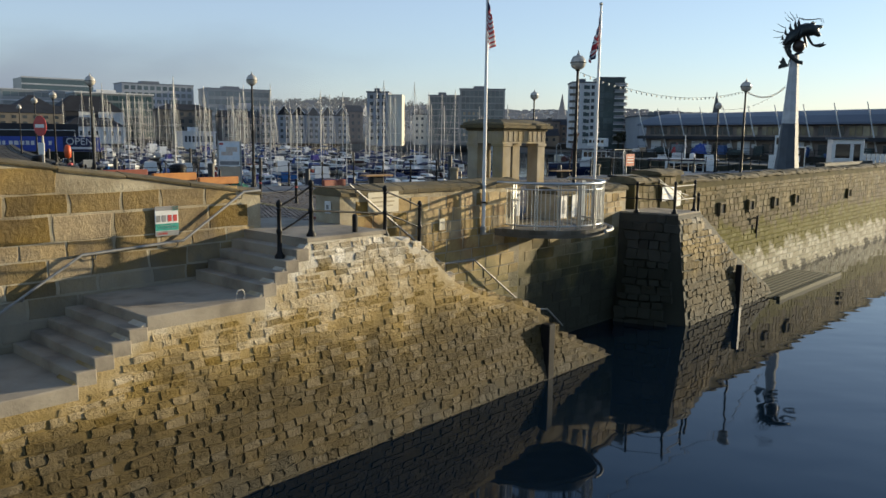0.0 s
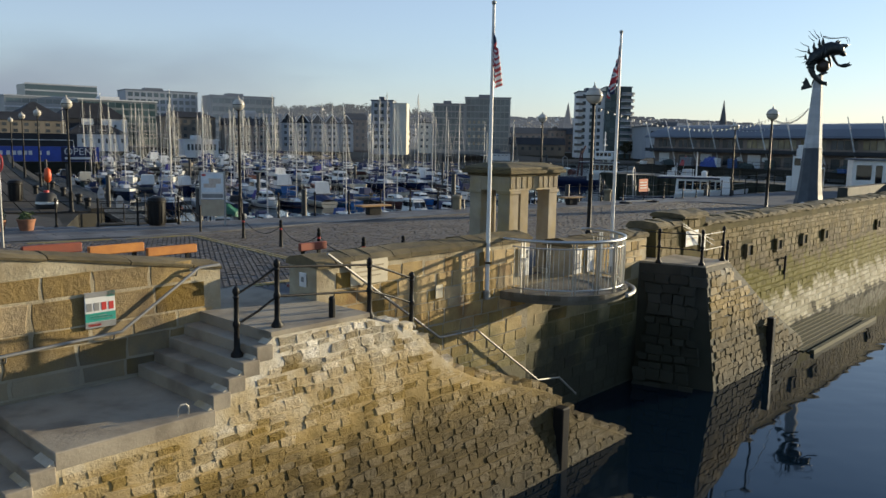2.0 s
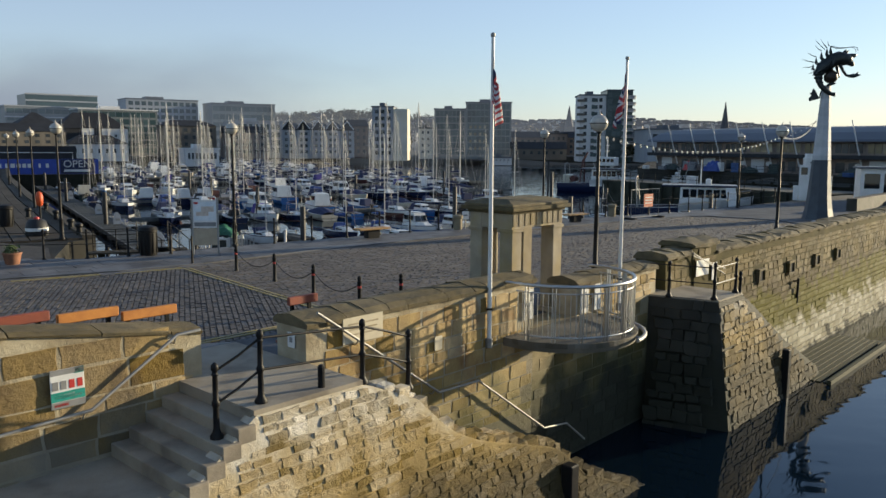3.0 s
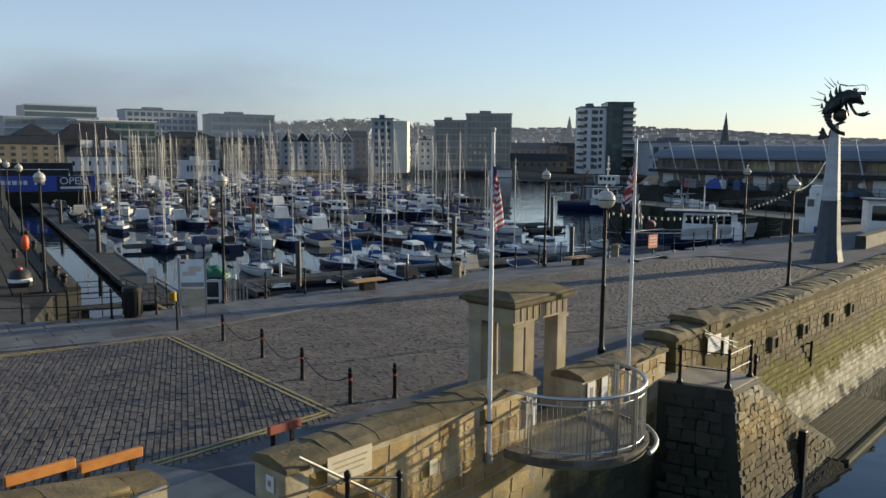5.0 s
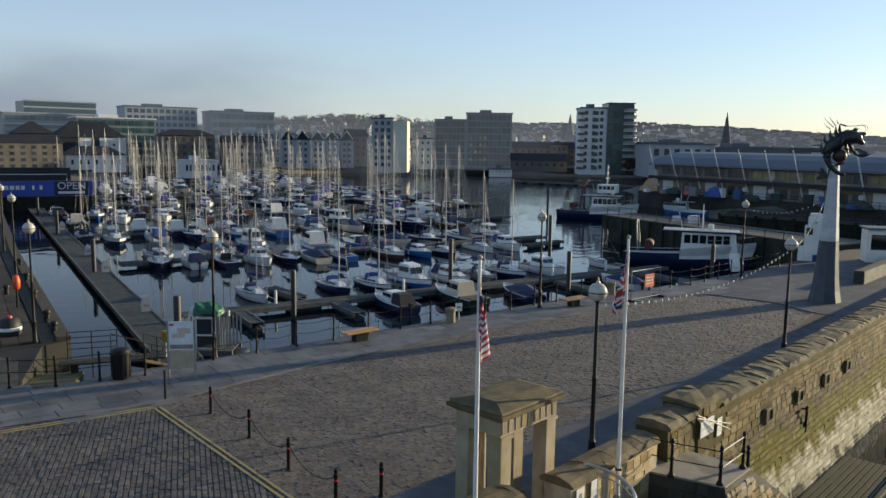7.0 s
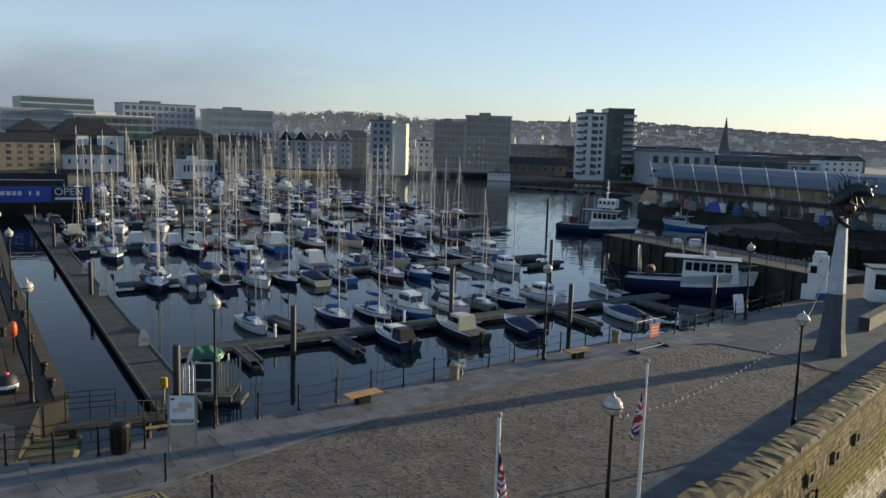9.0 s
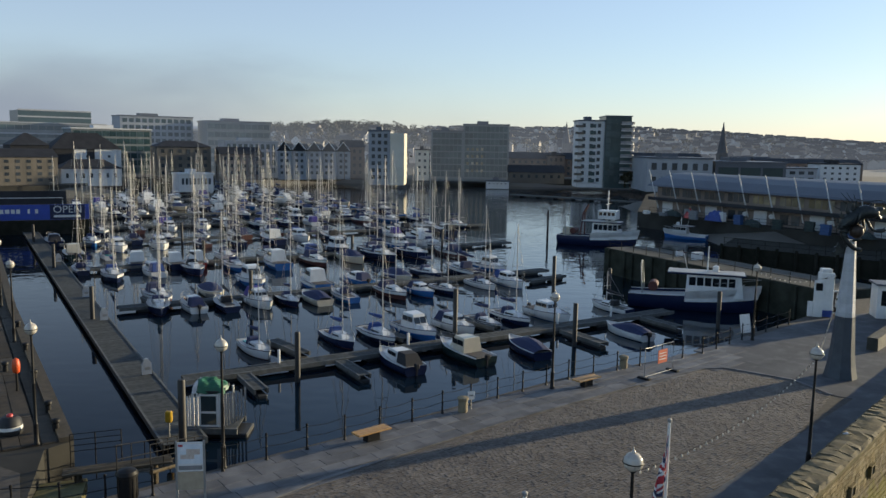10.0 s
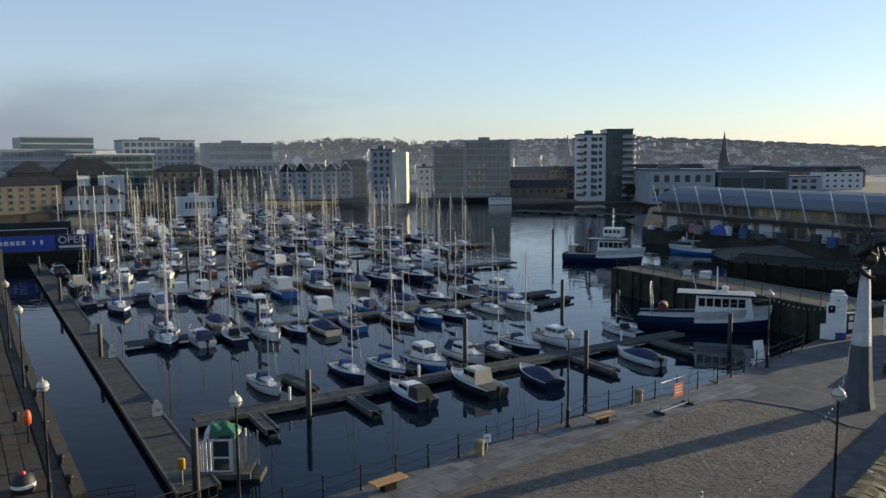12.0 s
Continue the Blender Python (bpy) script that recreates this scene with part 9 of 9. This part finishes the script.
arch_coping(wall_mid, -1.36, 4.56, lambda u: 1.0, 2.0, 2.86, 0.2, 0.46, M["coping"], 1)
arch_coping(wall_right, 6.15, 9.9, lambda u: 0.68, 2.02, 2.86, 0.2, 0.42, M["coping"], 2)
arch_coping(wall_left, -13.9, -2.73, left_top, 2.63, 3.38, 0.1, 1.05, M["coping"], 3, 0.012)
arch_coping(wall_east, 13.37, 56, lambda u: 0.75, 1.94, 3.0, 0.16, 0.46, M["coping"], 4, 0.035)
arch_coping(wall_east_end, 10.27, 11.85, lambda u: 0.82, 1.95, 2.95, 0.22, 0.5, M["coping"], 5, 0.03)
arch_coping(wall_east_step, 11.8, 13.4, lambda u: 1.02, 1.93, 3.03, 0.2, 0.55, M["coping"], 6, 0.035)


def cap_stones(parent, u0, u1, top, v0, v1, w, mat, seed):
    """A ragged top course of loose-edged stones following a falling wall head."""
    rng = random.Random(seed)
    kinds = []
    for k in range(6):
        bm = BM()
        a, b, c = w * rng.uniform(0.7, 1.3), (v1 - v0) / 2 * rng.uniform(0.85, 1.1), rng.uniform(0.1, 0.2)
        vs = box(bm, -a / 2, a / 2, -b / 2, b / 2, -c * 0.6, c * 0.4, bevel=0.02)
        for v in bm.verts:
            v.co += Vector((rng.uniform(-0.02, 0.02), rng.uniform(-0.02, 0.02), rng.uniform(-0.015, 0.015)))
        kinds.append((a, mesh_of("cap_stone", bm, mat)))
    for v in (v0 + (v1 - v0) * 0.25, v0 + (v1 - v0) * 0.75):
        u = u0
        while u < u1:
            a, me = rng.choice(kinds)
            z = (top(u) + top(u + a)) / 2 + rng.uniform(-0.04, 0.03)
            piece("cap_stone", me, parent, pose(u + a / 2, v + batter(z) - 0.8, z, rng.uniform(-5, 5), rng.uniform(-6, 6), rng.uniform(-10, 10)))
            u += a * 0.95


cap_stones(wall_front, -0.9, 5.6, top_front, 0.84, 1.25, 0.28, M["rubble"], 8)
cap_stones(jetty, 11.4, 16.8, jetty_top, 1.1, 1.9, 0.3, M["jettystone"], 9)
